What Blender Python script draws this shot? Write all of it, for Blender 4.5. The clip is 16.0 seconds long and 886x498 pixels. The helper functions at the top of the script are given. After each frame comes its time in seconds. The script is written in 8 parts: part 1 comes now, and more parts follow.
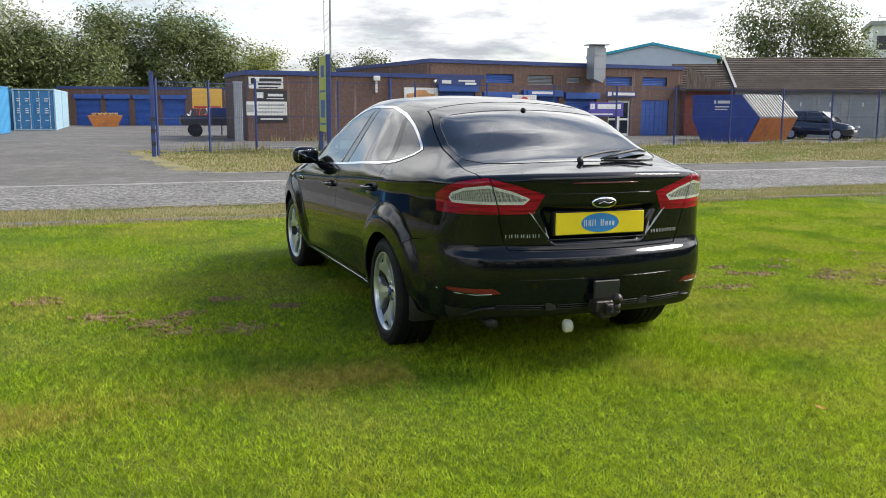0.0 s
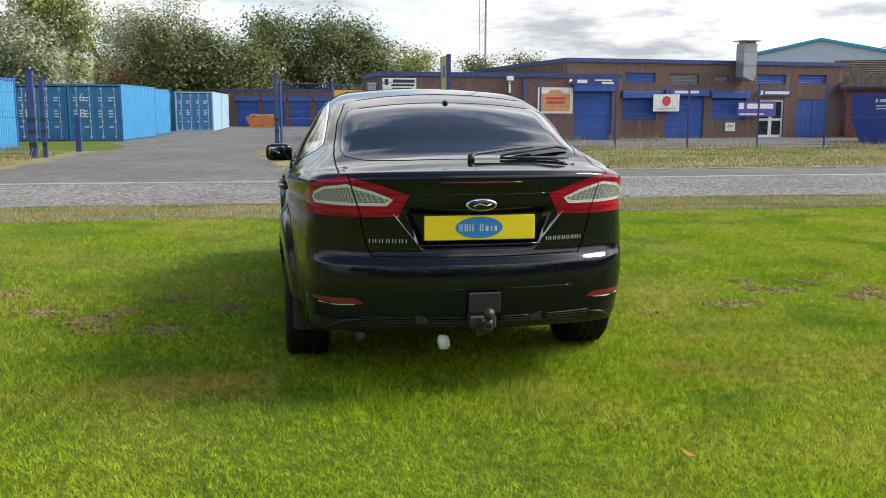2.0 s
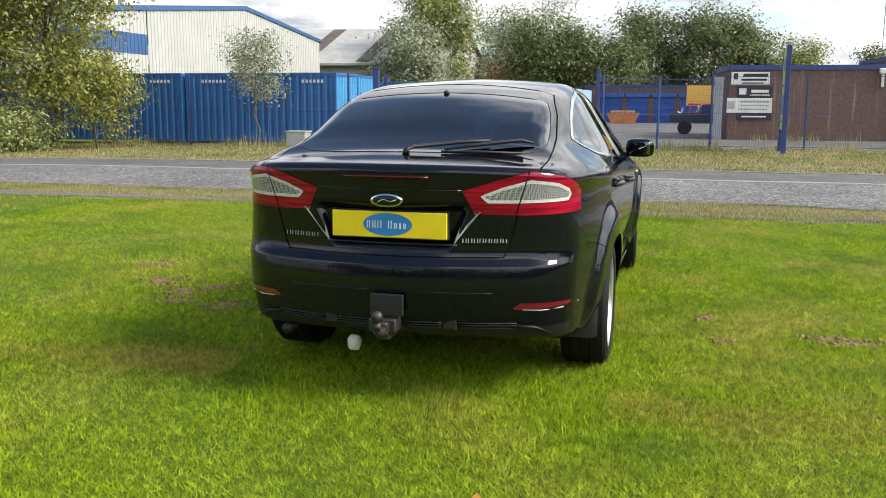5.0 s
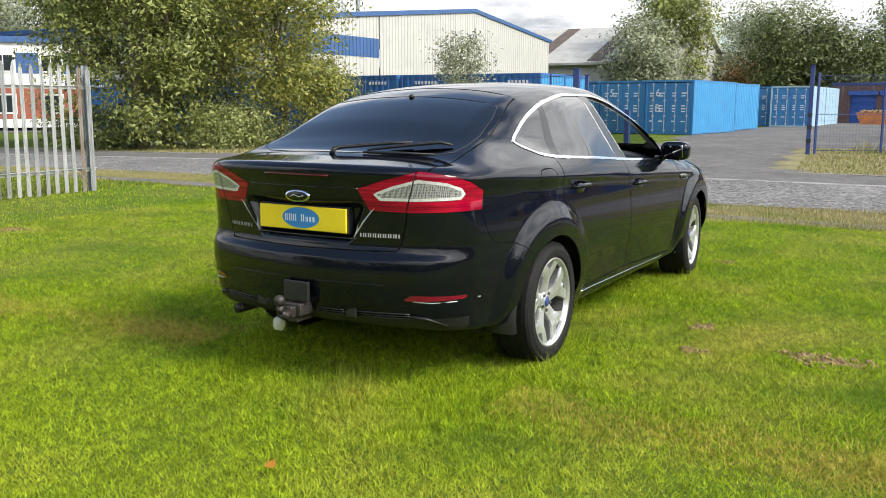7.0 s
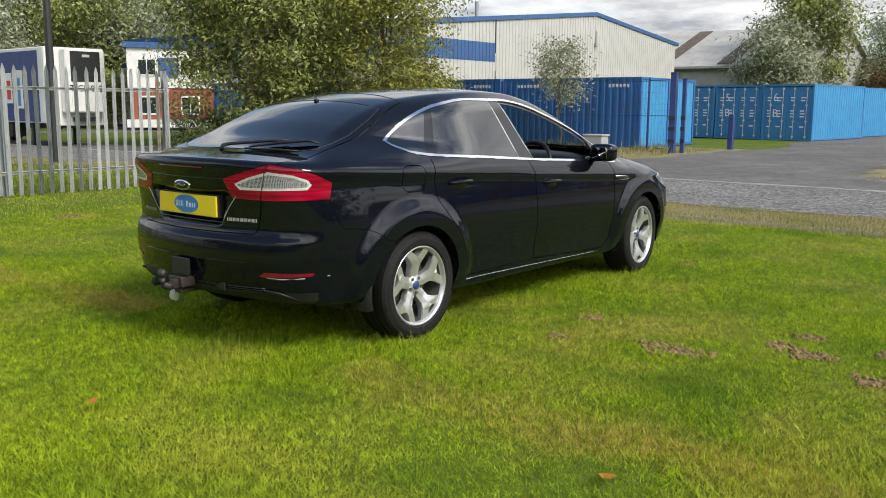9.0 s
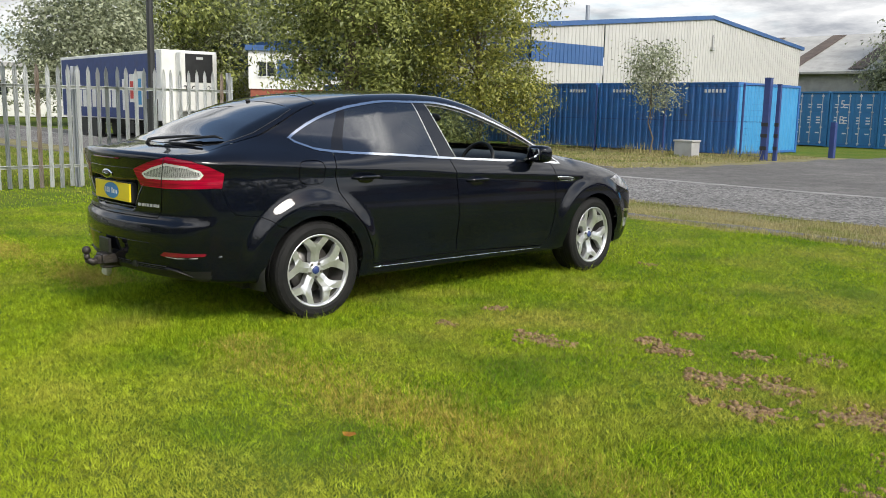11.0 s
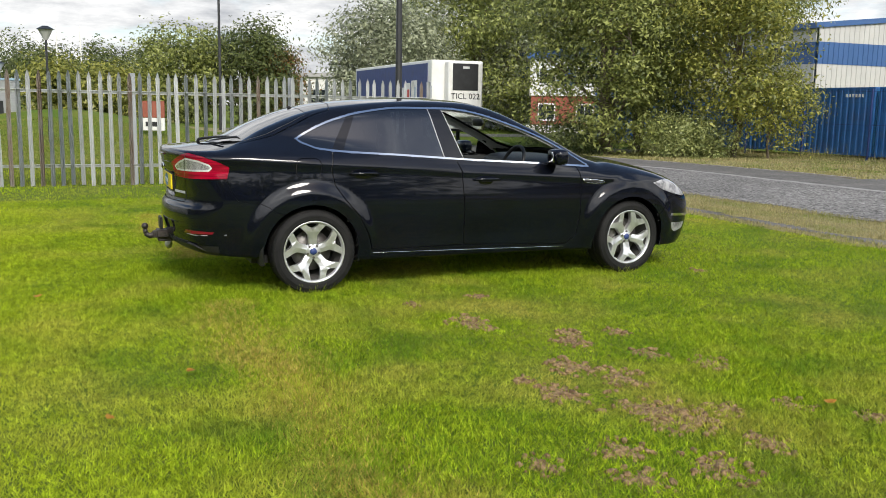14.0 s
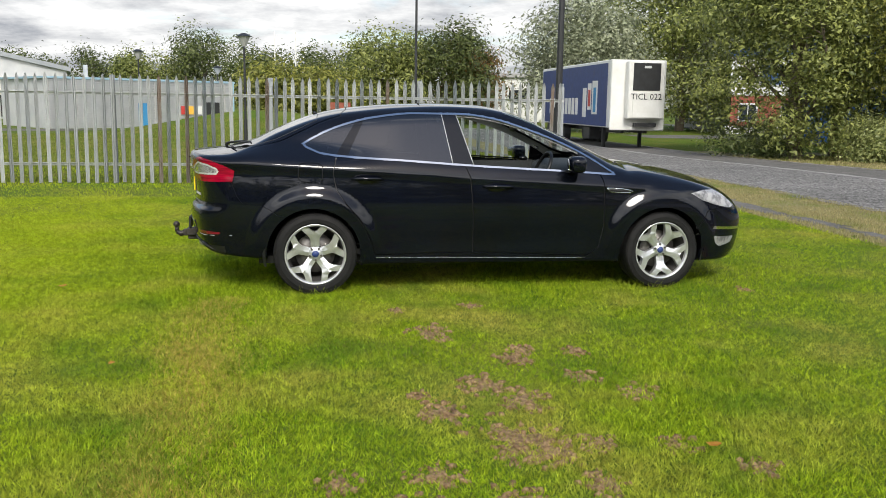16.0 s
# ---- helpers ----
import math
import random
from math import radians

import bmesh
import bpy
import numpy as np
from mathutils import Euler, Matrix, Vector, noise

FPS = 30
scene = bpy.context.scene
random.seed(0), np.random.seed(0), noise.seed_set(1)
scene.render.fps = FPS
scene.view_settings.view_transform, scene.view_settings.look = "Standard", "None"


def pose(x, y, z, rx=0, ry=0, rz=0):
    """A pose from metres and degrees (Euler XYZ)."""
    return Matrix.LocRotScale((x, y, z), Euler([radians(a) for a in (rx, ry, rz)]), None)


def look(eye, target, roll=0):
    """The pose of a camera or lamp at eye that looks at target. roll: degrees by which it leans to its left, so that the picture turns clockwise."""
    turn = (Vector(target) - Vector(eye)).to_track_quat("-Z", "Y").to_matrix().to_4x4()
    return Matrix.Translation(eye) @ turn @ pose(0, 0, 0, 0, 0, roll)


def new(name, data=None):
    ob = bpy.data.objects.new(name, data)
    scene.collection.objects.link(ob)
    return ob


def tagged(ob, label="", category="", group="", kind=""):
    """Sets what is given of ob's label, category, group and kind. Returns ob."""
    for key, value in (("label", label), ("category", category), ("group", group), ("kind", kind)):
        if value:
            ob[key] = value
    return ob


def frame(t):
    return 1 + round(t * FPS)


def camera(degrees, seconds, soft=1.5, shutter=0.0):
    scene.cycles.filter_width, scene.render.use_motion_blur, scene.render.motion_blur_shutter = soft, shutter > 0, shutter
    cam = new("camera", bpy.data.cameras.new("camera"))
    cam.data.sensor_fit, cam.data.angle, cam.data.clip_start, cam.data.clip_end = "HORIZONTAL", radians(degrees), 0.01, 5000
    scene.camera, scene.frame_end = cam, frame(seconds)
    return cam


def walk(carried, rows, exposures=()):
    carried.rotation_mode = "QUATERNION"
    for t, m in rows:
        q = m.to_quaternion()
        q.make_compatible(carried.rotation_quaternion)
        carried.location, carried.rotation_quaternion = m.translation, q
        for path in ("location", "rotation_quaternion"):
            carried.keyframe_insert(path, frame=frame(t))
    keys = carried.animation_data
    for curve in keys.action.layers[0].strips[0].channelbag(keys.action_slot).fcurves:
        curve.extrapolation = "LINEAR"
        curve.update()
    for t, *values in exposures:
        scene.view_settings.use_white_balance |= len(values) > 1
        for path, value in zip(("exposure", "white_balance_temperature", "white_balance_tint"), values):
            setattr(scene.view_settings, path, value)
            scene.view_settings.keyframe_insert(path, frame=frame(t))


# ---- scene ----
cam = camera(52.9, 16.0, soft=0.9)
EXPOSURES = [(0, 0.68), (3.5, 0.60), (6.5, 0.82), (8, 0.47), (9, 0.32), (11.5, 0.41), (16, 0.32)]
PATH = [
    (0, (-2.373, -6.438, 1.385), (-1.692, -4.583, 1.072), 0.3),
    (0.5, (-2.019, -6.445, 1.359), (-1.419, -4.563, 1.048), 0.3),
    (1, (-1.635, -6.432, 1.372), (-1.098, -4.53, 1.063), 0.3),
    (1.5, (-1.218, -6.438, 1.371), (-0.785, -4.51, 1.061), 0.1),
    (2, (-0.867, -6.392, 1.341), (-0.532, -4.445, 1.03), 0.1),
    (2.5, (-0.543, -6.363, 1.329), (-0.346, -4.397, 1.021), 0.0),
    (3, (-0.155, -6.358, 1.322), (-0.137, -4.383, 1.01), -0.0),
    (3.5, (0.19, -6.289, 1.3), (0.064, -4.318, 0.986), 0.0),
    (3.7, (0.317, -6.263, 1.303), (0.133, -4.296, 0.989), -0.0),
    (5.8, (1.792, -5.913, 1.338), (1.059, -4.08, 1.017), 0.1),
    (6, (1.946, -5.886, 1.348), (1.142, -4.083, 1.029), -0.0),
    (6.5, (2.315, -5.767, 1.324), (1.405, -4.016, 1.002), 0.1),
    (7, (2.711, -5.699, 1.341), (1.721, -3.991, 1.017), 0.1),
    (7.5, (3.116, -5.645, 1.352), (2.049, -3.986, 1.029), 0.1),
    (8, (3.47, -5.522, 1.332), (2.33, -3.91, 1.01), 0.2),
    (8.5, (3.841, -5.429, 1.342), (2.654, -3.852, 1.021), 0.3),
    (9, (4.234, -5.335, 1.348), (2.994, -3.798, 1.03), 0.4),
    (9.2, (4.384, -5.278, 1.344), (3.123, -3.759, 1.023), 0.5),
    (11.3, (5.796, -4.565, 1.364), (4.298, -3.279, 1.047), 1.1),
    (11.5, (5.943, -4.484, 1.371), (4.407, -3.244, 1.051), 1.1),
    (12, (6.287, -4.26, 1.352), (4.693, -3.094, 1.034), 1.1),
    (12.5, (6.595, -4.03, 1.359), (4.949, -2.939, 1.042), 1.0),
    (13, (6.925, -3.789, 1.374), (5.207, -2.814, 1.059), 0.9),
    (13.5, (7.188, -3.487, 1.371), (5.416, -2.615, 1.057), 1.0),
    (14, (7.402, -3.151, 1.395), (5.588, -2.37, 1.082), 1.0),
    (14.5, (7.626, -2.798, 1.425), (5.764, -2.139, 1.11), 0.9),
    (15, (7.704, -2.411, 1.421), (5.801, -1.887, 1.104), 0.8),
    (15.5, (7.737, -2.006, 1.427), (5.81, -1.575, 1.109), 0.9),
    (16, (7.776, -1.585, 1.466), (5.83, -1.252, 1.145), 0.9),
]
walk(cam, [(t, look(eye, target, roll)) for t, eye, target, roll in PATH], exposures=EXPOSURES)

# ---------- world, sun ----------
SUN_AZ, SUN_EL = 94.0, 41.0     # degrees from +y towards +x, and above the horizon
world = bpy.data.worlds.new("world")
scene.world = world
world.use_nodes = True
wn, wl = world.node_tree.nodes, world.node_tree.links
wn.clear()
w_out = wn.new("ShaderNodeOutputWorld")
w_bg = wn.new("ShaderNodeBackground")
w_sky = wn.new("ShaderNodeTexSky")
w_sky.sky_type = "NISHITA"
w_sky.sun_disc = False
w_sky.sun_elevation = radians(SUN_EL)
w_sky.sun_rotation = radians(SUN_AZ)
w_sky.dust_density = 1.6
w_sky.ozone_density = 1.0
w_tc = wn.new("ShaderNodeTexCoord")
w_sep = wn.new("ShaderNodeSeparateXYZ")
wl.new(w_tc.outputs["Generated"], w_sep.inputs[0])
w_z = wn.new("ShaderNodeMath"); w_z.operation = "MAXIMUM"; w_z.inputs[1].default_value = 0.0
wl.new(w_sep.outputs["Z"], w_z.inputs[0])
w_za = wn.new("ShaderNodeMath"); w_za.operation = "ADD"; w_za.inputs[1].default_value = 0.16
wl.new(w_z.outputs[0], w_za.inputs[0])
w_div = wn.new("ShaderNodeVectorMath"); w_div.operation = "DIVIDE"
w_com = wn.new("ShaderNodeCombineXYZ")
for k in ("X", "Y", "Z"):
    wl.new(w_za.outputs[0], w_com.inputs[k])
wl.new(w_tc.outputs["Generated"], w_div.inputs[0])
wl.new(w_com.outputs[0], w_div.inputs[1])
w_n1 = wn.new("ShaderNodeTexNoise")
w_n1.inputs["Scale"].default_value = 0.95
w_n1.inputs["Detail"].default_value = 9.0
w_n1.inputs["Roughness"].default_value = 0.56
w_n1.inputs["Distortion"].default_value = 0.35
wl.new(w_div.outputs[0], w_n1.inputs["Vector"])
w_cov = wn.new("ShaderNodeMapRange")          # cloud cover
w_cov.interpolation_type = "SMOOTHSTEP"
w_cov.inputs["From Min"].default_value = 0.36
w_cov.inputs["From Max"].default_value = 0.52
w_thin = wn.new("ShaderNodeMapRange")         # clouds thin out overhead, where the sky shows blue
w_thin.inputs["From Min"].default_value, w_thin.inputs["From Max"].default_value = 0.28, 0.75
w_thin.inputs["To Min"].default_value, w_thin.inputs["To Max"].default_value = 0.0, 0.26
wl.new(w_sep.outputs["Z"], w_thin.inputs["Value"])
w_less = wn.new("ShaderNodeMath"); w_less.operation = "SUBTRACT"
wl.new(w_n1.outputs["Fac"], w_less.inputs[0])
wl.new(w_thin.outputs["Result"], w_less.inputs[1])
w_n2 = wn.new("ShaderNodeTexNoise")
w_n2.inputs["Scale"].default_value = 2.1
w_n2.inputs["Detail"].default_value = 7.0
w_n2.inputs["Roughness"].default_value = 0.6
wl.new(w_div.outputs[0], w_n2.inputs["Vector"])
w_cr = wn.new("ShaderNodeValToRGB")            # grey bellies to white tops
w_cr.color_ramp.elements[0].position = 0.34
w_cr.color_ramp.elements[0].color = (4.3, 4.5, 4.9, 1)
w_cr.color_ramp.elements[1].position = 0.62
w_cr.color_ramp.elements[1].color = (10.5, 10.5, 10.4, 1)
wl.new(w_n2.outputs["Fac"], w_cr.inputs["Fac"])
w_mix = wn.new("ShaderNodeMix"); w_mix.data_type = "RGBA"
wl.new(w_cov.outputs["Result"], w_mix.inputs["Factor"])
wl.new(w_sky.outputs[0], w_mix.inputs["A"])
w_el = wn.new("ShaderNodeMapRange")          # clouds brighter overhead than at the horizon
w_el.inputs["From Min"].default_value, w_el.inputs["From Max"].default_value = 0.05, 0.8
w_el.inputs["To Min"].default_value, w_el.inputs["To Max"].default_value = 0.54, 1.15
wl.new(w_sep.outputs["Z"], w_el.inputs["Value"])
w_mul = wn.new("ShaderNodeVectorMath"); w_mul.operation = "SCALE"
wl.new(w_cr.outputs["Color"], w_mul.inputs[0])
w_dot = wn.new("ShaderNodeVectorMath"); w_dot.operation = "DOT_PRODUCT"      # cloud lit through round the veiled sun
w_dot.inputs[1].default_value = (math.sin(radians(SUN_AZ)) * math.cos(radians(SUN_EL)), math.cos(radians(SUN_AZ)) * math.cos(radians(SUN_EL)), math.sin(radians(SUN_EL)))
wl.new(w_tc.outputs["Generated"], w_dot.inputs[0])
w_glow = wn.new("ShaderNodeMapRange"); w_glow.interpolation_type = "SMOOTHSTEP"
w_glow.inputs["From Min"].default_value, w_glow.inputs["From Max"].default_value = 0.25, 1.0
w_glow.inputs["To Min"].default_value, w_glow.inputs["To Max"].default_value = 1.0, 1.9
wl.new(w_dot.outputs["Value"], w_glow.inputs["Value"])
w_gain = wn.new("ShaderNodeMath"); w_gain.operation = "MULTIPLY"
wl.new(w_el.outputs["Result"], w_gain.inputs[0])
wl.new(w_glow.outputs["Result"], w_gain.inputs[1])
wl.new(w_gain.outputs[0], w_mul.inputs["Scale"])
w_close = wn.new("ShaderNodeMath"); w_close.operation = "MULTIPLY_ADD"       # and the cover closes up there
w_close.inputs[1].default_value = 0.13
wl.new(w_glow.outputs["Result"], w_close.inputs[0])
wl.new(w_less.outputs[0], w_close.inputs[2])
w_sub = wn.new("ShaderNodeMath"); w_sub.operation = "SUBTRACT"; w_sub.inputs[1].default_value = 0.13
wl.new(w_close.outputs[0], w_sub.inputs[0])
wl.new(w_sub.outputs[0], w_cov.inputs["Value"])
wl.new(w_mul.outputs[0], w_mix.inputs["B"])
wl.new(w_mix.outputs["Result"], w_bg.inputs["Color"])
w_bg.inputs["Strength"].default_value = 0.15
wl.new(w_bg.outputs[0], w_out.inputs["Surface"])

sun_data = bpy.data.lights.new("sun", "SUN")
sun_data.energy = 2.6
sun_data.angle = radians(18.0)
sun_data.color = (1.0, 0.95, 0.86)
sun = new("sun", sun_data)
sx, sy = math.sin(radians(SUN_AZ)), math.cos(radians(SUN_AZ))
sun.matrix_world = look((40 * sx, 40 * sy, 40 * math.tan(radians(SUN_EL))), (0, 0, 0))

# ---------- materials ----------
def mat(name, color, rough=0.6, metal=0.0, color2=None, scale=6.0, spread=(0.35, 0.65), bump=0.0, bump_scale=40.0,
        vary=0.0, coat=0.0, coord="Object", alpha=None, spec=None, grime=0.0, stretch=(1, 1, 1), streak=0.0):
    """A procedural surface: two colours mixed by noise at one scale, a finer mottling and a bump at another."""
    m = bpy.data.materials.new(name)
    m.use_nodes = True
    n, l = m.node_tree.nodes, m.node_tree.links
    b = n["Principled BSDF"]
    b.inputs["Roughness"].default_value = rough
    b.inputs["Metallic"].default_value = metal
    if coat:
        b.inputs["Coat Weight"].default_value = coat
        b.inputs["Coat Roughness"].default_value = 0.03
    if spec is not None:
        b.inputs["Specular IOR Level"].default_value = spec
    tc = n.new("ShaderNodeTexCoord")
    mp = n.new("ShaderNodeMapping")
    mp.inputs["Scale"].default_value = stretch
    l.new(tc.outputs[coord], mp.inputs["Vector"])
    last = None
    if color2 is not None:
        t = n.new("ShaderNodeTexNoise")
        t.inputs["Scale"].default_value = scale
        t.inputs["Detail"].default_value = 6.0
        t.inputs["Roughness"].default_value = 0.62
        l.new(mp.outputs[0], t.inputs["Vector"])
        r = n.new("ShaderNodeMapRange")
        r.inputs["From Min"].default_value, r.inputs["From Max"].default_value = spread
        l.new(t.outputs["Fac"], r.inputs["Value"])
        x = n.new("ShaderNodeMix"); x.data_type = "RGBA"
        x.inputs["A"].default_value = (*color, 1)
        x.inputs["B"].default_value = (*color2, 1)
        l.new(r.outputs[0], x.inputs["Factor"])
        last = x.outputs["Result"]
    if vary:
        info = n.new("ShaderNodeObjectInfo")
        hsv = n.new("ShaderNodeHueSaturation")
        mr = n.new("ShaderNodeMapRange")
        mr.inputs["To Min"].default_value, mr.inputs["To Max"].default_value = 1 - vary, 1 + vary
        l.new(info.outputs["Random"], mr.inputs["Value"])
        l.new(mr.outputs[0], hsv.inputs["Value"])
        if last is None:
            hsv.inputs["Color"].default_value = (*color, 1)
        else:
            l.new(last, hsv.inputs["Color"])
        last = hsv.outputs["Color"]
    if grime:
        t = n.new("ShaderNodeTexNoise")
        t.inputs["Scale"].default_value = 1.7
        t.inputs["Detail"].default_value = 8.0
        l.new(mp.outputs[0], t.inputs["Vector"])
        r = n.new("ShaderNodeMapRange")
        r.inputs["From Min"].default_value, r.inputs["From Max"].default_value = 0.52, 0.75
        r.inputs["To Max"].default_value = grime
        l.new(t.outputs["Fac"], r.inputs["Value"])
        x = n.new("ShaderNodeMix"); x.data_type = "RGBA"
        if last is None:
            x.inputs["A"].default_value = (*color, 1)
        else:
            l.new(last, x.inputs["A"])
        x.inputs["B"].default_value = (0.09, 0.07, 0.05, 1)
        l.new(r.outputs[0], x.inputs["Factor"])
        last = x.outputs["Result"]
    if streak:
        # pale runs of lime down the wall
        ms_ = n.new("ShaderNodeMapping"); ms_.inputs["Scale"].default_value = (4.5, 4.5, 0.22)
        l.new(tc.outputs[coord], ms_.inputs["Vector"])
        t = n.new("ShaderNodeTexNoise")
        t.inputs["Scale"].default_value = 1.0
        t.inputs["Detail"].default_value = 7.0
        t.inputs["Roughness"].default_value = 0.7
        l.new(ms_.outputs[0], t.inputs["Vector"])
        r = n.new("ShaderNodeMapRange")
        r.inputs["From Min"].default_value, r.inputs["From Max"].default_value = 0.56, 0.70
        r.inputs["To Max"].default_value = streak
        l.new(t.outputs["Fac"], r.inputs["Value"])
        x = n.new("ShaderNodeMix"); x.data_type = "RGBA"
        l.new(last, x.inputs["A"])
        x.inputs["B"].default_value = (0.30, 0.27, 0.25, 1)
        l.new(r.outputs[0], x.inputs["Factor"])
        last = x.outputs["Result"]
    if last is None:
        b.inputs["Base Color"].default_value = (*color, 1)
    else:
        l.new(last, b.inputs["Base Color"])
    if bump:
        t = n.new("ShaderNodeTexNoise")
        t.inputs["Scale"].default_value = bump_scale
        t.inputs["Detail"].default_value = 5.0
        l.new(mp.outputs[0], t.inputs["Vector"])
        bp = n.new("ShaderNodeBump")
        bp.inputs["Strength"].default_value = bump
        bp.inputs["Distance"].default_value = 0.02
        l.new(t.outputs["Fac"], bp.inputs["Height"])
        l.new(bp.outputs[0], b.inputs["Normal"])
    return m


def leaf_mat(name, dark, light, trans=0.35, patch=None, patch_scale=0.35, rough=0.6, spec=0.12, clover=None, mottle=0.0, pale=None):
    """Leaves or blades: colour by island, by a patchy noise over the place, some light passing through."""
    m = bpy.data.materials.new(name)
    m.use_nodes = True
    n, l = m.node_tree.nodes, m.node_tree.links
    b = n["Principled BSDF"]
    b.inputs["Roughness"].default_value = rough
    b.inputs["Specular IOR Level"].default_value = spec
    geo = n.new("ShaderNodeNewGeometry")
    x = n.new("ShaderNodeMix"); x.data_type = "RGBA"
    x.inputs["A"].default_value, x.inputs["B"].default_value = (*dark, 1), (*light, 1)
    l.new(geo.outputs["Random Per Island"], x.inputs["Factor"])
    last = x.outputs["Result"]
    if patch is not None:
        t = n.new("ShaderNodeTexNoise")
        t.inputs["Scale"].default_value = patch_scale
        t.inputs["Detail"].default_value = 6.0
        t.inputs["Roughness"].default_value = 0.6
        l.new(geo.outputs["Position"], t.inputs["Vector"])
        r = n.new("ShaderNodeMapRange")
        r.inputs["From Min"].default_value, r.inputs["From Max"].default_value = 0.47, 0.68
        r.inputs["To Max"].default_value = 0.85
        l.new(t.outputs["Fac"], r.inputs["Value"])
        y = n.new("ShaderNodeMix"); y.data_type = "RGBA"
        l.new(last, y.inputs["A"])
        y.inputs["B"].default_value = (*patch, 1)
        l.new(r.outputs[0], y.inputs["Factor"])
        last = y.outputs["Result"]
    if clover is not None:
        t = n.new("ShaderNodeTexNoise")
        t.inputs["Scale"].default_value = 1.3
        t.inputs["Detail"].default_value = 5.0
        sh_ = n.new("ShaderNodeVectorMath")
        sh_.inputs[1].default_value = (17.0, 5.0, 0.0)
        l.new(geo.outputs["Position"], sh_.inputs[0])
        l.new(sh_.outputs[0], t.inputs["Vector"])
        r = n.new("ShaderNodeMapRange")
        r.inputs["From Min"].default_value, r.inputs["From Max"].default_value = 0.50, 0.66
        r.inputs["To Max"].default_value = 0.6
        l.new(t.outputs["Fac"], r.inputs["Value"])
        y = n.new("ShaderNodeMix"); y.data_type = "RGBA"
        l.new(last, y.inputs["A"])
        y.inputs["B"].default_value = (*clover, 1)
        l.new(r.outputs[0], y.inputs["Factor"])
        last = y.outputs["Result"]
    if pale is not None:
        # mixes in the pale colour towards -y, its edge broken by noise
        sp = n.new("ShaderNodeSeparateXYZ")
        l.new(geo.outputs["Position"], sp.inputs[0])
        ad = n.new("ShaderNodeMath"); ad.operation = "MULTIPLY_ADD"
        ad.inputs[1].default_value = 2.2
        l.new(t.outputs["Fac"], ad.inputs[0])
        l.new(sp.outputs["Y"], ad.inputs[2])
        r = n.new("ShaderNodeMapRange"); r.interpolation_type = "SMOOTHSTEP"
        r.inputs["From Min"].default_value, r.inputs["From Max"].default_value = -0.6, -3.4
        r.inputs["To Max"].default_value = 0.55
        l.new(ad.outputs[0], r.inputs["Value"])
        y = n.new("ShaderNodeMix"); y.data_type = "RGBA"
        l.new(last, y.inputs["A"])
        y.inputs["B"].default_value = (*pale, 1)
        l.new(r.outputs[0], y.inputs["Factor"])
        last = y.outputs["Result"]
    if mottle:
        t = n.new("ShaderNodeTexNoise")
        t.inputs["Scale"].default_value = 21.0
        t.inputs["Detail"].default_value = 5.0
        t.inputs["Roughness"].default_value = 0.75
        l.new(geo.outputs["Position"], t.inputs["Vector"])
        r = n.new("ShaderNodeMapRange")
        r.inputs["From Min"].default_value, r.inputs["From Max"].default_value = 0.32, 0.68
        r.inputs["To Min"].default_value, r.inputs["To Max"].default_value = 1 - mottle, 1 + mottle
        l.new(t.outputs["Fac"], r.inputs["Value"])
        hs = n.new("ShaderNodeHueSaturation")
        l.new(r.outputs[0], hs.inputs["Value"])
        l.new(last, hs.inputs["Color"])
        last = hs.outputs["Color"]
    l.new(last, b.inputs["Base Color"])
    tr = n.new("ShaderNodeBsdfTranslucent")
    l.new(last, tr.inputs["Color"])
    ms = n.new("ShaderNodeMixShader")
    ms.inputs[0].default_value = trans
    l.new(b.outputs[0], ms.inputs[1])
    l.new(tr.outputs[0], ms.inputs[2])
    l.new(ms.outputs[0], n["Material Output"].inputs["Surface"])
    return m


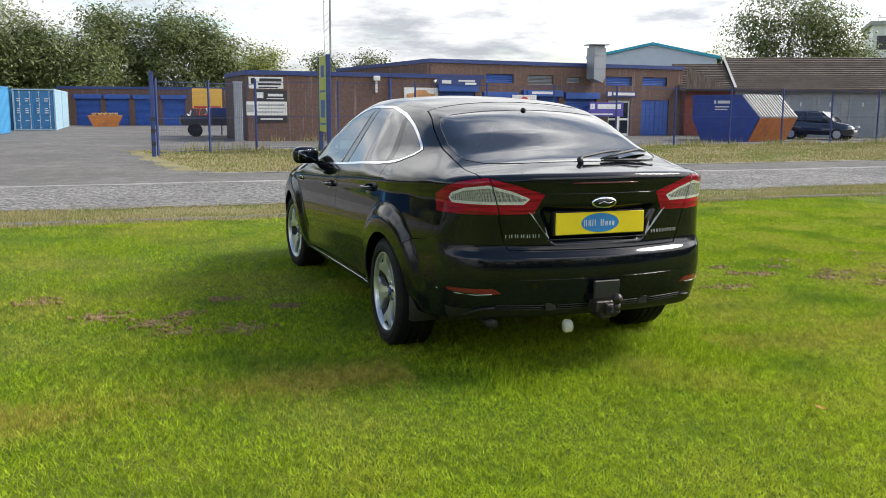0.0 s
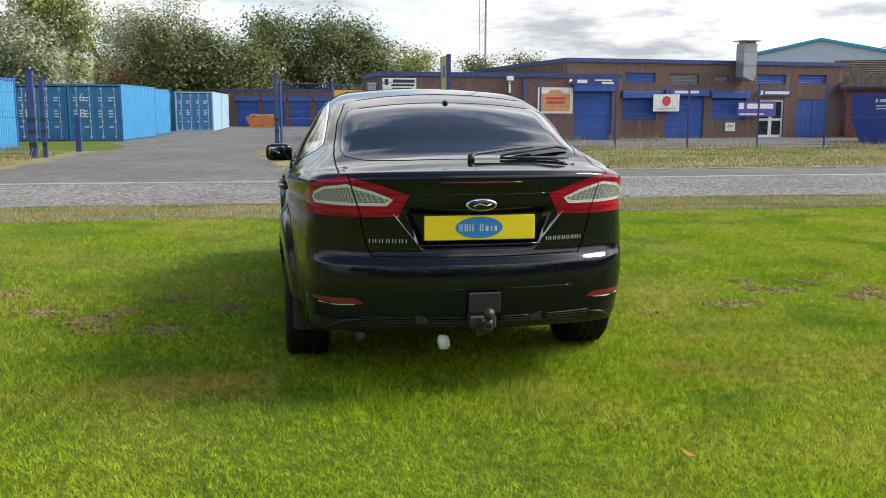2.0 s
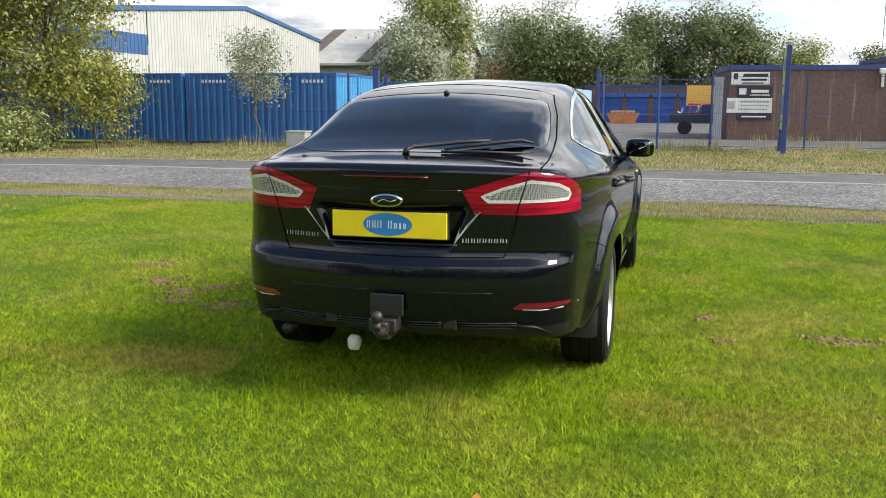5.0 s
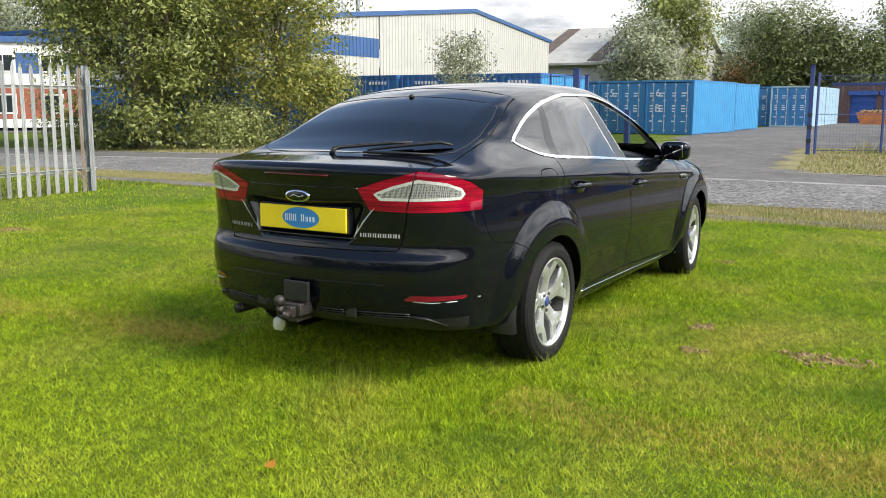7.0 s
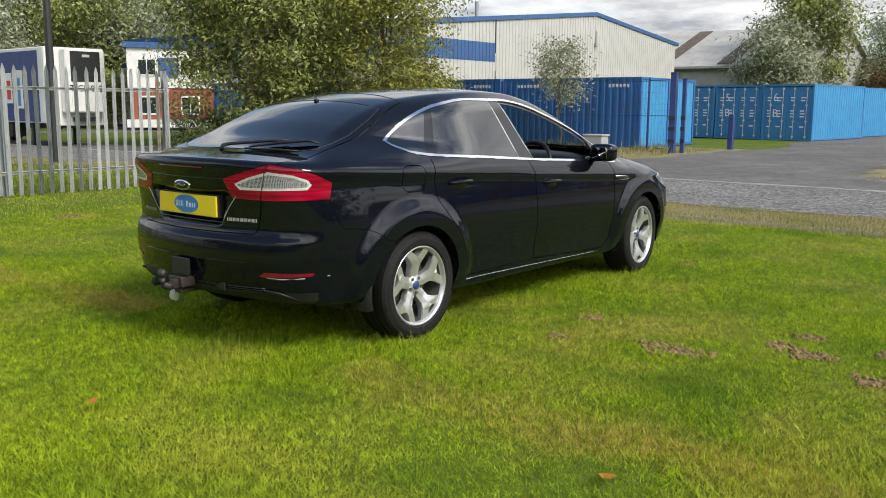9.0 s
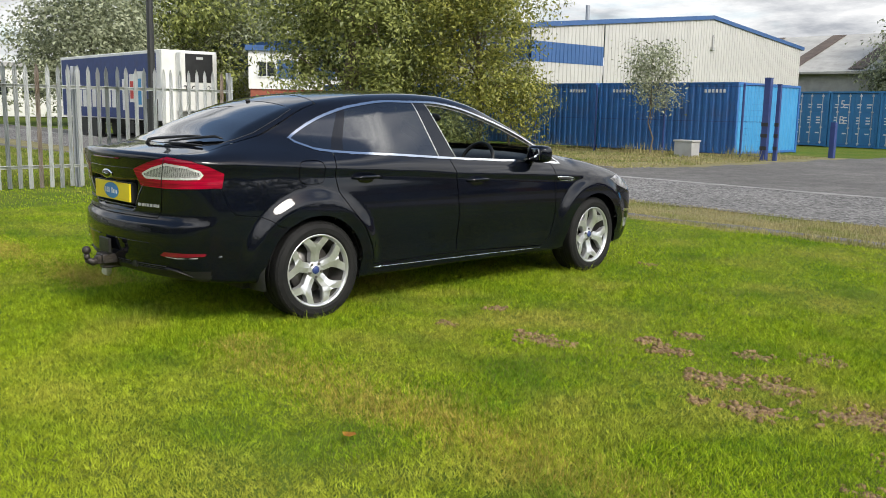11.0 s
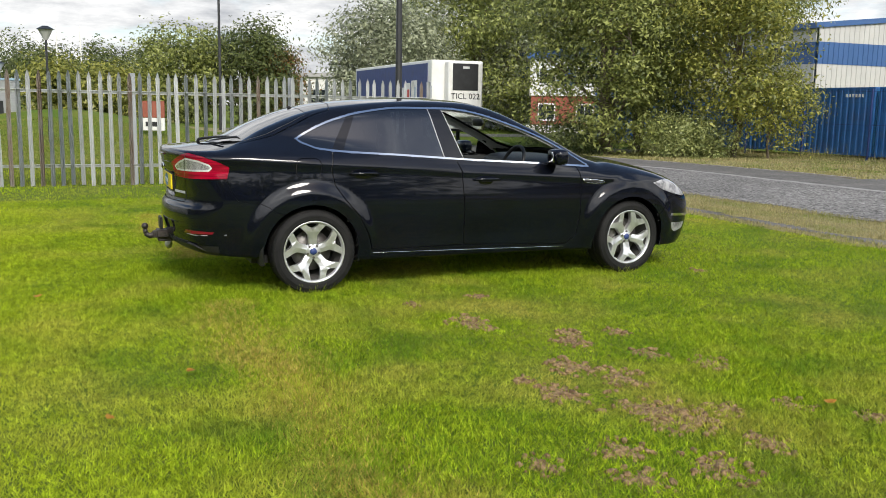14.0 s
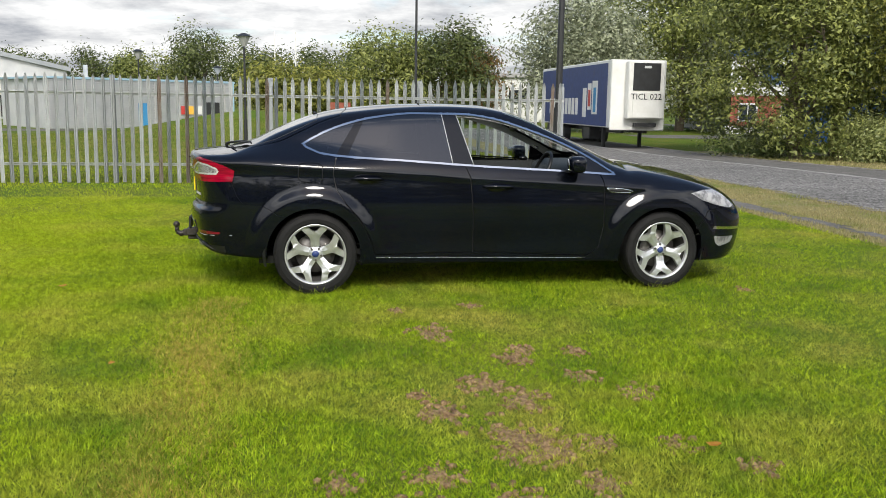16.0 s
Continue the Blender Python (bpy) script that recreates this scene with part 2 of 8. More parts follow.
def ramp_ground(name, cols, s1, s2, rough=0.95, bump=0.6, bump_scale=60.0, bump_dist=0.03, speckle=None):
    """Ground: three colours by a broad noise and a fine one."""
    m = bpy.data.materials.new(name)
    m.use_nodes = True
    n, l = m.node_tree.nodes, m.node_tree.links
    b = n["Principled BSDF"]
    b.inputs["Roughness"].default_value = rough
    b.inputs["Specular IOR Level"].default_value = 0.12
    geo = n.new("ShaderNodeNewGeometry")
    t1 = n.new("ShaderNodeTexNoise"); t1.inputs["Scale"].default_value = s1; t1.inputs["Detail"].default_value = 8.0
    t1.inputs["Roughness"].default_value = 0.65
    t2 = n.new("ShaderNodeTexNoise"); t2.inputs["Scale"].default_value = s2; t2.inputs["Detail"].default_value = 6.0
    t2.inputs["Roughness"].default_value = 0.7
    for t in (t1, t2):
        l.new(geo.outputs["Position"], t.inputs["Vector"])
    r1 = n.new("ShaderNodeMapRange"); r1.inputs["From Min"].default_value = 0.38; r1.inputs["From Max"].default_value = 0.66
    l.new(t1.outputs["Fac"], r1.inputs["Value"])
    r2 = n.new("ShaderNodeMapRange"); r2.inputs["From Min"].default_value = 0.36; r2.inputs["From Max"].default_value = 0.64
    l.new(t2.outputs["Fac"], r2.inputs["Value"])
    a = n.new("ShaderNodeMix"); a.data_type = "RGBA"
    a.inputs["A"].default_value, a.inputs["B"].default_value = (*cols[0], 1), (*cols[1], 1)
    l.new(r1.outputs[0], a.inputs["Factor"])
    c = n.new("ShaderNodeMix"); c.data_type = "RGBA"
    l.new(a.outputs["Result"], c.inputs["A"])
    c.inputs["B"].default_value = (*cols[2], 1)
    h = n.new("ShaderNodeMath"); h.operation = "MULTIPLY"; h.inputs[1].default_value = 0.6
    l.new(r2.outputs[0], h.inputs[0])
    l.new(h.outputs[0], c.inputs["Factor"])
    last = c.outputs["Result"]
    if speckle is not None:
        vo = n.new("ShaderNodeTexVoronoi"); vo.inputs["Scale"].default_value = speckle[0]
        l.new(geo.outputs["Position"], vo.inputs["Vector"])
        se = n.new("ShaderNodeSeparateColor")
        l.new(vo.outputs["Color"], se.inputs[0])
        mr = n.new("ShaderNodeMapRange"); mr.inputs["To Min"].default_value = 1 - speckle[1]; mr.inputs["To Max"].default_value = 1 + speckle[1]
        l.new(se.outputs[0], mr.inputs["Value"])
        hs = n.new("ShaderNodeHueSaturation")
        l.new(mr.outputs[0], hs.inputs["Value"])
        l.new(last, hs.inputs["Color"])
        last = hs.outputs["Color"]
    l.new(last, b.inputs["Base Color"])
    t3 = n.new("ShaderNodeTexNoise"); t3.inputs["Scale"].default_value = bump_scale; t3.inputs["Detail"].default_value = 6.0
    l.new(geo.outputs["Position"], t3.inputs["Vector"])
    bp = n.new("ShaderNodeBump"); bp.inputs["Strength"].default_value = bump; bp.inputs["Distance"].default_value = bump_dist
    l.new(t3.outputs["Fac"], bp.inputs["Height"])
    l.new(bp.outputs[0], b.inputs["Normal"])
    return m


def glass(name, tint, mixing, rough=0.0):
    """Thin tinted glass: lets through some light, reflects by its angle."""
    m = bpy.data.materials.new(name)
    m.use_nodes = True
    n, l = m.node_tree.nodes, m.node_tree.links
    n.remove(n["Principled BSDF"])
    gl = n.new("ShaderNodeBsdfGlossy"); gl.inputs["Roughness"].default_value = rough
    gl.inputs["Color"].default_value = (0.95, 0.95, 0.95, 1)
    tr = n.new("ShaderNodeBsdfTransparent"); tr.inputs["Color"].default_value = (*tint, 1)
    fr = n.new("ShaderNodeLayerWeight"); fr.inputs["Blend"].default_value = 0.5
    pw = n.new("ShaderNodeMath"); pw.operation = "POWER"; pw.inputs[1].default_value = 4.5
    l.new(fr.outputs["Facing"], pw.inputs[0])
    ad = n.new("ShaderNodeMath"); ad.operation = "MULTIPLY_ADD"; ad.inputs[1].default_value = 0.92; ad.inputs[2].default_value = 0.045 + mixing
    ad.use_clamp = True
    l.new(pw.outputs[0], ad.inputs[0])
    ms = n.new("ShaderNodeMixShader")
    l.new(ad.outputs[0], ms.inputs[0])
    l.new(tr.outputs[0], ms.inputs[1])
    l.new(gl.outputs[0], ms.inputs[2])
    l.new(ms.outputs[0], n["Material Output"].inputs["Surface"])
    return m


M_GROUND = ramp_ground("lawn_ground", ((0.085, 0.150, 0.012), (0.17, 0.175, 0.032), (0.050, 0.085, 0.012)), 0.55, 9.0)
M_BLADE = leaf_mat("grass_blade", (0.095, 0.195, 0.008), (0.49, 0.60, 0.028), 0.42, (0.47, 0.42, 0.085), 0.8, spec=0.10, clover=(0.085, 0.20, 0.014), mottle=0.55, pale=(0.47, 0.55, 0.030))
M_DRY = leaf_mat("dry_grass_blade", (0.22, 0.195, 0.085), (0.44, 0.385, 0.19), 0.3, (0.15, 0.21, 0.035), 0.9, mottle=0.35)
M_VERGE = ramp_ground("dry_verge_ground", ((0.24, 0.20, 0.105), (0.32, 0.275, 0.16), (0.13, 0.15, 0.045)), 0.9, 7.0)
M_SOIL = mat("soil", (0.15, 0.088, 0.040), 0.95, color2=(0.31, 0.205, 0.10), scale=38, spread=(0.40, 0.62), bump=1.0, bump_scale=60)
M_ROAD = ramp_ground("old_asphalt", ((0.20, 0.193, 0.182), (0.30, 0.29, 0.272), (0.075, 0.072, 0.068)), 0.25, 12.0, 0.9, 1.0, 30.0, 0.03, (26.0, 0.6))
M_TARMAC = ramp_ground("tarmac", ((0.135, 0.129, 0.120), (0.20, 0.19, 0.176), (0.085, 0.081, 0.076)), 0.3, 3.0, 0.9, 0.4, 80.0, 0.01, (22.0, 0.16))
M_KERB = mat("kerb_concrete", (0.27, 0.255, 0.23), 0.9, color2=(0.16, 0.14, 0.115), scale=5, bump=0.4)
M_BRICK = mat("brown_brick", (0.112, 0.066, 0.050), 0.9, color2=(0.165, 0.10, 0.077), scale=7, bump=0.3, vary=0.18, grime=0.3, streak=0.55)
M_SEAM = mat("pale_concrete_edging", (0.34, 0.33, 0.31), 0.9, color2=(0.20, 0.195, 0.18), scale=2.5, bump=0.3)
M_REDBRICK = mat("red_brick", (0.30, 0.09, 0.055), 0.9, color2=(0.22, 0.07, 0.045), scale=5, bump=0.3)
M_BLUE = mat("royal_blue_paint", (0.020, 0.075, 0.30), 0.45, color2=(0.03, 0.095, 0.36), scale=3, grime=0.2)
M_NAVY = mat("navy_paint", (0.02, 0.04, 0.15), 0.5, color2=(0.03, 0.055, 0.19), scale=4, grime=0.2)
M_CONT = mat("container_blue", (0.03, 0.165, 0.37), 0.5, color2=(0.04, 0.20, 0.42), scale=1.6, grime=0.25)
M_CONTD = mat("container_dark_blue", (0.020, 0.105, 0.31), 0.5, color2=(0.028, 0.13, 0.36), scale=1.4, grime=0.3)
M_CONTL = mat("container_sky_blue", (0.035, 0.23, 0.46), 0.5, color2=(0.045, 0.26, 0.50), scale=1.2, grime=0.12)
M_CONTP = mat("container_pale_blue", (0.27, 0.42, 0.52), 0.55, color2=(0.32, 0.46, 0.55), scale=1.5, grime=0.15)
M_WHITE = mat("white_paint", (0.74, 0.74, 0.71), 0.5, color2=(0.66, 0.66, 0.62), scale=2, grime=0.08)
M_CLAD = mat("cream_cladding", (0.46, 0.455, 0.43), 0.5, color2=(0.41, 0.405, 0.385), scale=0.7)
M_CLADB = mat("blue_cladding", (0.032, 0.088, 0.22), 0.45, color2=(0.040, 0.10, 0.25), scale=1)
M_ROOFG = mat("grey_sheet_roof", (0.47, 0.46, 0.42), 0.8, color2=(0.36, 0.35, 0.32), scale=0.8, grime=0.2)
M_ROOFB = mat("brown_roof_tile", (0.085, 0.065, 0.052), 0.9, color2=(0.13, 0.10, 0.08), scale=1.2, bump=0.3, grime=0.3)
M_CYAN = mat("cyan_trim", (0.03, 0.34, 0.46), 0.5, color2=(0.04, 0.38, 0.5), scale=3)
M_STEEL = mat("galvanised_steel", (0.47, 0.48, 0.48), 0.5, 0.35, color2=(0.60, 0.61, 0.61), scale=5, vary=0.12, grime=0.15, stretch=(1, 1, 0.4))
M_RUST = mat("rusty_steel", (0.42, 0.39, 0.36), 0.7, 0.2, color2=(0.27, 0.17, 0.11), scale=4, vary=0.1, stretch=(1, 1, 0.35))
M_BLACKMETAL = mat("black_painted_metal", (0.016, 0.017, 0.018), 0.45, color2=(0.025, 0.026, 0.028), scale=4)
M_GREYW = mat("grey_louvre", (0.33, 0.35, 0.37), 0.5, 0.2, color2=(0.27, 0.29, 0.31), scale=1)
M_ORANGE = mat("orange_paint", (0.50, 0.17, 0.03), 0.6, color2=(0.38, 0.12, 0.03), scale=3, grime=0.4)
M_YELLOW = mat("yellow_sign", (0.78, 0.42, 0.05), 0.5, color2=(0.74, 0.46, 0.08), scale=3)
M_LIME = mat("lime_sign", (0.48, 0.52, 0.06), 0.5, color2=(0.42, 0.47, 0.06), scale=2)
M_PURPLE = mat("purple_banner", (0.07, 0.05, 0.30), 0.5, color2=(0.09, 0.06, 0.34), scale=3)
M_RED = mat("red_paint", (0.55, 0.05, 0.04), 0.5, color2=(0.48, 0.045, 0.035), scale=4)
M_TAN = mat("tan_sign", (0.62, 0.33, 0.13), 0.6, color2=(0.55, 0.27, 0.09), scale=3)
M_BARK = mat("bark", (0.11, 0.085, 0.06), 0.9, color2=(0.17, 0.14, 0.105), scale=9, bump=0.6, bump_scale=20)
M_LEAF_A = leaf_mat("leaf_mid_green", (0.065, 0.092, 0.022), (0.42, 0.45, 0.13), 0.42, rough=0.42, spec=0.4)
M_LEAF_B = leaf_mat("leaf_dark_green", (0.038, 0.056, 0.017), (0.205, 0.24, 0.075), 0.4, rough=0.42, spec=0.4)
M_LEAF_C = leaf_mat("leaf_silver_willow", (0.12, 0.14, 0.075), (0.50, 0.53, 0.35), 0.4, rough=0.45, spec=0.4)
M_LEAF_D = leaf_mat("leaf_yellow_green", (0.080, 0.110, 0.020), (0.42, 0.41, 0.09), 0.42, rough=0.42, spec=0.4)
M_LEAF_E = leaf_mat("leaf_russet", (0.085, 0.068, 0.025), (0.36, 0.20, 0.06), 0.42, rough=0.45, spec=0.3)
M_LEAF_F = leaf_mat("leaf_variegated", (0.11, 0.15, 0.04), (0.56, 0.59, 0.24), 0.42, rough=0.42, spec=0.4)
M_CONC = mat("grey_render", (0.42, 0.42, 0.41), 0.85, color2=(0.34, 0.34, 0.33), scale=1.5, grime=0.2)
M_DARKGLASS = mat("window_glass", (0.02, 0.025, 0.03), 0.06, spec=0.6)
M_TEXTW = mat("white_lettering", (0.7, 0.7, 0.68), 0.5)
M_TEXTB = mat("black_lettering", (0.02, 0.02, 0.022), 0.5)
M_TIMBER = mat("weathered_timber", (0.12, 0.085, 0.06), 0.85, color2=(0.28, 0.21, 0.16), scale=3, bump=0.3, stretch=(6, 6, 0.5))
M_NAVYBLUE = mat("skip_blue", (0.015, 0.045, 0.24), 0.5, color2=(0.02, 0.06, 0.29), scale=2, grime=0.25)
M_PALEBLUE = mat("pale_blue_cladding", (0.50, 0.57, 0.63), 0.5, color2=(0.46, 0.53, 0.59), scale=1)
M_LOUVRE = mat("pale_louvre", (0.50, 0.51, 0.51), 0.5, 0.1, color2=(0.42, 0.43, 0.44), scale=1)
M_FARLAWN = leaf_mat("far_lawn_blade", (0.11, 0.15, 0.02), (0.25, 0.29, 0.06), 0.35, (0.28, 0.26, 0.09), 0.5, mottle=0.4)
M_YELLOWG = leaf_mat("yellowed_blade", (0.36, 0.28, 0.05), (0.62, 0.49, 0.13), 0.4, spec=0.12, mottle=0.5)

# ---------- building tools ----------
def thing(name, at=(0, 0, 0), turn=0.0, label="", category="", group="", kind=""):
    """An empty at the base of a thing, which parents its parts."""
    ob = new(name)
    ob.matrix_world = pose(*at, 0, 0, turn)
    ob.empty_display_size = 0.2
    return tagged(ob, label, category, group, kind)


def as_mesh(name, bm, material, smooth=False):
    me = bpy.data.meshes.new(name)
    bm.normal_update()
    bm.to_mesh(me)
    bm.free()
    for m in material if isinstance(material, (list, tuple)) else [material]:
        me.materials.append(m)
    if smooth:
        me.polygons.foreach_set("use_smooth", [True] * len(me.polygons))
    return me


def part(name, bm, material, parent, label="", smooth=False):
    """Links a bmesh as one mesh object under a thing or a part."""
    ob = new(name, as_mesh(name, bm, material, smooth))
    ob.parent = parent
    if label:
        ob["label"] = label
    return ob


def solo(name, bm, material, label="", category="", kind="", smooth=False, group=""):
    return tagged(new(name, as_mesh(name, bm, material, smooth)), label, category, group, kind)


def box(bm, x0, x1, y0, y1, z0, z1, bevel=0.0, m=None, mi=0):
    vs = [bm.verts.new((x, y, z)) for z in (z0, z1) for y in (y0, y1) for x in (x0, x1)]
    fs = [bm.faces.new([vs[i] for i in q]) for q in ((0, 2, 3, 1), (4, 5, 7, 6), (0, 1, 5, 4), (2, 6, 7, 3), (0, 4, 6, 2), (1, 3, 7, 5))]
    for f in fs:
        f.material_index = mi
    if bevel > 0:
        es = list({e for f in fs for e in f.edges})
        r = bmesh.ops.bevel(bm, geom=es, offset=bevel, segments=1, affect="EDGES")
        vs = list({v for f in r["faces"] for v in f.verts} | {v for v in vs if v.is_valid})
    if m is not None:
        bmesh.ops.transform(bm, matrix=m, verts=[v for v in vs if v.is_valid])
    return bm


def boxes(*rows, bevel=0.0):
    bm = bmesh.new()
    for r in rows:
        box(bm, *r, bevel=bevel)
    return bm


def tube(bm, a, b, r0, r1=None, n=10, cap=True):
    """A round bar from a to b."""
    a, b = Vector(a), Vector(b)
    r1 = r0 if r1 is None else r1
    q = (b - a).to_track_quat("Z", "Y")
    rings = []
    for p, r in ((a, r0), (b, r1)):
        rings.append([bm.verts.new(p + q @ Vector((r * math.cos(2 * math.pi * i / n), r * math.sin(2 * math.pi * i / n), 0))) for i in range(n)])
    for i in range(n):
        bm.faces.new((rings[0][i], rings[0][(i + 1) % n], rings[1][(i + 1) % n], rings[1][i]))
    if cap:
        bm.faces.new(list(reversed(rings[0])))
        bm.faces.new(rings[1])
    return bm


def prism(bm, outline, axis, lo, hi, mi=0):
    """An outline of 2D points, extruded along an axis from lo to hi."""
    def at(p, h):
        return {"x": (h, p[0], p[1]), "y": (p[0], h, p[1]), "z": (p[0], p[1], h)}[axis]
    a = [bm.verts.new(at(p, lo)) for p in outline]
    b = [bm.verts.new(at(p, hi)) for p in outline]
    n = len(outline)
    fs = [bm.faces.new(list(reversed(a))), bm.faces.new(b)]
    for i in range(n):
        fs.append(bm.faces.new((a[i], a[(i + 1) % n], b[(i + 1) % n], b[i])))
    for f in fs:
        f.material_index = mi
    bmesh.ops.recalc_face_normals(bm, faces=fs)
    return bm


def from_arrays(name, verts, faces, material, smooth=False):
    """A mesh from numpy arrays: faces all of one size."""
    me = bpy.data.meshes.new(name)
    k = faces.shape[1]
    me.vertices.add(len(verts)); me.loops.add(faces.size); me.polygons.add(len(faces))
    me.vertices.foreach_set("co", verts.astype(np.float32).ravel())
    me.loops.foreach_set("vertex_index", faces.astype(np.int32).ravel())
    me.polygons.foreach_set("loop_start", np.arange(0, faces.size, k, dtype=np.int32))
    me.update(calc_edges=True)
    me.materials.append(material)
    if smooth:
        me.polygons.foreach_set("use_smooth", np.ones(len(faces), bool))
    return me


def smooth01(a, b, x):
    t = np.clip((np.asarray(x, float) - a) / (b - a), 0, 1)
    return t * t * (3 - 2 * t)


def writing(name, text, size, material, parent, m, depth=0.004):
    """Raised letters in the built-in font, as a mesh part."""
    cu = bpy.data.curves.new(name, "FONT")
    cu.body, cu.size, cu.extrude = text, size, depth
    cu.align_x, cu.align_y = "CENTER", "CENTER"
    cu.resolution_u = 2
    tmp = bpy.data.objects.new(name, cu)
    scene.collection.objects.link(tmp)
    me = bpy.data.meshes.new_from_object(tmp.evaluated_get(bpy.context.evaluated_depsgraph_get()))
    bpy.data.objects.remove(tmp)
    bpy.data.curves.remove(cu)
    me.materials.clear()
    me.materials.append(material)
    ob = new(name, me)
    ob.parent = parent
    ob.matrix_local = m
    return ob

# ---------- ground ----------
def ground_z(x, y):
    """Height of the land: level by the car, a little lower beyond the lawn, a mound behind the steel fence."""
    x, y = np.asarray(x, float), np.asarray(y, float)
    z = -0.13 * smooth01(4.6, 7.5, y) - 0.20 * smooth01(10, 27, -x)
    z = z + 1.25 * np.exp(-(((x + 38.5) / 4.5) ** 2 + ((y + 3.0) / 5.5) ** 2))
    z = z + 0.012 * np.sin(1.7 * x + 0.6) * np.sin(1.3 * y) * smooth01(12, 4, np.hypot(x, y)) * smooth01(0.5, 2.2, np.hypot(x / 1.3, y / 3.0))
    return z - 0.024


def sheet(name, xs, ys, lift, material, label, inside=None, kind="structure", category=""):
    """A sheet that lies on the land, lifted by a little."""
    X, Y = np.meshgrid(xs, ys)
    Z = ground_z(X, Y) + lift
    v = np.stack([X, Y, Z], -1).reshape(-1, 3)
    nx = len(xs)
    i = np.arange((len(ys) - 1) * nx).reshape(-1, nx)[:, :-1].ravel()
    f = np.stack([i, i + 1, i + nx + 1, i + nx], 1)
    if inside is not None:
        c = v[f].mean(1)
        f = f[inside(c[:, 0], c[:, 1])]
    ob = new(name, from_arrays(name, v, f, material, True))
    return tagged(ob, label, category, "", kind)


far = np.array([60, 80, 110, 160, 250, 420, 800, 1500.0])
line = np.arange(-50, 50.01, 0.5)
GX = np.concatenate([-far[::-1], line, far])
GY = np.concatenate([-far[::-1], line, far])
sheet("ground", GX, GY, 0.0, M_GROUND, "mown green lawn with worn yellow patches", category="lawn")


def wob(s, a, seed=0.0):
    """A slow irregular edge."""
    s = np.asarray(s, float)
    return a * (np.sin(1.1 * s + seed) + 0.6 * np.sin(2.7 * s + 2 * seed) + 0.4 * np.sin(6.1 * s + 3 * seed)) / 2


road_x = np.arange(-60, 70.01, 0.4)
sheet("road", road_x, np.arange(6.6, 15.2, 0.1), 0.02, M_ROAD, "weathered grey asphalt road with worn aggregate",
      lambda x, y: (y > 7.75 + wob(x, 0.18)) & (y < 12.15 + wob(x, 0.05, 2)), category="road")
sheet("road_edge_strip", road_x, np.arange(11.5, 16.0, 0.1), 0.016, M_TARMAC, "smoother dark tarmac band along the road",
      lambda x, y: (y > 12.1 + wob(x, 0.05, 2)) & (y < 14.6 + wob(x, 0.12, 1)), category="road")
sheet("road_seam", road_x, np.arange(11.6, 12.7, 0.06), 0.026, M_SEAM, "pale concrete edging flush between the road's two surfaces",
      lambda x, y: np.abs(y - 12.16 - wob(x, 0.05, 2)) < 0.14 + wob(x * 2.1, 0.05, 6), category="road")
sheet("footpath", np.arange(-40, 20.01, 0.15), np.arange(4.4, 6.6, 0.06), 0.012, M_TARMAC, "narrow overgrown tarmac footpath",
      lambda x, y: (np.abs(y - 5.45 - wob(x * 1.3, 0.09, 4)) < 0.18 + wob(x * 3.3, 0.16, 1) + 0.25 * smooth01(-2, -9, x)), category="path")


sheet("verge", np.arange(-60, 60.01, 0.4), np.arange(4.6, 8.4, 0.1), 0.006, M_VERGE, "dry yellowed strip of grass by the road",
      lambda x, y: (y > 5.0 + wob(x * 1.7, 0.25, 5) + 0.5 * smooth01(2, 12, x)) & (y < 8.1), category="verge")
sheet("verge", np.concatenate([np.arange(-60, -13, 0.6), np.arange(-13, 2, 0.15), np.arange(2, 60, 0.6)]), np.arange(14.4, 27.2, 0.15), 0.005, M_VERGE, "dry yellowed grass verge before the fence",
      lambda x, y: (y > 14.7) & (y < 26.8) & (x > -27 + wob(y, 1.5)) & ((np.abs(x + 4) < 6) | (np.sin(1.3 * x + 2 * np.sin(0.9 * y)) + np.sin(0.7 * x - 1.1 * y) > -0.9)), category="verge")


def in_yard(x, y):
    gate = (x > -7.6 + wob(y * 2.0, 0.3, 1) - 0.3 * smooth01(20, 15, y)) & (x < -1.3 + wob(y * 2.0, 0.25, 2) + 0.10 * (18.5 - y)) & (y < 27)
    gate |= (x > -8.6) & (x < -0.2) & (y < 15.8)
    return (y > 14.3) & (gate | (y >= 26.6 + wob(x, 0.25, 3)) & (x > -7.2 - 1.2 * smooth01(30, 34, y)) & (x < 62) & (y < 96))


sheet("yard", np.concatenate([np.arange(-16, 2, 0.17), np.arange(2, 62, 1.0)]), np.concatenate([np.arange(14, 32, 0.17), np.arange(32, 96, 1.0)]), 0.01, M_TARMAC, "patched grey tarmac yard behind the gate", in_yard, category="yard")
sheet("side_road", np.arange(-90, -14.0, 1.0), np.arange(13.0, 40.01, 0.4), 0.014, M_TARMAC, "grey side road beyond the lawn",
      lambda x, y: (np.abs(y - 22.0 - 0.28 * (-x - 16)) < 3.0) & (x < -34) | (np.abs(x + 46) < 2.6) & (y < 33) & (y > 20), category="road")
sheet("far_path", np.arange(-64, -36.0, 0.5), np.arange(-40, 9.01, 0.5), 0.014, M_TARMAC, "pale tarmac path across the far lawn",
      lambda x, y: np.abs(x + 42.6) < 1.7, category="path")
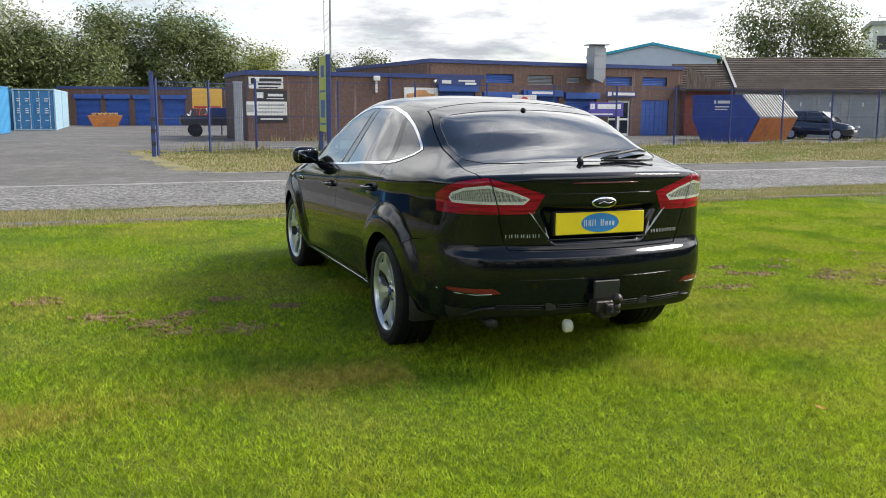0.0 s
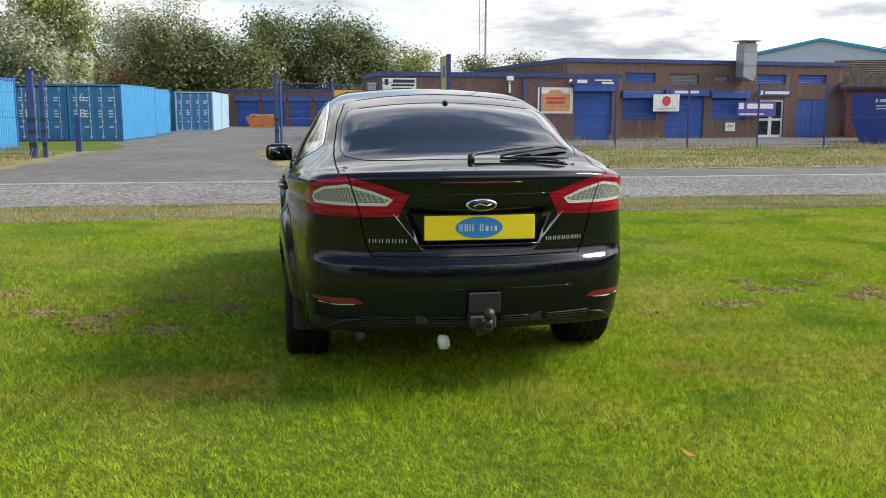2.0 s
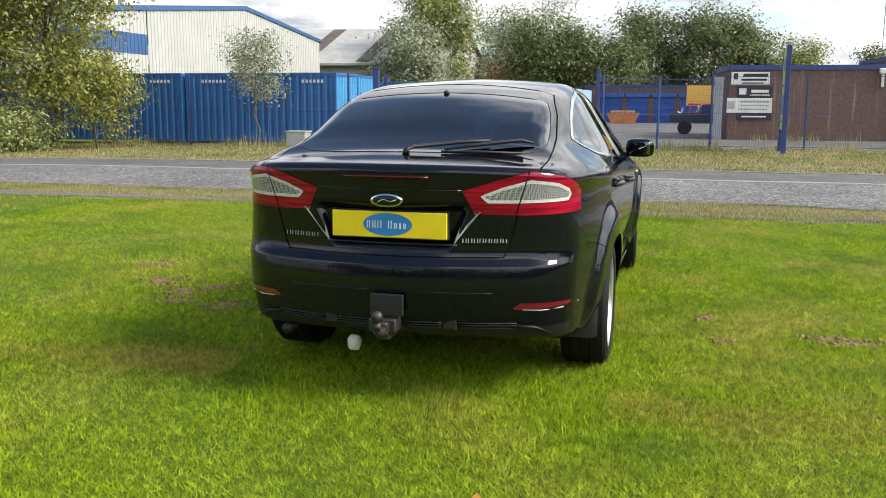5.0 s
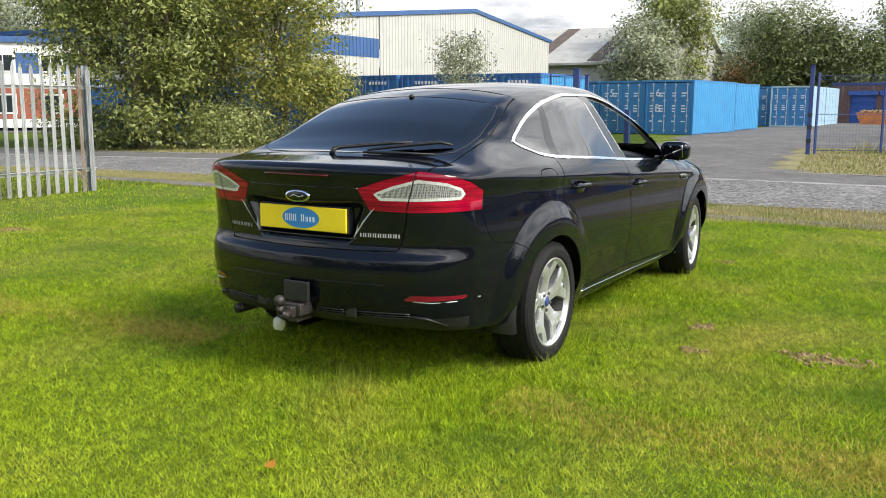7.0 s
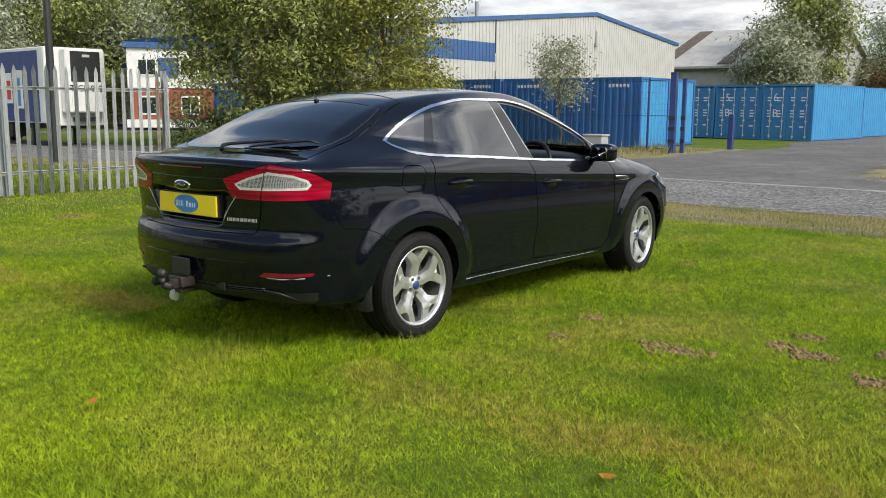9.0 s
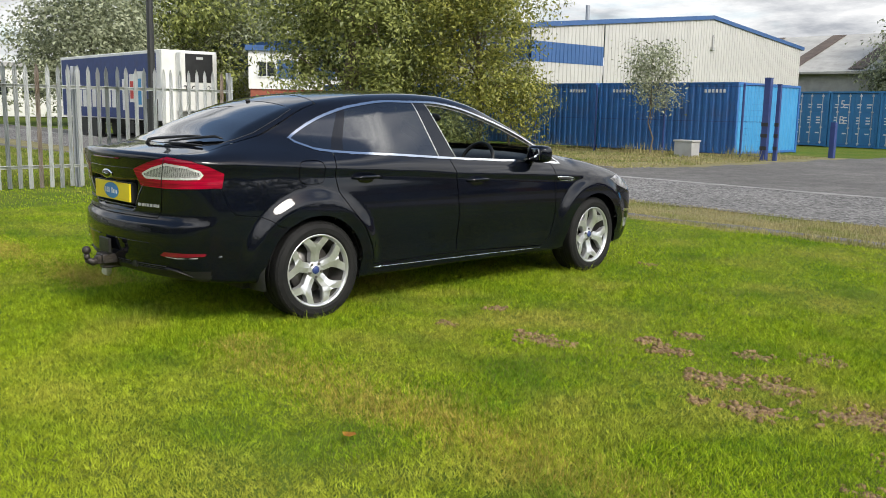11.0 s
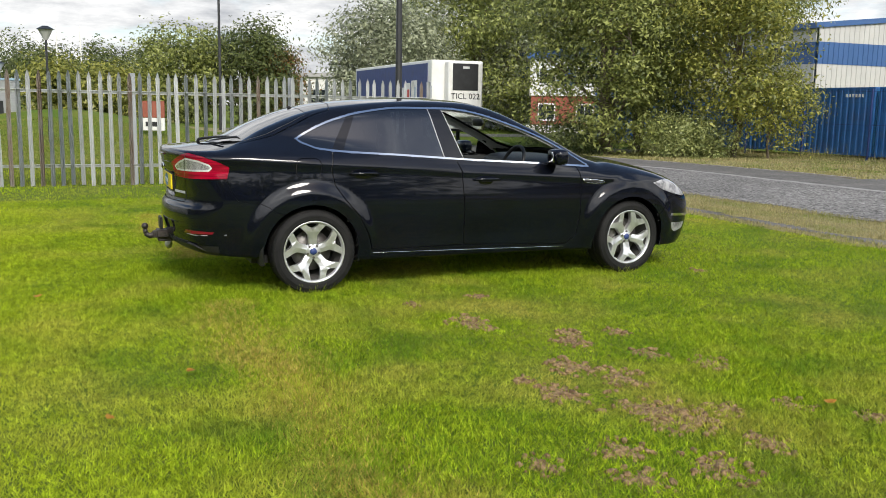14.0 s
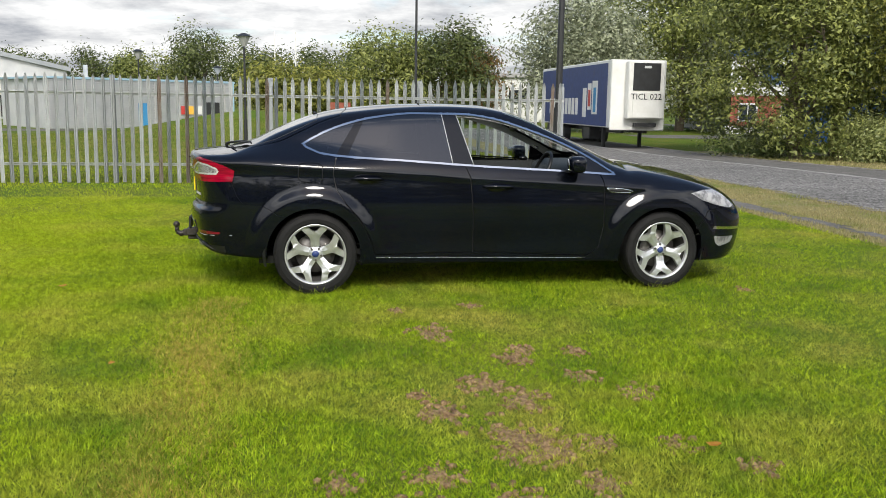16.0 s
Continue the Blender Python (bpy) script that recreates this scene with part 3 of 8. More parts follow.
# low kerbs along the far verge
for name, x0, x1 in (("kerb_right", -0.6, 62.0), ("kerb_left", -60.0, -8.6)):
    bm = bmesh.new()
    x = x0
    while x < x1 - 0.5:
        zz = float(ground_z(x + 0.45, 14.7))
        yy = 14.72 + float(wob(x, 0.06, 1))
        box(bm, x + 0.005, x + 0.91, yy, yy + 0.12, zz - 0.1, zz + 0.03, 0.012)
        x += 0.915
    solo(name, bm, M_KERB, "low worn concrete kerb along the verge", "kerb", "structure")


# ---------- blades of grass ----------
def blades(name, n, place, h, w, material, label, seed, lean=0.5, simple=True):
    """Many grass blades, each a bent strip of two quads and a tip, scattered by place(rng, n) -> x, y, scale."""
    rng = np.random.default_rng(seed)
    x, y, s = place(rng, n)
    n = len(x)
    z = ground_z(x, y) - 0.004
    a = rng.uniform(0, 2 * np.pi, n)
    hh = h * s * rng.uniform(0.55, 1.25, n)
    ww = w * rng.uniform(0.7, 1.3, n) * np.sqrt(s)
    ln = hh * rng.uniform(0.1, 1.0, n) * lean
    ca, sa = np.cos(a), np.sin(a)
    # the blades of a tuft lie much the same way
    b = 2.2 * np.sin(17 * x + 1.3 * np.sin(9 * y)) + 2.2 * np.sin(15 * y + 1.9 * np.sin(11 * x)) + rng.normal(0, 1.6, n)
    dx, dy = np.cos(b) * ln, np.sin(b) * ln
    rows = []
    for t, k in ((0.0, 1.0), (0.5, 0.8))[: 1 if simple else 2]:
        for sgn in (-1, 1):
            rows.append(np.stack([x + sgn * ca * ww * k / 2 + dx * t * t, y + sgn * sa * ww * k / 2 + dy * t * t, z + hh * t], -1))
    rows.append(np.stack([x + dx, y + dy, z + hh * 0.97], -1))
    v = np.stack(rows, 1).reshape(-1, 3)
    if simple:
        f = np.arange(3 * n).reshape(-1, 3)
    else:
        i = np.arange(n) * 5
        f = np.concatenate([np.stack([i, i + 1, i + 3], 1), np.stack([i, i + 3, i + 2], 1), np.stack([i + 2, i + 3, i + 4], 1)])
    ob = new(name, from_arrays(name, v, f, material))
    return tagged(ob, label, "grass", "", "stuff")


SOIL = [(1.42, -0.28, 0.10), (2.22, -0.71, 0.2), (1.52, -0.85, 0.08), (2.05, -0.66, 0.12), (2.62, -0.2, 0.1), (2.8, -0.3, 0.16), (3.28, -0.58, 0.18), (3.55, -0.44, 0.2), (3.66, -0.87, 0.18),
        (4.05, -0.58, 0.32), (4.2, -0.48, 0.2), (3.5, 0.22, 0.15), (4.22, 0.1, 0.12), (4.54, 0.34, 0.13), (4.4, -1.02, 0.17), (4.57, -0.36, 0.13), (4.41, -1.42, 0.12), (3.22, 0.0, 0.13),
        (2.68, 0.12, 0.11), (4.7, -0.75, 0.18), (4.69, -1.12, 0.14), (3.4, -0.95, 0.08), (1.03, 2.12, 0.1), (4.14, -0.24, 0.12),
        (-2.94, 0.46, 0.18), (-2.51, -0.17, 0.22), (-2.2, -0.45, 0.2), (-1.99, -0.25, 0.16), (-2.04, -0.74, 0.16), (-1.66, -0.8, 0.24), (-1.3, -0.2, 0.12), (-1.66, 0.17, 0.13), (-6.1, 0.2, 0.2)]
SOIL = [(a, b, 0.62 * r) for a, b, r in SOIL]


def soil_cover(x, y):
    """1 where the turf is scraped off."""
    out = np.zeros_like(x)
    for sx_, sy_, r in SOIL:
        d = np.hypot((x - sx_) / 1.35, y - sy_)
        edge = r * (0.75 + 0.35 * np.sin(5 * np.arctan2(y - sy_, x - sx_) + sx_ * 7) + 0.2 * np.sin(11 * np.arctan2(y - sy_, x - sx_)))
        out = np.maximum(out, smooth01(1.3, 0.3, d / np.maximum(edge, 0.04)))
    return out


def patchy(x, y):
    return 0.5 + 0.25 * np.sin(1.9 * x + 0.7 * np.sin(2.3 * y)) + 0.25 * np.sin(2.6 * y + 1.1 * np.sin(1.7 * x + 1))


def keep_grass(rng, x, y, s):
    k = rng.random(len(x)) > 0.72 * soil_cover(x, y)
    return x[k], y[k], s[k]


def near_lawn(rng, n):
    """Thickest on the ring where the camera looks down, thinning outwards."""
    x, y = rng.uniform(-6.5, 8.5, n), rng.uniform(-6.3, 4.9, n)
    d = np.minimum(np.hypot(x - 6.0, y + 1.5), np.hypot(x - 1.0, y + 4.3))
    k = rng.random(n) < np.clip(1.35 - d / 6.0, 0.25, 1)
    x, y = x[k], y[k]
    return keep_grass(rng, x, y, 0.75 + 0.5 * patchy(x, y))


def mid_lawn(rng, n):
    x, y = rng.uniform(-13, 13, n), rng.uniform(-9, 5.0, n)
    k = (np.abs(x - 1) > 7.4) | (y > 4.8) | (y < -6.3)
    x, y = x[k], y[k]
    return keep_grass(rng, x, y, 0.8 + 0.5 * patchy(x, y))


def far_lawn(rng, n):
    x, y = rng.uniform(-36, -9, n), rng.uniform(-16, 5.0, n)
    return x, y, 1.2 + 0.5 * patchy(x, y)


def dry_verge(rng, n):
    x, y = rng.uniform(-22, 22, n), rng.uniform(4.9, 7.9, n)
    k = np.abs(y - 5.45 - wob(x * 1.3, 0.09, 4)) > 0.10 + 0.25 * smooth01(-2, -9, x) + 0.12 * rng.random(len(x))
    x, y = x[k], y[k]
    return x, y, 0.7 + 0.6 * patchy(x * 0.7, y)


def far_verge(rng, n):
    x, y = rng.uniform(-24, 40, n), rng.uniform(14.9, 26.5, n)
    k = (x < -8.2) | (x > -0.8 + 0.1 * (18.5 - y))
    x, y = x[k], y[k]
    return x, y, 1.0 + 0.8 * patchy(x * 0.5, y * 0.7)


def weeds(rng, n):
    """Tall weeds along the feet of fences and walls."""
    x = rng.uniform(-30, 44, n)
    y = np.where(x < -8.3, 23.0 + rng.normal(0, 0.4, n), 25.2 + rng.normal(0, 0.4, n) + np.where((x > 3) & (x < 17), rng.choice([0, 8.6], n), 0))
    k = ((x < -8.3) | (x > -0.9)) & (np.sin(1.3 * x) + np.sin(3.1 * x + 1) + rng.normal(0, 0.4, n) > 0.1)
    return x[k], y[k], rng.uniform(0.4, 1.5, n)[k]


blades("grass", 2500000, near_lawn, 0.030, 0.0056, M_BLADE, "short mown green grass round the car", 1, 1.6)
def yellow_band(rng, n):
    """A yellowed stripe across the lawn behind the car."""
    x = rng.uniform(-4.5, 6.0, n)
    y = -2.04 + wob(x, 0.10, 3) - 0.05 * np.abs(x) / 3 + rng.normal(0, 0.13, n)
    k = (rng.random(n) < 0.35 + 0.65 * smooth01(0.35, 0.75, patchy(1.7 * x, 1.7 * y))) & (np.abs(x) > 0.95)
    return x[k], y[k], rng.uniform(0.8, 1.25, n)[k]


def tufts(rng, n):
    """Longer grass that the mower misses, pressed up round the tyres and under the bumper."""
    e = rng.integers(0, 5, n)
    x = np.where(e < 3, rng.uniform(-0.95, 0.95, n), np.where(e == 3, 0.92, -0.92) + rng.normal(0, 0.09, n))
    y = np.where(e < 3, -2.32 + rng.normal(0, 0.16, n), rng.choice([-1.425, 1.425, 0.0], n) + rng.normal(0, 0.30, n))
    k = np.sin(9 * x) + np.sin(7 * y + 2) + rng.normal(0, 0.7, n) > 0
    return x[k], y[k], rng.uniform(0.5, 1.2, n)[k]


blades("grass", 85000, yellow_band, 0.028, 0.005, M_YELLOWG, "yellowed band of short grass behind the car", 7, 1.4)
blades("grass", 12000, tufts, 0.085, 0.0045, M_BLADE, "longer grass tufts round the tyres", 8, 0.9)
blades("grass", 200000, mid_lawn, 0.034, 0.010, M_BLADE, "short mown green grass of the lawn", 2)
blades("grass", 80000, far_lawn, 0.05, 0.03, M_FARLAWN, "mown grass behind the steel fence", 3)
blades("dry_grass", 170000, dry_verge, 0.05, 0.012, M_DRY, "dry yellowish grass of the roadside verge", 4)
blades("verge_grass", 90000, far_verge, 0.05, 0.035, M_DRY, "dry uneven grass on the far verge", 5)
blades("weeds", 11000, weeds, 0.30, 0.03, M_DRY, "tall dry weeds along the fence foot", 6, lean=0.4)

# loose clods of scraped earth
bm = bmesh.new()
rng = random.Random(5)
for sx_, sy_, r in SOIL:
    for k in range(int(95 * r / 0.2)):
        a, d = rng.uniform(0, 6.283), r * rng.random() ** 0.7 * 1.35
        x, y = sx_ + 1.3 * d * math.cos(a), sy_ + d * math.sin(a)
        s = rng.uniform(0.005, 0.019)
        m = Matrix.Translation((x, y, float(ground_z(x, y)) + 0.3 * s)) @ Euler((rng.uniform(-0.4, 0.4), rng.uniform(-0.4, 0.4), rng.random() * 6)).to_matrix().to_4x4() @ Matrix.Diagonal((s * rng.uniform(1.0, 2.2), s, s * 0.95, 1))
        bmesh.ops.create_icosphere(bm, subdivisions=1, radius=1, matrix=m)
for v in bm.verts:
    v.co += 0.006 * noise.noise_vector(v.co * 60)
solo("soil_clods", bm, M_SOIL, "scattered clods of bare brown earth in the lawn", "soil", "stuff", True)
v, f = [], []
for sx_, sy_, r in SOIL:
    o = len(v)
    v.append((sx_, sy_, float(ground_z(sx_, sy_)) + 0.012))
    for k in range(26):
        a = 2 * math.pi * k / 26
        e = r * (0.55 + 0.28 * math.sin(3 * a + sx_ * 7) + 0.2 * math.sin(7 * a + sy_ * 9) + 0.25 * rng.random())
        x, y = sx_ + 1.3 * e * math.cos(a), sy_ + e * math.sin(a)
        v.append((x, y, float(ground_z(x, y)) + 0.003))
    f += [(o, o + 1 + k, o + 1 + (k + 1) % 26) for k in range(26)]
tagged(new("soil_patch", from_arrays("soil_patch", np.array(v), np.array(f), M_SOIL, True)), "bare scraped patches of brown earth", "soil", "", "stuff")


def fallen_leaf(x, y, turn):
    bm = bmesh.new()
    vs = [bm.verts.new(p) for p in ((-0.03, 0, 0.006), (-0.01, 0.02, 0.0), (0.02, 0.018, 0.008), (0.04, 0, 0.014), (0.018, -0.018, 0.006), (-0.012, -0.017, 0.001))]
    bm.faces.new(vs)
    bmesh.ops.solidify(bm, geom=bm.faces[:], thickness=0.001)
    ob = solo("fallen_leaf", bm, M_LEAF_FALL, "yellow-orange fallen leaf lying on the grass", "leaf", group="fallen leaves")
    ob.matrix_world = pose(x, y, float(ground_z(x, y)) + 0.05, 8, 5, turn)


M_LEAF_FALL = mat("fallen_leaf", (0.62, 0.33, 0.04), 0.6, color2=(0.5, 0.2, 0.03), scale=30)
for x, y, a in ((2.78, -2.58, 20), (0.62, -3.35, 110), (4.35, 0.2, 70), (3.4, -3.0, 200)):
    fallen_leaf(x, y, a)


# ---------- steel palisade fence ----------
def pale_mesh(top):
    """One W-section pale with a pointed head."""
    bm = bmesh.new()
    prof = [(-0.034, 0.0), (-0.016, 0.012), (0.0, 0.002), (0.016, 0.012), (0.034, 0.0)]
    rows = [[bm.verts.new((px, py, z)) for px, py in prof] for z in (0.03, top - 0.11)]
    tip = [bm.verts.new((px * 0.28, py, top - (0.0 if abs(px) < 0.01 else 0.02))) for px, py in prof]
    rows.append(tip)
    for a, b in zip(rows, rows[1:]):
        for i in range(4):
            bm.faces.new((a[i], a[i + 1], b[i + 1], b[i]))
    bmesh.ops.solidify(bm, geom=bm.faces[:], thickness=0.003)
    return as_mesh("pale", bm, M_STEEL)


FX, FY0, FY1 = -8.86, 3.58, -17.0
fence = thing("palisade_fence", (FX, FY0, -0.04), 0, "galvanised steel palisade fence with pointed pales, some rust-stained", "fence")
pm = pale_mesh(1.95)
pm_rust = pm.copy()
pm_rust.materials[0] = M_RUST
rng = random.Random(3)
k, y = 0, -0.10
while y > FY1 - FY0:
    ob = new("pale", pm_rust if rng.random() < 0.08 else pm)
    ob.parent = fence
    ob.matrix_local = pose(rng.uniform(-0.004, 0.004), y, rng.uniform(-0.012, 0.012), rng.uniform(-0.8, 0.8), rng.uniform(-0.5, 0.5), 90 + rng.uniform(-3, 3))
    y -= 0.157
    k += 1
for z in (0.36, 1.60):
    bm = bmesh.new()
    box(bm, -0.052, -0.046, FY1 - FY0, 0, z - 0.025, z + 0.025)
    box(bm, -0.046, -0.006, FY1 - FY0, 0, z + 0.019, z + 0.025)
    part("rail", bm, M_STEEL, fence)
for i in range(8):
    bm = bmesh.new()
    yy = -0.03 - 2.75 * i
    box(bm, -0.16, -0.15, yy - 0.045, yy + 0.045, -0.2, 1.93)
    box(bm, -0.15, -0.06, yy - 0.004, yy + 0.004, -0.2, 1.93)
    box(bm, -0.062, -0.054, yy - 0.03, yy + 0.03, -0.2, 1.86)
    part("post", bm, M_GREYW, fence)

# ---------- buildings and yard ----------
GZ = -0.16


def shutter(bm, x0, x1, y, z0, z1, pitch=0.09, depth=0.02):
    """A roller shutter of rounded slats, facing -y."""
    n = max(2, int((z1 - z0) / pitch))
    h = (z1 - z0) / n
    prev = None
    for i in range(n):
        for dz, dy in ((0.0, 0.0), (0.25, -depth), (0.75, -depth)):
            row = [bm.verts.new((x, y + dy, z0 + (i + dz) * h)) for x in (x0, x1)]
            if prev:
                bm.faces.new((prev[0], prev[1], row[1], row[0]))
            prev = row
    return bm


def corrugated(bm, p, q, z0, z1, pitch=0.28, depth=0.036):
    """A wall of ribbed steel sheet from p to q, ribs proud to the right-hand side of the way."""
    p, q = Vector((*p, 0)), Vector((*q, 0))
    d = q - p
    L = d.length
    d.normalize()
    nrm = Vector((d.y, -d.x, 0))
    n = max(1, round(L / pitch))
    w = L / n
    pts = []
    for i in range(n):
        for t, o in ((0.0, 0), (0.25, 0), (0.4, 1), (0.85, 1)):
            pts.append(p + d * (i + t) * w + nrm * depth * o)
    pts.append(p + d * L)
    lo = [bm.verts.new((a.x, a.y, z0)) for a in pts]
    hi = [bm.verts.new((a.x, a.y, z1)) for a in pts]
    for i in range(len(pts) - 1):
        bm.faces.new((lo[i], lo[i + 1], hi[i + 1], hi[i]))
    return bm


def container(at, turn, length, body, side, label, doors=True, marks=(), group="storage containers", front=None):
    """A shipping container: its doors face local -y, its length runs along +y. The origin is the front right foot corner."""
    W, H = 2.438, 2.59
    c = thing("shipping_container", at, turn, label, "container", group)
    bm = bmesh.new()
    for x in (-W, -0.10):
        for y in (0.0, length - 0.10):
            box(bm, x, x + 0.10, y, y + 0.10, 0.0, H, 0.008)
    for z in (0.0, H - 0.12):
        for y in (0.0, length - 0.10):
            box(bm, -W + 0.1, -0.1, y, y + 0.1, z + 0.03, z + 0.12)
        for x in (-W, -0.1):
            box(bm, x + 0.01, x + 0.09, 0.1, length - 0.1, z + 0.04, z + 0.12)
    part("frame", bm, body if side is M_CONTL else side, c)
    for x, s in ((-0.05, 1), (-W + 0.05, -1)):
        bm = bmesh.new()
        if s > 0:
            corrugated(bm, (x, 0.1), (x, length - 0.1), 0.12, H - 0.08)
        else:
            corrugated(bm, (x, length - 0.1), (x, 0.1), 0.12, H - 0.08)
        part("side_wall", bm, side, c)
    bm = boxes((-W + 0.05, -0.05, 0.05, length - 0.05, H - 0.05, H - 0.015))
    part("roof", bm, side, c)
    bm = bmesh.new()
    corrugated(bm, (-0.1, length - 0.05), (-W + 0.1, length - 0.05), 0.12, H - 0.08)
    part("end_wall", bm, side, c)
    part("floor", boxes((-W + 0.06, -0.06, 0.06, length - 0.06, 0.10, 0.15)), M_NAVY, c)
    if not doors:
        bm = bmesh.new()
        corrugated(bm, (-W + 0.1, 0.06), (-0.1, 0.06), 0.12, H - 0.08)
        part("end_wall", bm, front or side, c)
    if doors:
        for k in range(2):
            x0 = -W + 0.10 + k * (W - 0.2) / 2
            x1 = x0 + (W - 0.2) / 2 - 0.012
            bm = boxes((x0, x1, 0.045, 0.075, 0.13, H - 0.13))
            for z0, z1 in ((0.20, 0.86), (0.94, 1.60), (1.68, H - 0.20)):
                box(bm, x0 + 0.08, x1 - 0.08, 0.03, 0.05, z0, z1, 0.012)
            d = part("door", bm, body, c)
            for xx in (x0 + 0.30, x1 - 0.22):
                b2 = bmesh.new()
                tube(b2, (xx, 0.012, 0.10), (xx, 0.012, H - 0.10), 0.017, n=6)
                for z in (0.2, 0.9, 1.64, 2.38):
                    box(b2, xx - 0.05, xx + 0.05, 0.0, 0.035, z - 0.035, z + 0.035)
                part("lock_bar", b2, M_STEEL, d)
            for n_, (z0, wds) in enumerate(((1.95, (0.28, 0.22)), (1.35, (0.20, 0.24, 0.22)), (0.62, (0.22,)))):
                for j, w in enumerate(wds):
                    for col in range(2):
                        xa = x0 + 0.14 + col * 0.46
                        part("stencil_bar", boxes((xa, xa + w * (0.9 if col else 0.7), 0.024, 0.03, z0 - j * 0.13, z0 - j * 0.13 + 0.055)), M_TEXTW, d)
    for txt, x, z in marks:
        writing("painted_mark", txt, 0.52, M_TEXTW, c, pose(x, 0.022, z, 90, 0, 0))
    return c


def rot(dx, dy):
    return math.degrees(math.atan2(dy, dx))


# the numbered row, end walls to the gate, sky-blue long sides
rowdir = Vector((-4.3, 0.62)).normalized()
turn_row = rot(-rowdir.x, -rowdir.y)
for i in range(3):
    o = Vector((-8.4, 37.0)) + rowdir * 2.50 * i
    container((o.x, o.y, GZ), turn_row + (2.0 if i == 0 else 0), 6.06, M_CONT, M_CONTL if i == 0 else M_CONT, "blue steel shipping container with double doors, sky-blue long side",
              marks=((("6", -1.80, 1.98), ("B", -1.80, 1.25)), (("5", -1.80, 1.98), ("B", -1.80, 1.25)), ())[i])
q = Vector((-8.4, 37.0)) + Vector((-0.05, 6.25))
container((q.x, q.y, GZ), turn_row + 2, 6.06, M_CONT, M_CONTL, "sky-blue steel shipping container behind another", doors=False)
for x, y, side in ((-5.75, 55.0, M_CONTP), (-8.35, 56.4, M_CONT)):
    container((x, y, GZ), -1, 6.06, M_CONT, side, "blue steel shipping container with pale long side")
container((-5.63, 61.2, GZ), -1, 6.06, M_CONT, M_CONTP, "pale blue steel shipping container behind another", doors=False)

# dark blue row along the verge, long sides to the road
for i in range(4):
    L = 6.06
    bx, by = -10.82 - 6.2 * i, 27.14 - 0.10 * i
    c = container((bx, by, GZ), 90.5, L, M_CONTD, M_CONTD, "dark blue steel shipping container standing side-on behind a mesh fence", doors=False, front=M_CONTL)
    for k, (y0, n_) in enumerate(((0.5, 6), (3.0, 3), (4.4, 7))):
        for q_ in range(n_):
            y1 = y0 + 0.15 * q_
            part("stencil_bar", boxes((-2.438, -2.428, y1, y1 + 0.085, 2.22, 2.34)), M_TEXTW, c)
container((-10.90, 29.66, GZ), 90.5, 6.06, M_CONTD, M_CONTD, "dark blue shipping container with a sky-blue end, behind the first row", doors=False, front=M_CONTL)


# ---------- blue mesh fences and gate posts ----------
def mesh_fence(p, q, h, label, n_post, top_rail=True):
    L = math.hypot(q[0] - p[0], q[1] - p[1])
    f = thing("mesh_fence", (p[0], p[1], GZ), rot(q[0] - p[0], q[1] - p[1]), label, "fence", "mesh fences")
    for i in range(n_post):
        x = L * i / max(1, n_post - 1)
        part("post", boxes((x - 0.03, x + 0.03, -0.03, 0.03, -0.1, h + 0.05), bevel=0.006), M_NAVY, f)
    for z in (0.12, h / 2, h - 0.04):
        part("rail", boxes((0, L, -0.008, 0.008, z - 0.007, z + 0.007)), M_NAVY, f)
    xs = np.arange(0.05, L, 0.10)
    v, fc = [], []
    for x in xs:
        o = len(v)
        v += [(x - 0.0018, 0, 0.1), (x + 0.0018, 0, 0.1), (x + 0.0018, 0, h), (x - 0.0018, 0, h)]
        fc.append((o, o + 1, o + 2, o + 3))
    for z in np.arange(0.2, h, 0.2):
        o = len(v)
        v += [(0, 0, z - 0.0016), (L, 0, z - 0.0016), (L, 0, z + 0.0016), (0, 0, z + 0.0016)]
        fc.append((o, o + 1, o + 2, o + 3))
    w = new("mesh_infill", from_arrays("mesh_infill", np.array(v), np.array(fc), M_NAVY))
    w.parent = f
    tagged(w, kind="stuff")
    return f


mesh_fence((-8.6, 22.6), (-9.8, 23.3), 2.45, "blue steel mesh fence beside the gate", 2)
mesh_fence((-9.8, 23.3), (-31.0, 22.9), 2.42, "blue steel mesh fence in front of the containers", 8)
mesh_fence((2.3, 25.3), (44.0, 27.6), 2.45, "blue steel mesh fence along the verge", 15)
mesh_fence((-1.1, 23.0), (2.3, 25.3), 2.35, "blue steel mesh fence beside the gate", 3)

for x, y, h, w, lab in ((-8.48, 22.4, 2.60, 0.20, "thick navy steel gate post"), (-1.24, 22.65, 2.57, 0.12, "navy steel gate post with latch holes"), (-8.20, 22.6, 2.4, 0.12, "slim navy steel slam post beside a thicker one")):
    g = thing("gate_post", (x, y, GZ), 6, lab, "post", "gate posts")
    part("shaft", boxes((-w / 2, w / 2, -w / 2, w / 2, -0.1, h), bevel=0.01), M_NAVY, g)
    part("cap", boxes((-w / 2 - 0.01, w / 2 + 0.01, -w / 2 - 0.01, w / 2 + 0.01, h, h + 0.03)), M_NAVY, g)
    for z in (0.35, 0.75, 1.1):
        part("hinge_plate", boxes((-w / 2 - 0.008, w / 2 + 0.008, -w / 2 - 0.012, -w / 2, z, z + 0.12)), M_BLACKMETAL, g)
b = thing("bollard", (-8.05, 26.4, GZ), 0, "short navy square steel bollard", "bollard")
part("shaft", boxes((-0.09, 0.09, -0.09, 0.09, -0.1, 1.25), bevel=0.01), M_NAVY, b)
b = thing("planter_box", (-11.3, 22.4, GZ), 0, "small grey concrete box in the verge", "box")
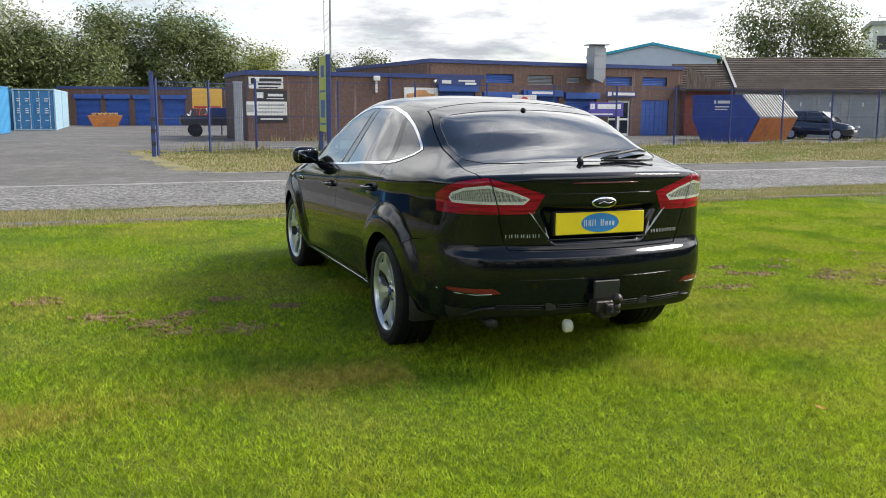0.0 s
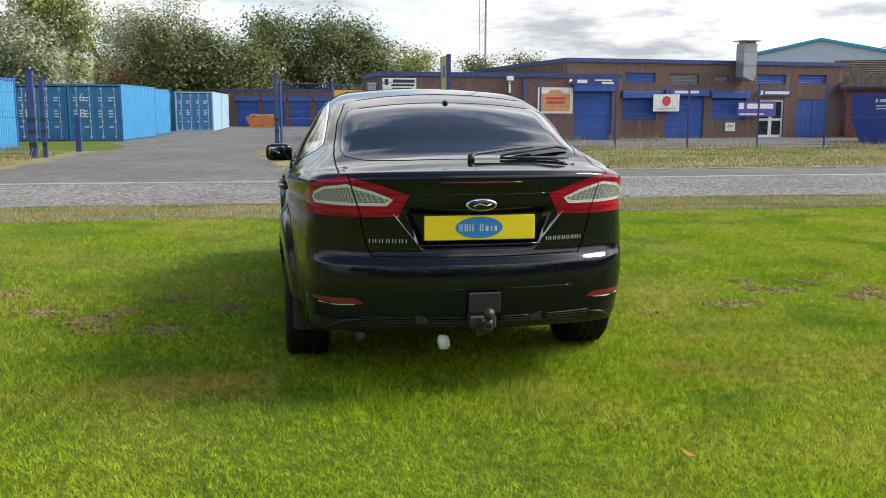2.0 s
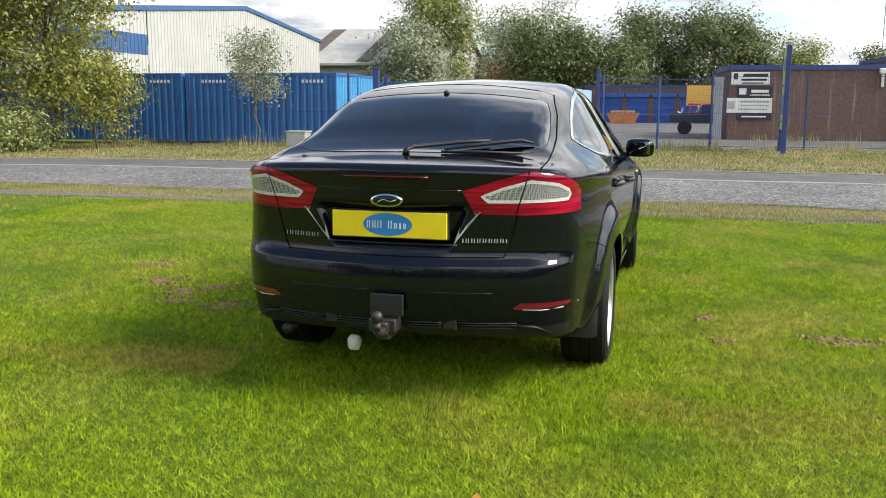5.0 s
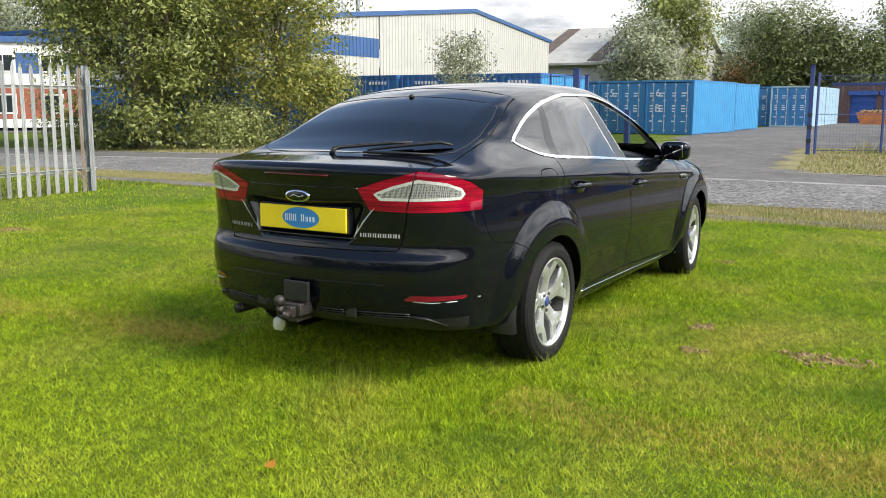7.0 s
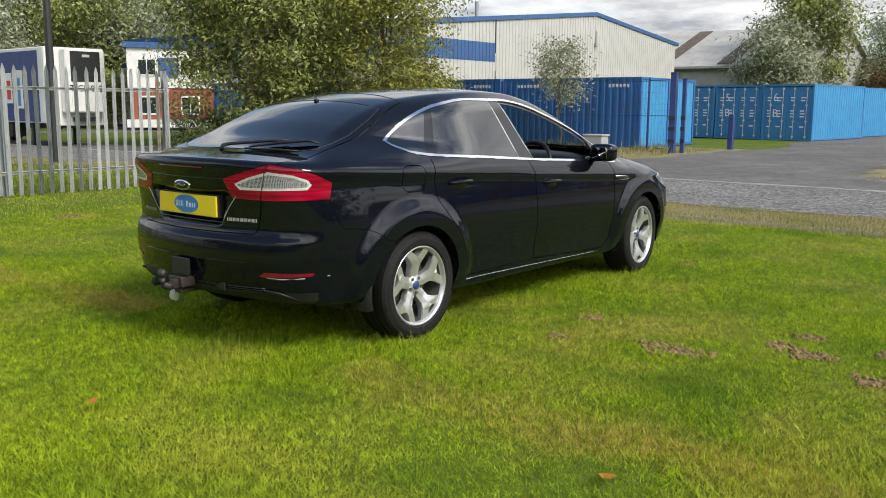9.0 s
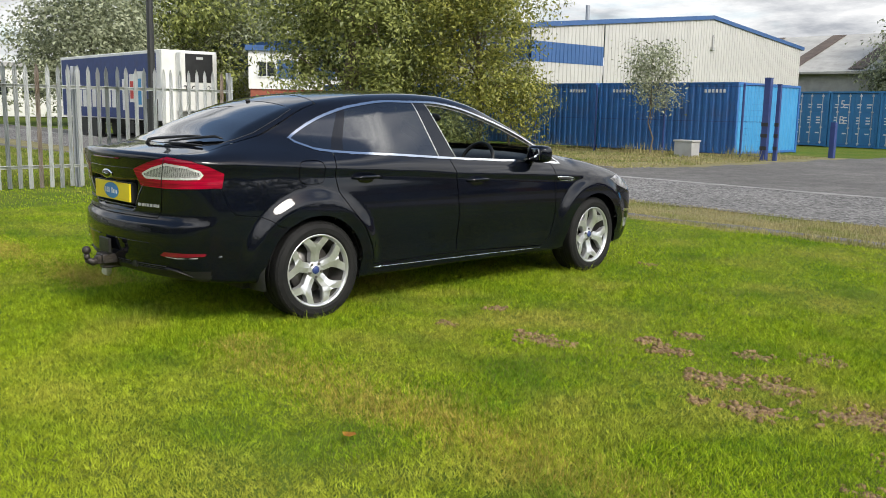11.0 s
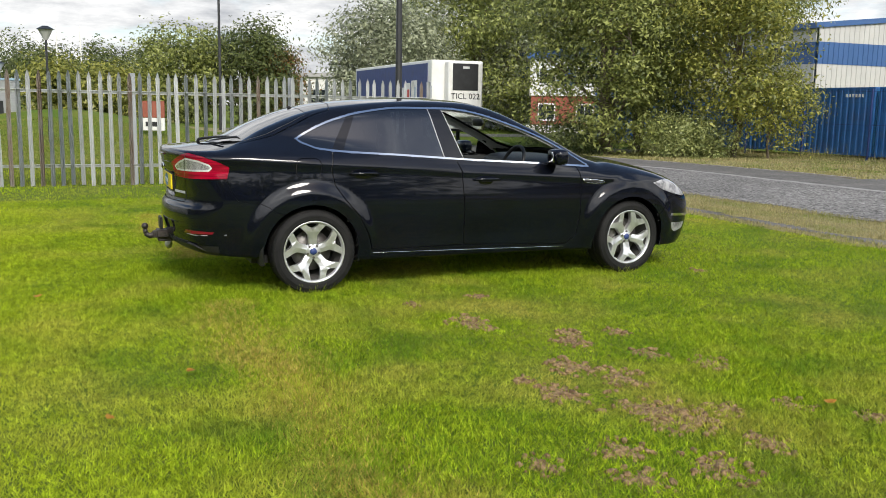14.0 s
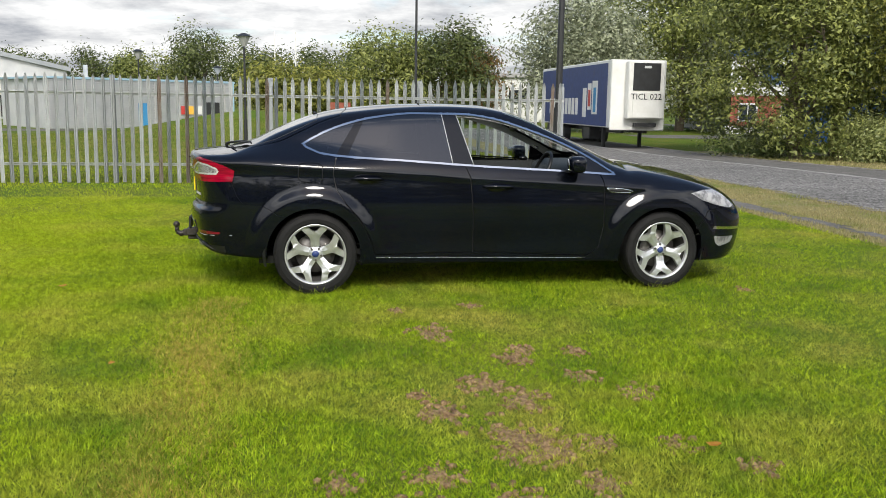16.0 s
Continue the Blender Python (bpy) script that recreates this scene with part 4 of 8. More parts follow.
part("body", boxes((-0.35, 0.35, -0.25, 0.25, -0.05, 0.5), bevel=0.02), M_CONC, b)
part("lid", boxes((-0.38, 0.38, -0.28, 0.28, 0.5, 0.56), bevel=0.01), M_CONC, b)


# ---------- brick units ----------
def wall_with_openings(bm, x0, x1, z0, z1, y0, y1, holes):
    """A wall from x0 to x1, thick from y0 to y1, with rectangular holes (xa, xb, za, zb)."""
    xs = sorted({x0, x1, *[h[0] for h in holes], *[h[1] for h in holes]})
    zs = sorted({z0, z1, *[h[2] for h in holes], *[h[3] for h in holes]})
    for a, b_ in zip(xs, xs[1:]):
        run = None
        for c, d in zip(zs, zs[1:]):
            cx, cz = (a + b_) / 2, (c + d) / 2
            if any(h[0] < cx < h[1] and h[2] < cz < h[3] for h in holes):
                if run:
                    box(bm, a, b_, y0, y1, *run)
                run = None
            else:
                run = (run[0], d) if run else (c, d)
        if run:
            box(bm, a, b_, y0, y1, *run)
    bmesh.ops.remove_doubles(bm, verts=bm.verts, dist=1e-4)
    return bm


def brick_building(name, at, turn, length, depth, height, openings, label, fascia=M_NAVY):
    """A flat-roofed brick unit, front along local +x facing -y. openings: (kind, x0, x1, z0, z1)."""
    h = thing(name, at, turn, label, "building")
    bm = bmesh.new()
    wall_with_openings(bm, 0, length, -0.3, height - 0.16, 0, 0.25, [o[1:] for o in openings])
    part("front_wall", bm, M_BRICK, h)
    part("side_wall", boxes((0, 0.25, 0.25, depth, -0.3, height - 0.16)), M_BRICK, h)
    part("side_wall", boxes((length - 0.25, length, 0.25, depth, -0.3, height - 0.16)), M_BRICK, h)
    part("back_wall", boxes((0.25, length - 0.25, depth - 0.25, depth, -0.3, height - 0.16)), M_BRICK, h)
    part("roof", boxes((0.25, length - 0.25, 0.25, depth - 0.25, height - 0.3, height - 0.2)), M_ROOFG, h)
    part("fascia", boxes((-0.06, length + 0.06, -0.06, 0.0, height - 0.2, height)), fascia, h)
    part("fascia", boxes((-0.06, 0.0, 0.0, depth, height - 0.2, height)), fascia, h)
    for kind, x0, x1, z0, z1 in openings:
        if kind in ("shutter", "blue_window"):
            bm = bmesh.new()
            shutter(bm, x0, x1, 0.10, z0, z1)
            s = part("roller_shutter", bm, M_BLUE, h)
            if kind == "shutter":
                part("shutter_box", boxes((x0 - 0.12, x1 + 0.12, -0.22, 0.0, z1 - 0.02, z1 + 0.32), bevel=0.01), M_BLUE, s)
        elif kind == "louvre":
            bm = boxes((x0, x1, 0.16, 0.18, z0, z1))
            n = int((z1 - z0) / 0.07)
            for i in range(n):
                box(bm, x0, x1, 0.06, 0.15, z0 + i * (z1 - z0) / n, z0 + i * (z1 - z0) / n + 0.02)
            part("louvre", bm, M_GREYW, h)
        elif kind == "blue_door":
            for k in range(2):
                w = (x1 - x0) / 2
                d = part("door", boxes((x0 + k * w + 0.01, x0 + (k + 1) * w - 0.01, 0.06, 0.11, z0, z1)), M_BLUE, h)
                for i in range(3):
                    part("plank", boxes((x0 + k * w + 0.04 + i * (w - 0.08) / 3, x0 + k * w + 0.025 + (i + 1) * (w - 0.08) / 3, 0.045, 0.059, z0 + 0.05, z1 - 0.05)), M_BLUE, d)
        elif kind == "white_door":
            part("backing", boxes((x0, x1, 0.2, 0.22, z0, z1)), M_TEXTB, h)
            for k in range(2):
                w = (x1 - x0) / 2
                a = x0 + k * w
                bm = boxes((a, a + 0.1, 0.08, 0.14, z0, z1), (a + w - 0.1, a + w, 0.08, 0.14, z0, z1), (a + 0.1, a + w - 0.1, 0.08, 0.14, z1 - 0.12, z1),
                           (a + 0.1, a + w - 0.1, 0.08, 0.14, z0 + 0.9, z0 + 1.02), (a + 0.1, a + w - 0.1, 0.08, 0.14, z0, z0 + 0.15))
                d = part("door", bm, M_WHITE, h, "white framed glazed door")
                part("pane", boxes((a + 0.1, a + w - 0.1, 0.10, 0.115, z0 + 0.15, z1 - 0.12)), M_DARKGLASS, d)
    return h


def sign(name, at, turn, w, h, board, bars, label, ink=M_TEXTB, thick=0.03, shape=None):
    """A flat board, its middle at the place, facing local -y, with bars where the writing is too small to read."""
    s = thing(name, at, turn, label, "sign", "signs")
    bm = bmesh.new()
    if shape:
        prism(bm, [(p[0] * w / 2, p[1] * h / 2) for p in shape], "y", 0, thick)
    else:
        box(bm, -w / 2, w / 2, 0, thick, -h / 2, h / 2, 0.004)
    part("board", bm, board, s)
    for bx, bz, bw, bh in bars:
        part("bar", boxes((bx - bw / 2, bx + bw / 2, -0.006, 0.0, bz - bh / 2, bz + bh / 2)), ink, s)
    return s


# long low unit by the gate
KX, KY, KT = 3.30, 34.5, 3.4
brick_building("brick_unit", (KX, KY, GZ), KT, 11.66, 5.4, 3.17, [("shutter", 9.36, 11.27, 0.0, 2.36)], "long low brown brick unit with a navy fascia and stained walls")
brick_building("brick_workshop", (12.85, 37.0, GZ), 6.3, 16.45, 14.0, 4.02,
               [("shutter", 3.1, 5.0, 0.95, 2.08), ("blue_window", 3.2, 4.9, 2.85, 3.33), ("louvre", 5.78, 7.42, 2.82, 3.32), ("shutter", 5.55, 7.8, 0.0, 2.2),
                ("louvre", 8.3, 9.2, 2.95, 3.25), ("shutter", 8.25, 10.3, 0.92, 2.1), ("blue_window", 10.92, 12.74, 2.84, 3.34), ("white_door", 11.15, 12.7, 0.0, 2.02), ("blue_door", 13.5, 15.5, 0.0, 2.04),
                ("blue_window", 13.5, 15.3, 2.86, 3.35)], "brown brick workshop with blue shutters and high windows")
brick_building("brick_unit", (-6.4, 71.0, GZ), -7.5, 26.0, 8.0, 3.1,
               [("shutter", 1.3, 3.15, 0.0, 2.15), ("shutter", 3.55, 5.3, 0.0, 2.15), ("shutter", 5.75, 7.4, 0.0, 2.15), ("shutter", 7.9, 9.65, 0.0, 2.15)], "far row of brown brick units with blue shutters")

kd = Vector((math.cos(radians(KT)), math.sin(radians(KT))))


def on_unit(x, z, out=0.04):
    return (KX + kd.x * x + kd.y * out, KY + kd.y * x - kd.x * out, GZ + z)


sign("wall_sign", on_unit(0.85, 2.62), KT, 1.56, 0.52, M_WHITE, [(0.2, 0.13, 1.0, 0.13), (0.15, -0.06, 1.05, 0.09), (0.1, -0.2, 0.9, 0.05), (-0.6, 0.08, 0.18, 0.26)], "white board with black lettering on the brick wall")
sign("wall_sign", on_unit(1.06, 2.05), KT, 1.44, 0.48, M_TEXTB, [(0.2, 0.03, 0.7, 0.12), (-0.5, 0.02, 0.3, 0.26), (0.2, -0.13, 0.8, 0.04)], "black board with white lettering on the brick wall", ink=M_TEXTW)
sign("wall_sign", on_unit(0.86, 1.48), KT, 1.84, 0.62, M_WHITE, [(0.2, 0.16, 1.2, 0.1), (0.2, 0.0, 1.2, 0.07), (0.15, -0.16, 1.2, 0.06), (-0.75, 0.0, 0.3, 0.34)], "white board with grey lettering on the brick wall", ink=M_CONC)
sign("wall_sign", on_unit(1.06, 1.01), KT, 1.44, 0.28, M_TEXTB, [(0.0, 0.0, 1.0, 0.06)], "narrow black board on the brick wall", ink=M_TEXTW)
rounded = [(-1, -1), (1, -1), (1, 0.62), (0.55, 0.68), (0.35, 0.95), (0, 1.0), (-0.35, 0.95), (-0.55, 0.68), (-1, 0.62)]
s = sign("wall_sign", on_unit(8.36, 1.9), KT, 1.76, 1.22, M_WHITE, [], "white board with a tan crest on the brick wall")
bm = bmesh.new()
prism(bm, [(p[0] * 0.74, p[1] * 0.5) for p in rounded], "y", -0.012, 0.0)
part("crest", bm, M_TAN, s)
part("bar", boxes((-0.5, 0.5, -0.02, -0.012, 0.05, 0.15), (-0.45, 0.45, -0.02, -0.012, -0.15, -0.04)), M_RED, s)
sign("shop_sign", on_unit(10.3, 2.80, 0.24), KT, 2.35, 0.32, M_NAVY, [(-0.68, 0.0, 0.5, 0.16), (0.4, 0.06, 0.9, 0.07), (0.62, -0.07, 0.6, 0.1)], "navy fascia sign over the shutter", ink=M_TEXTW)
wl_ = thing("wall_lamp", on_unit(6.07, 2.80, 0.12), KT, "white security light on the brick wall", "lamp")
part("housing", boxes((-0.16, 0.16, -0.08, 0.1, 0.0, 0.22), bevel=0.02), M_WHITE, wl_)
part("bracket", boxes((-0.05, 0.05, 0.02, 0.12, -0.55, 0.0)), M_WHITE, wl_)

dp = thing("downpipe", on_unit(6.78, 0.0, 0.06), KT, "blue painted downpipe on the brick wall", "pipe")
bm = bmesh.new()
tube(bm, (0, 0, 0.02), (0, 0, 2.95), 0.045, n=10)
part("pipe", bm, M_BLUE, dp)
for z in (0.5, 1.5, 2.6):
    part("clip", boxes((-0.07, 0.07, -0.03, 0.055, z, z + 0.05), bevel=0.005), M_NAVY, dp)
cl = thing("corner_column", on_unit(-0.42, 0.0, 0.0), KT, "ribbed grey steel column at the corner of the brick unit", "column")
part("shaft", corrugated(bmesh.new(), (-0.17, -0.1), (0.17, -0.1), 0.0, 2.62, 0.085, 0.02), M_GREYW, cl)
part("core", boxes((-0.17, 0.17, -0.099, 0.14, 0.0, 2.6)), M_CONC, cl)
part("cap", boxes((-0.20, 0.20, -0.13, 0.16, 2.6, 2.66), bevel=0.006), M_GREYW, cl)
cc = thing("security_camera", on_unit(9.05, 2.86, 0.16), KT, "small white security camera on the brick wall", "camera")
part("bracket", boxes((-0.02, 0.02, 0.0, 0.15, -0.02, 0.02)), M_WHITE, cc)
bm = bmesh.new()
tube(bm, (-0.09, -0.14, -0.08), (0.05, 0.02, 0.0), 0.055, n=10)
part("housing", bm, M_WHITE, cc)

wd = Vector((math.cos(radians(6.3)), math.sin(radians(6.3))))


def on_shop(x, z, out=0.05):
    return (12.85 + wd.x * x + wd.y * out, 37.0 + wd.y * x - wd.x * out, GZ + z)


s = sign("wall_sign", on_shop(5.42, 1.82, 0.3), 6.3, 1.50, 0.86, M_WHITE, [(0, -0.3, 1.2, 0.03)], "white banner with a red disc on the brick wall")
bm = bmesh.new()
bmesh.ops.create_circle(bm, cap_ends=True, segments=24, radius=0.25, matrix=Matrix.Translation((0, -0.008, 0.1)) @ Matrix.Rotation(radians(90), 4, "X"))
part("disc", bm, M_RED, s)
sign("wall_sign", on_shop(10.8, 1.52, 0.3), 6.3, 2.36, 0.78, M_PURPLE, [(0.2, 0.15, 1.6, 0.26), (-0.3, -0.27, 1.5, 0.07), (-0.95, 0.15, 0.3, 0.3)], "purple banner with white lettering on the brick wall", ink=M_TEXTW)
sign("wall_sign", on_shop(9.4, 0.58, 0.06), 6.3, 0.6, 0.45, M_WHITE, [(0, 0.05, 0.4, 0.05)], "small white notice on the brick wall")
sign("shop_sign", on_shop(6.7, 2.36, 0.26), 6.3, 2.1, 0.32, M_BLUE, [(-0.1, 0.02, 1.4, 0.14)], "blue fascia sign over the shutter", ink=M_TEXTW)
sign("shop_sign", on_shop(11.95, 2.36, 0.1), 6.3, 2.1, 0.32, M_NAVY, [(0.2, 0.02, 1.5, 0.16), (-0.8, 0.02, 0.25, 0.22)], "navy fascia sign over the white doors", ink=M_TEXTW)

d = thing("extractor_duct", on_shop(9.9, 2.95, 0.45), 6.3, "galvanised steel extractor duct on the wall", "duct")
bm = bmesh.new()
prism(bm, [(-0.38, 0.22), (0.22, 0.0), (0.38, 0.3), (0.38, 1.9), (-0.38, 1.9)], "y", -0.35, 0.35)
part("duct", bm, M_GREYW, d)
part("cowl", boxes((-0.5, 0.5, -0.5, 0.5, 2.02, 2.08), (-0.32, 0.32, -0.3, 0.3, 1.9, 2.02), bevel=0.005), M_GREYW, d)
for z in (0.8, 1.5):
    part("seam", boxes((-0.4, 0.4, -0.37, 0.37, z, z + 0.04)), M_GREYW, d)

# banner on posts, totem sign by the fence
s = sign("banner", (2.42, 43.6, GZ + 1.98), -2, 1.56, 1.06, M_YELLOW, [(0, -0.46, 1.4, 0.1)], "yellow banner on the yard fence", ink=M_RED)
for x in (-0.72, 0.72):
    part("post", boxes((x - 0.03, x + 0.03, 0.03, 0.09, -2.1, 0.6)), M_NAVY, s)
t = thing("totem_sign", (4.42, 23.9, GZ), -2.6, "tall lime-green sign board in a navy steel frame", "sign")
part("panel", boxes((-0.055, 0.035, -0.70, 0.70, 0.72, 3.26), bevel=0.008), M_LIME, t)
for y in (-0.78, 0.78):
    part("post", boxes((-0.07, 0.075, y - 0.07, y + 0.07, -0.1, 3.28), bevel=0.01), M_NAVY, t)
for z0, z1, y0, y1 in ((2.55, 2.95, -0.3, 0.3), (2.05, 2.12, -0.55, 0.55), (1.2, 1.8, -0.4, 0.4), (0.95, 1.02, -0.5, 0.5)):
    part("letter_bar", boxes((-0.060, -0.055, y0, y1, z0, z1)), M_BLUE, t)
t = thing("radio_mast", (26.6, 120.0, GZ), 0, "tall thin lattice mast far behind the units", "mast")
bm = bmesh.new()
tube(bm, (0.35, 0, 0), (0.35, 0, 42), 0.16, n=6)
part("leg", bm, M_CONC, t)
bm = bmesh.new()
tube(bm, (-0.55, 0, 0), (-0.55, 0, 42), 0.05, n=4)
for i in range(40):
    tube(bm, (-0.55, 0, i), (0.35, 0, i + 1), 0.03, n=3)
part("lattice", bm, M_CONC, t)

# ---------- right-hand far side: garages, skip, white-blue shed ----------
g = thing("garage_block", (30.0, 38.0, GZ), -28, "row of grey garages under a long brown tiled roof", "building")
part("front_wall", boxes((1.9, 26, 0, 0.25, -0.3, 2.75)), M_CONC, g)
part("front_wall", boxes((-0.9, 1.88, 0.05, 0.25, -0.3, 2.75)), M_REDBRICK, g, "dark red brick end of the front wall")
part("end_wall", boxes((-0.9, -0.65, 0.25, 9.0, -0.3, 2.75)), M_REDBRICK, g)


def stepped(y0, z0, y1, z1, n, lap):
    """Edge of a tiled slope, a step at each course."""
    out = []
    for k in range(n):
        a, b = k / n, (k + 1) / n
        out += [(y0 + (y1 - y0) * a, z0 + (z1 - z0) * a + lap), (y0 + (y1 - y0) * b, z0 + (z1 - z0) * b)]
    return out


bm = bmesh.new()
prism(bm, [(-0.5, 2.58)] + stepped(-0.5, 2.68, 4.6, 4.75, 17, 0.075) + [(9.6, 2.7), (9.6, 2.58), (4.6, 4.6)], "x", 1.9, 26)
part("roof", bm, M_ROOFB, g)
bm = bmesh.new()
prism(bm, [(-0.5, 2.58)] + stepped(-0.5, 2.68, 4.0, 4.35, 15, 0.075) + [(9.0, 2.7), (9.0, 2.58), (4.0, 4.2)], "x", -1.3, 1.75)
part("roof", bm, M_ROOFB, g)
bm = bmesh.new()
prism(bm, [(-0.52, 2.74), (4.6, 4.86), (4.6, 4.93), (-0.54, 2.81)], "x", 1.76, 1.9)
part("flashing", bm, M_CONC, g, "pale strip of roof flashing")
bm = bmesh.new()
prism(bm, [(-0.95, 2.72), (1.6, 2.72), (-0.95, 3.95)], "y", -0.62, -0.54)
part("gable_board", bm, M_TIMBER, g, "weathered brown timber gable boarding")
for x0, x1 in ((2.2, 3.45), (3.6, 4.75), (4.94, 6.23), (6.59, 7.81), (8.32, 9.65), (10.38, 11.7), (12.2, 13.5)):
    d = part("garage_door", boxes((x0, x1, -0.045, -0.002, 0.0, 2.3)), M_GREYW, g, "grey flush garage door")
    part("door_frame", boxes((x0 - 0.09, x0, -0.07, -0.002, 0.0, 2.4), (x1, x1 + 0.09, -0.07, -0.002, 0.0, 2.4), (x0, x1, -0.07, -0.002, 2.3, 2.4)), M_CONC, d)
    xm = (x0 + x1) / 2
    part("number_bar", boxes((xm - 0.04, xm + 0.04, -0.05, -0.046, 1.75, 1.97)), M_TEXTW, d)
sh = thing("white_shed", (43.8, 76.0, GZ), -38, "far white industrial shed with a cyan roof edge", "building")
bm = bmesh.new()
prism(bm, [(0, 0), (12.5, 0), (12.5, 6.5), (6.3, 7.9), (0, 6.6)], "y", 0, 30)
part("wall", bm, M_PALEBLUE, sh)
bm = bmesh.new()
prism(bm, [(-0.3, 6.55), (6.3, 7.9), (12.8, 6.45), (12.8, 6.72), (6.3, 8.15), (-0.3, 6.82)], "y", -0.3, 30)
part("roof", bm, M_CYAN, sh)
tw = thing("office_block", (87.0, 82.0, GZ), -40, "far white office block with window bands", "building")
part("wall", boxes((0, 14, 0, 12, 0, 12.0)), M_WHITE, tw)
for z in (9.0, 5.5, 2.0):
    for i in range(5):
        part("window", boxes((0.5 + 2.7 * i, 2.8 + 2.7 * i, -0.06, 0.0, z, z + 1.7)), M_DARKGLASS, tw)
part("roof", boxes((-0.4, 14.4, -0.4, 12.4, 12.0, 12.5)), M_CONC, tw)
part("rail", boxes((0.5, 13.5, 0.3, 0.35, 12.9, 13.0), (0.5, 0.55, 0.3, 0.35, 12.5, 13.0), (7, 7.05, 0.3, 0.35, 12.5, 13.0)), M_STEEL, tw)

sk = thing("waste_skip", (25.0, 31.8, GZ), -71.5, "large covered blue and orange waste skip with ribbed lids", "skip")
bm = bmesh.new()
prism(bm, [(0.56, 0.0), (3.16, 0.0), (3.76, 1.17), (2.78, 2.2), (0.0, 2.2), (0.0, 1.1)], "y", 0, 3.3)
part("body", bm, M_NAVYBLUE, sk)
bm = bmesh.new()
prism(bm, [(3.18, 0.02), (3.78, 1.15), (3.80, 1.13), (3.21, 0.0)], "y", 0.03, 3.27)
part("lower_side", bm, M_ORANGE, sk, "rusty orange lower side")
for y0, y1 in ((0.02, 1.6), (1.68, 3.28)):
    bm = bmesh.new()
    prism(bm, [(2.76, 2.20), (2.80, 2.25), (3.83, 1.19), (3.79, 1.15)], "y", y0, y1)
    lid = part("lid", bm, M_ROOFG, sk, "pale ribbed metal lid")
    for k in range(6):
        ya = y0 + 0.08 + k * (y1 - y0 - 0.1) / 6
        bm = bmesh.new()
        prism(bm, [(2.80, 2.25), (2.84, 2.28), (3.86, 1.22), (3.83, 1.19)], "y", ya, ya + 0.09)
        part("rib", bm, M_ROOFG, lid)
part("rim", boxes((-0.04, 2.8, -0.05, 0.0, 2.12, 2.24)), M_NAVYBLUE, sk)
for k, (x0, x1, z0, z1) in enumerate(((1.25, 1.35, 1.82, 1.98), (1.45, 2.15, 1.83, 1.97), (1.3, 2.1, 1.64, 1.70), (1.3, 2.0, 1.52, 1.57))):
    part("letter_bar", boxes((x0, x1, -0.012, 0.0, z0, z1)), M_TEXTW, sk)
sk = thing("yard_skip", (-4.0, 66.0, GZ), 0, "small orange skip heaped with rubble", "skip")
bm = bmesh.new()
prism(bm, [(0.2, 0), (1.9, 0), (2.3, 0.85), (-0.2, 0.85)], "y", 0, 1.4)
part("body", bm, M_ORANGE, sk)
bm = bmesh.new()
for i in range(14):
    bmesh.ops.create_icosphere(bm, subdivisions=1, radius=0.16, matrix=Matrix.Translation((0.15 + 0.13 * i, 0.4 + 0.3 * (i % 3), 0.88 + 0.05 * (i % 2))))
part("rubble", bm, M_SOIL, sk)

# ---------- warehouse with cream cladding ----------
w = thing("warehouse", (-27.0, 31.8, GZ), 0, "large cream-clad warehouse with blue band and blue roof edge", "building")


def ribbed(bm, a, b_, lo, hi, along, at, out):
    """A ribbed sheet from a to b_ along x or y; lo and hi give its lower and upper edge."""
    pitch = 0.33
    n = int(round((b_ - a) / pitch))
    prev = None
    for i in range(n):
        for t, o in ((0.0, 0.0), (0.05, out), (0.60, out), (0.65, 0.0)):
            s_ = a + (i + t) * (b_ - a) / n
            p = (at + o, s_) if along == "y" else (s_, at + o)
            row = [bm.verts.new((*p, lo(s_))), bm.verts.new((*p, hi(s_)))]
            if prev:
                bm.faces.new((prev[0], row[0], row[1], prev[1]))
            prev = row
    return bm


def gable_top(y):
    return 5.83 + 1.80 * y / 18.0 if y < 18.0 else 7.63 - 1.27 * (y - 18.0) / 12.9


part("gable_wall", ribbed(bmesh.new(), 0.0, 6.4, lambda s: 0.0, lambda s: 4.06, "y", 0.0, 0.03), M_CLAD, w)
part("gable_wall", ribbed(bmesh.new(), 0.0, 6.4, lambda s: 5.14, gable_top, "y", 0.0, 0.03), M_CLAD, w)
part("gable_wall", ribbed(bmesh.new(), 6.4, 30.9, lambda s: 0.0, gable_top, "y", 0.0, 0.03), M_CLAD, w)
part("blue_band", ribbed(bmesh.new(), 0.0, 6.4, lambda s: 4.06, lambda s: 5.14, "y", 0.02, 0.03), M_CLADB, w)
part("side_wall", ribbed(bmesh.new(), -40.0, 0.0, lambda s: 0.0, lambda s: 4.06, "x", 0.0, -0.03), M_CLAD, w)
part("side_wall", ribbed(bmesh.new(), -40.0, 0.0, lambda s: 5.14, lambda s: 5.80, "x", 0.0, -0.03), M_CLAD, w)
part("blue_band", boxes((-40, -0.2, -0.02, 0.18, 4.06, 5.14)), M_CLADB, w)
for i in range(9):
    x = -3.4 - 3.0 * i
    d = part("window", boxes((x, x + 1.15, -0.07, -0.02, 4.02, 5.05)), M_WHITE, w, "white framed window")
    part("pane", boxes((x + 0.1, x + 1.05, -0.08, -0.07, 4.12, 4.95)), M_DARKGLASS, d)
bm = bmesh.new()
prism(bm, [(-0.3, 5.79), (18.0, 7.62), (31.2, 6.31), (31.2, 6.55), (18.0, 7.87), (-0.3, 6.05)], "x", -40.0, 0.12)
part("roof", bm, M_CLADB, w)
bm = bmesh.new()
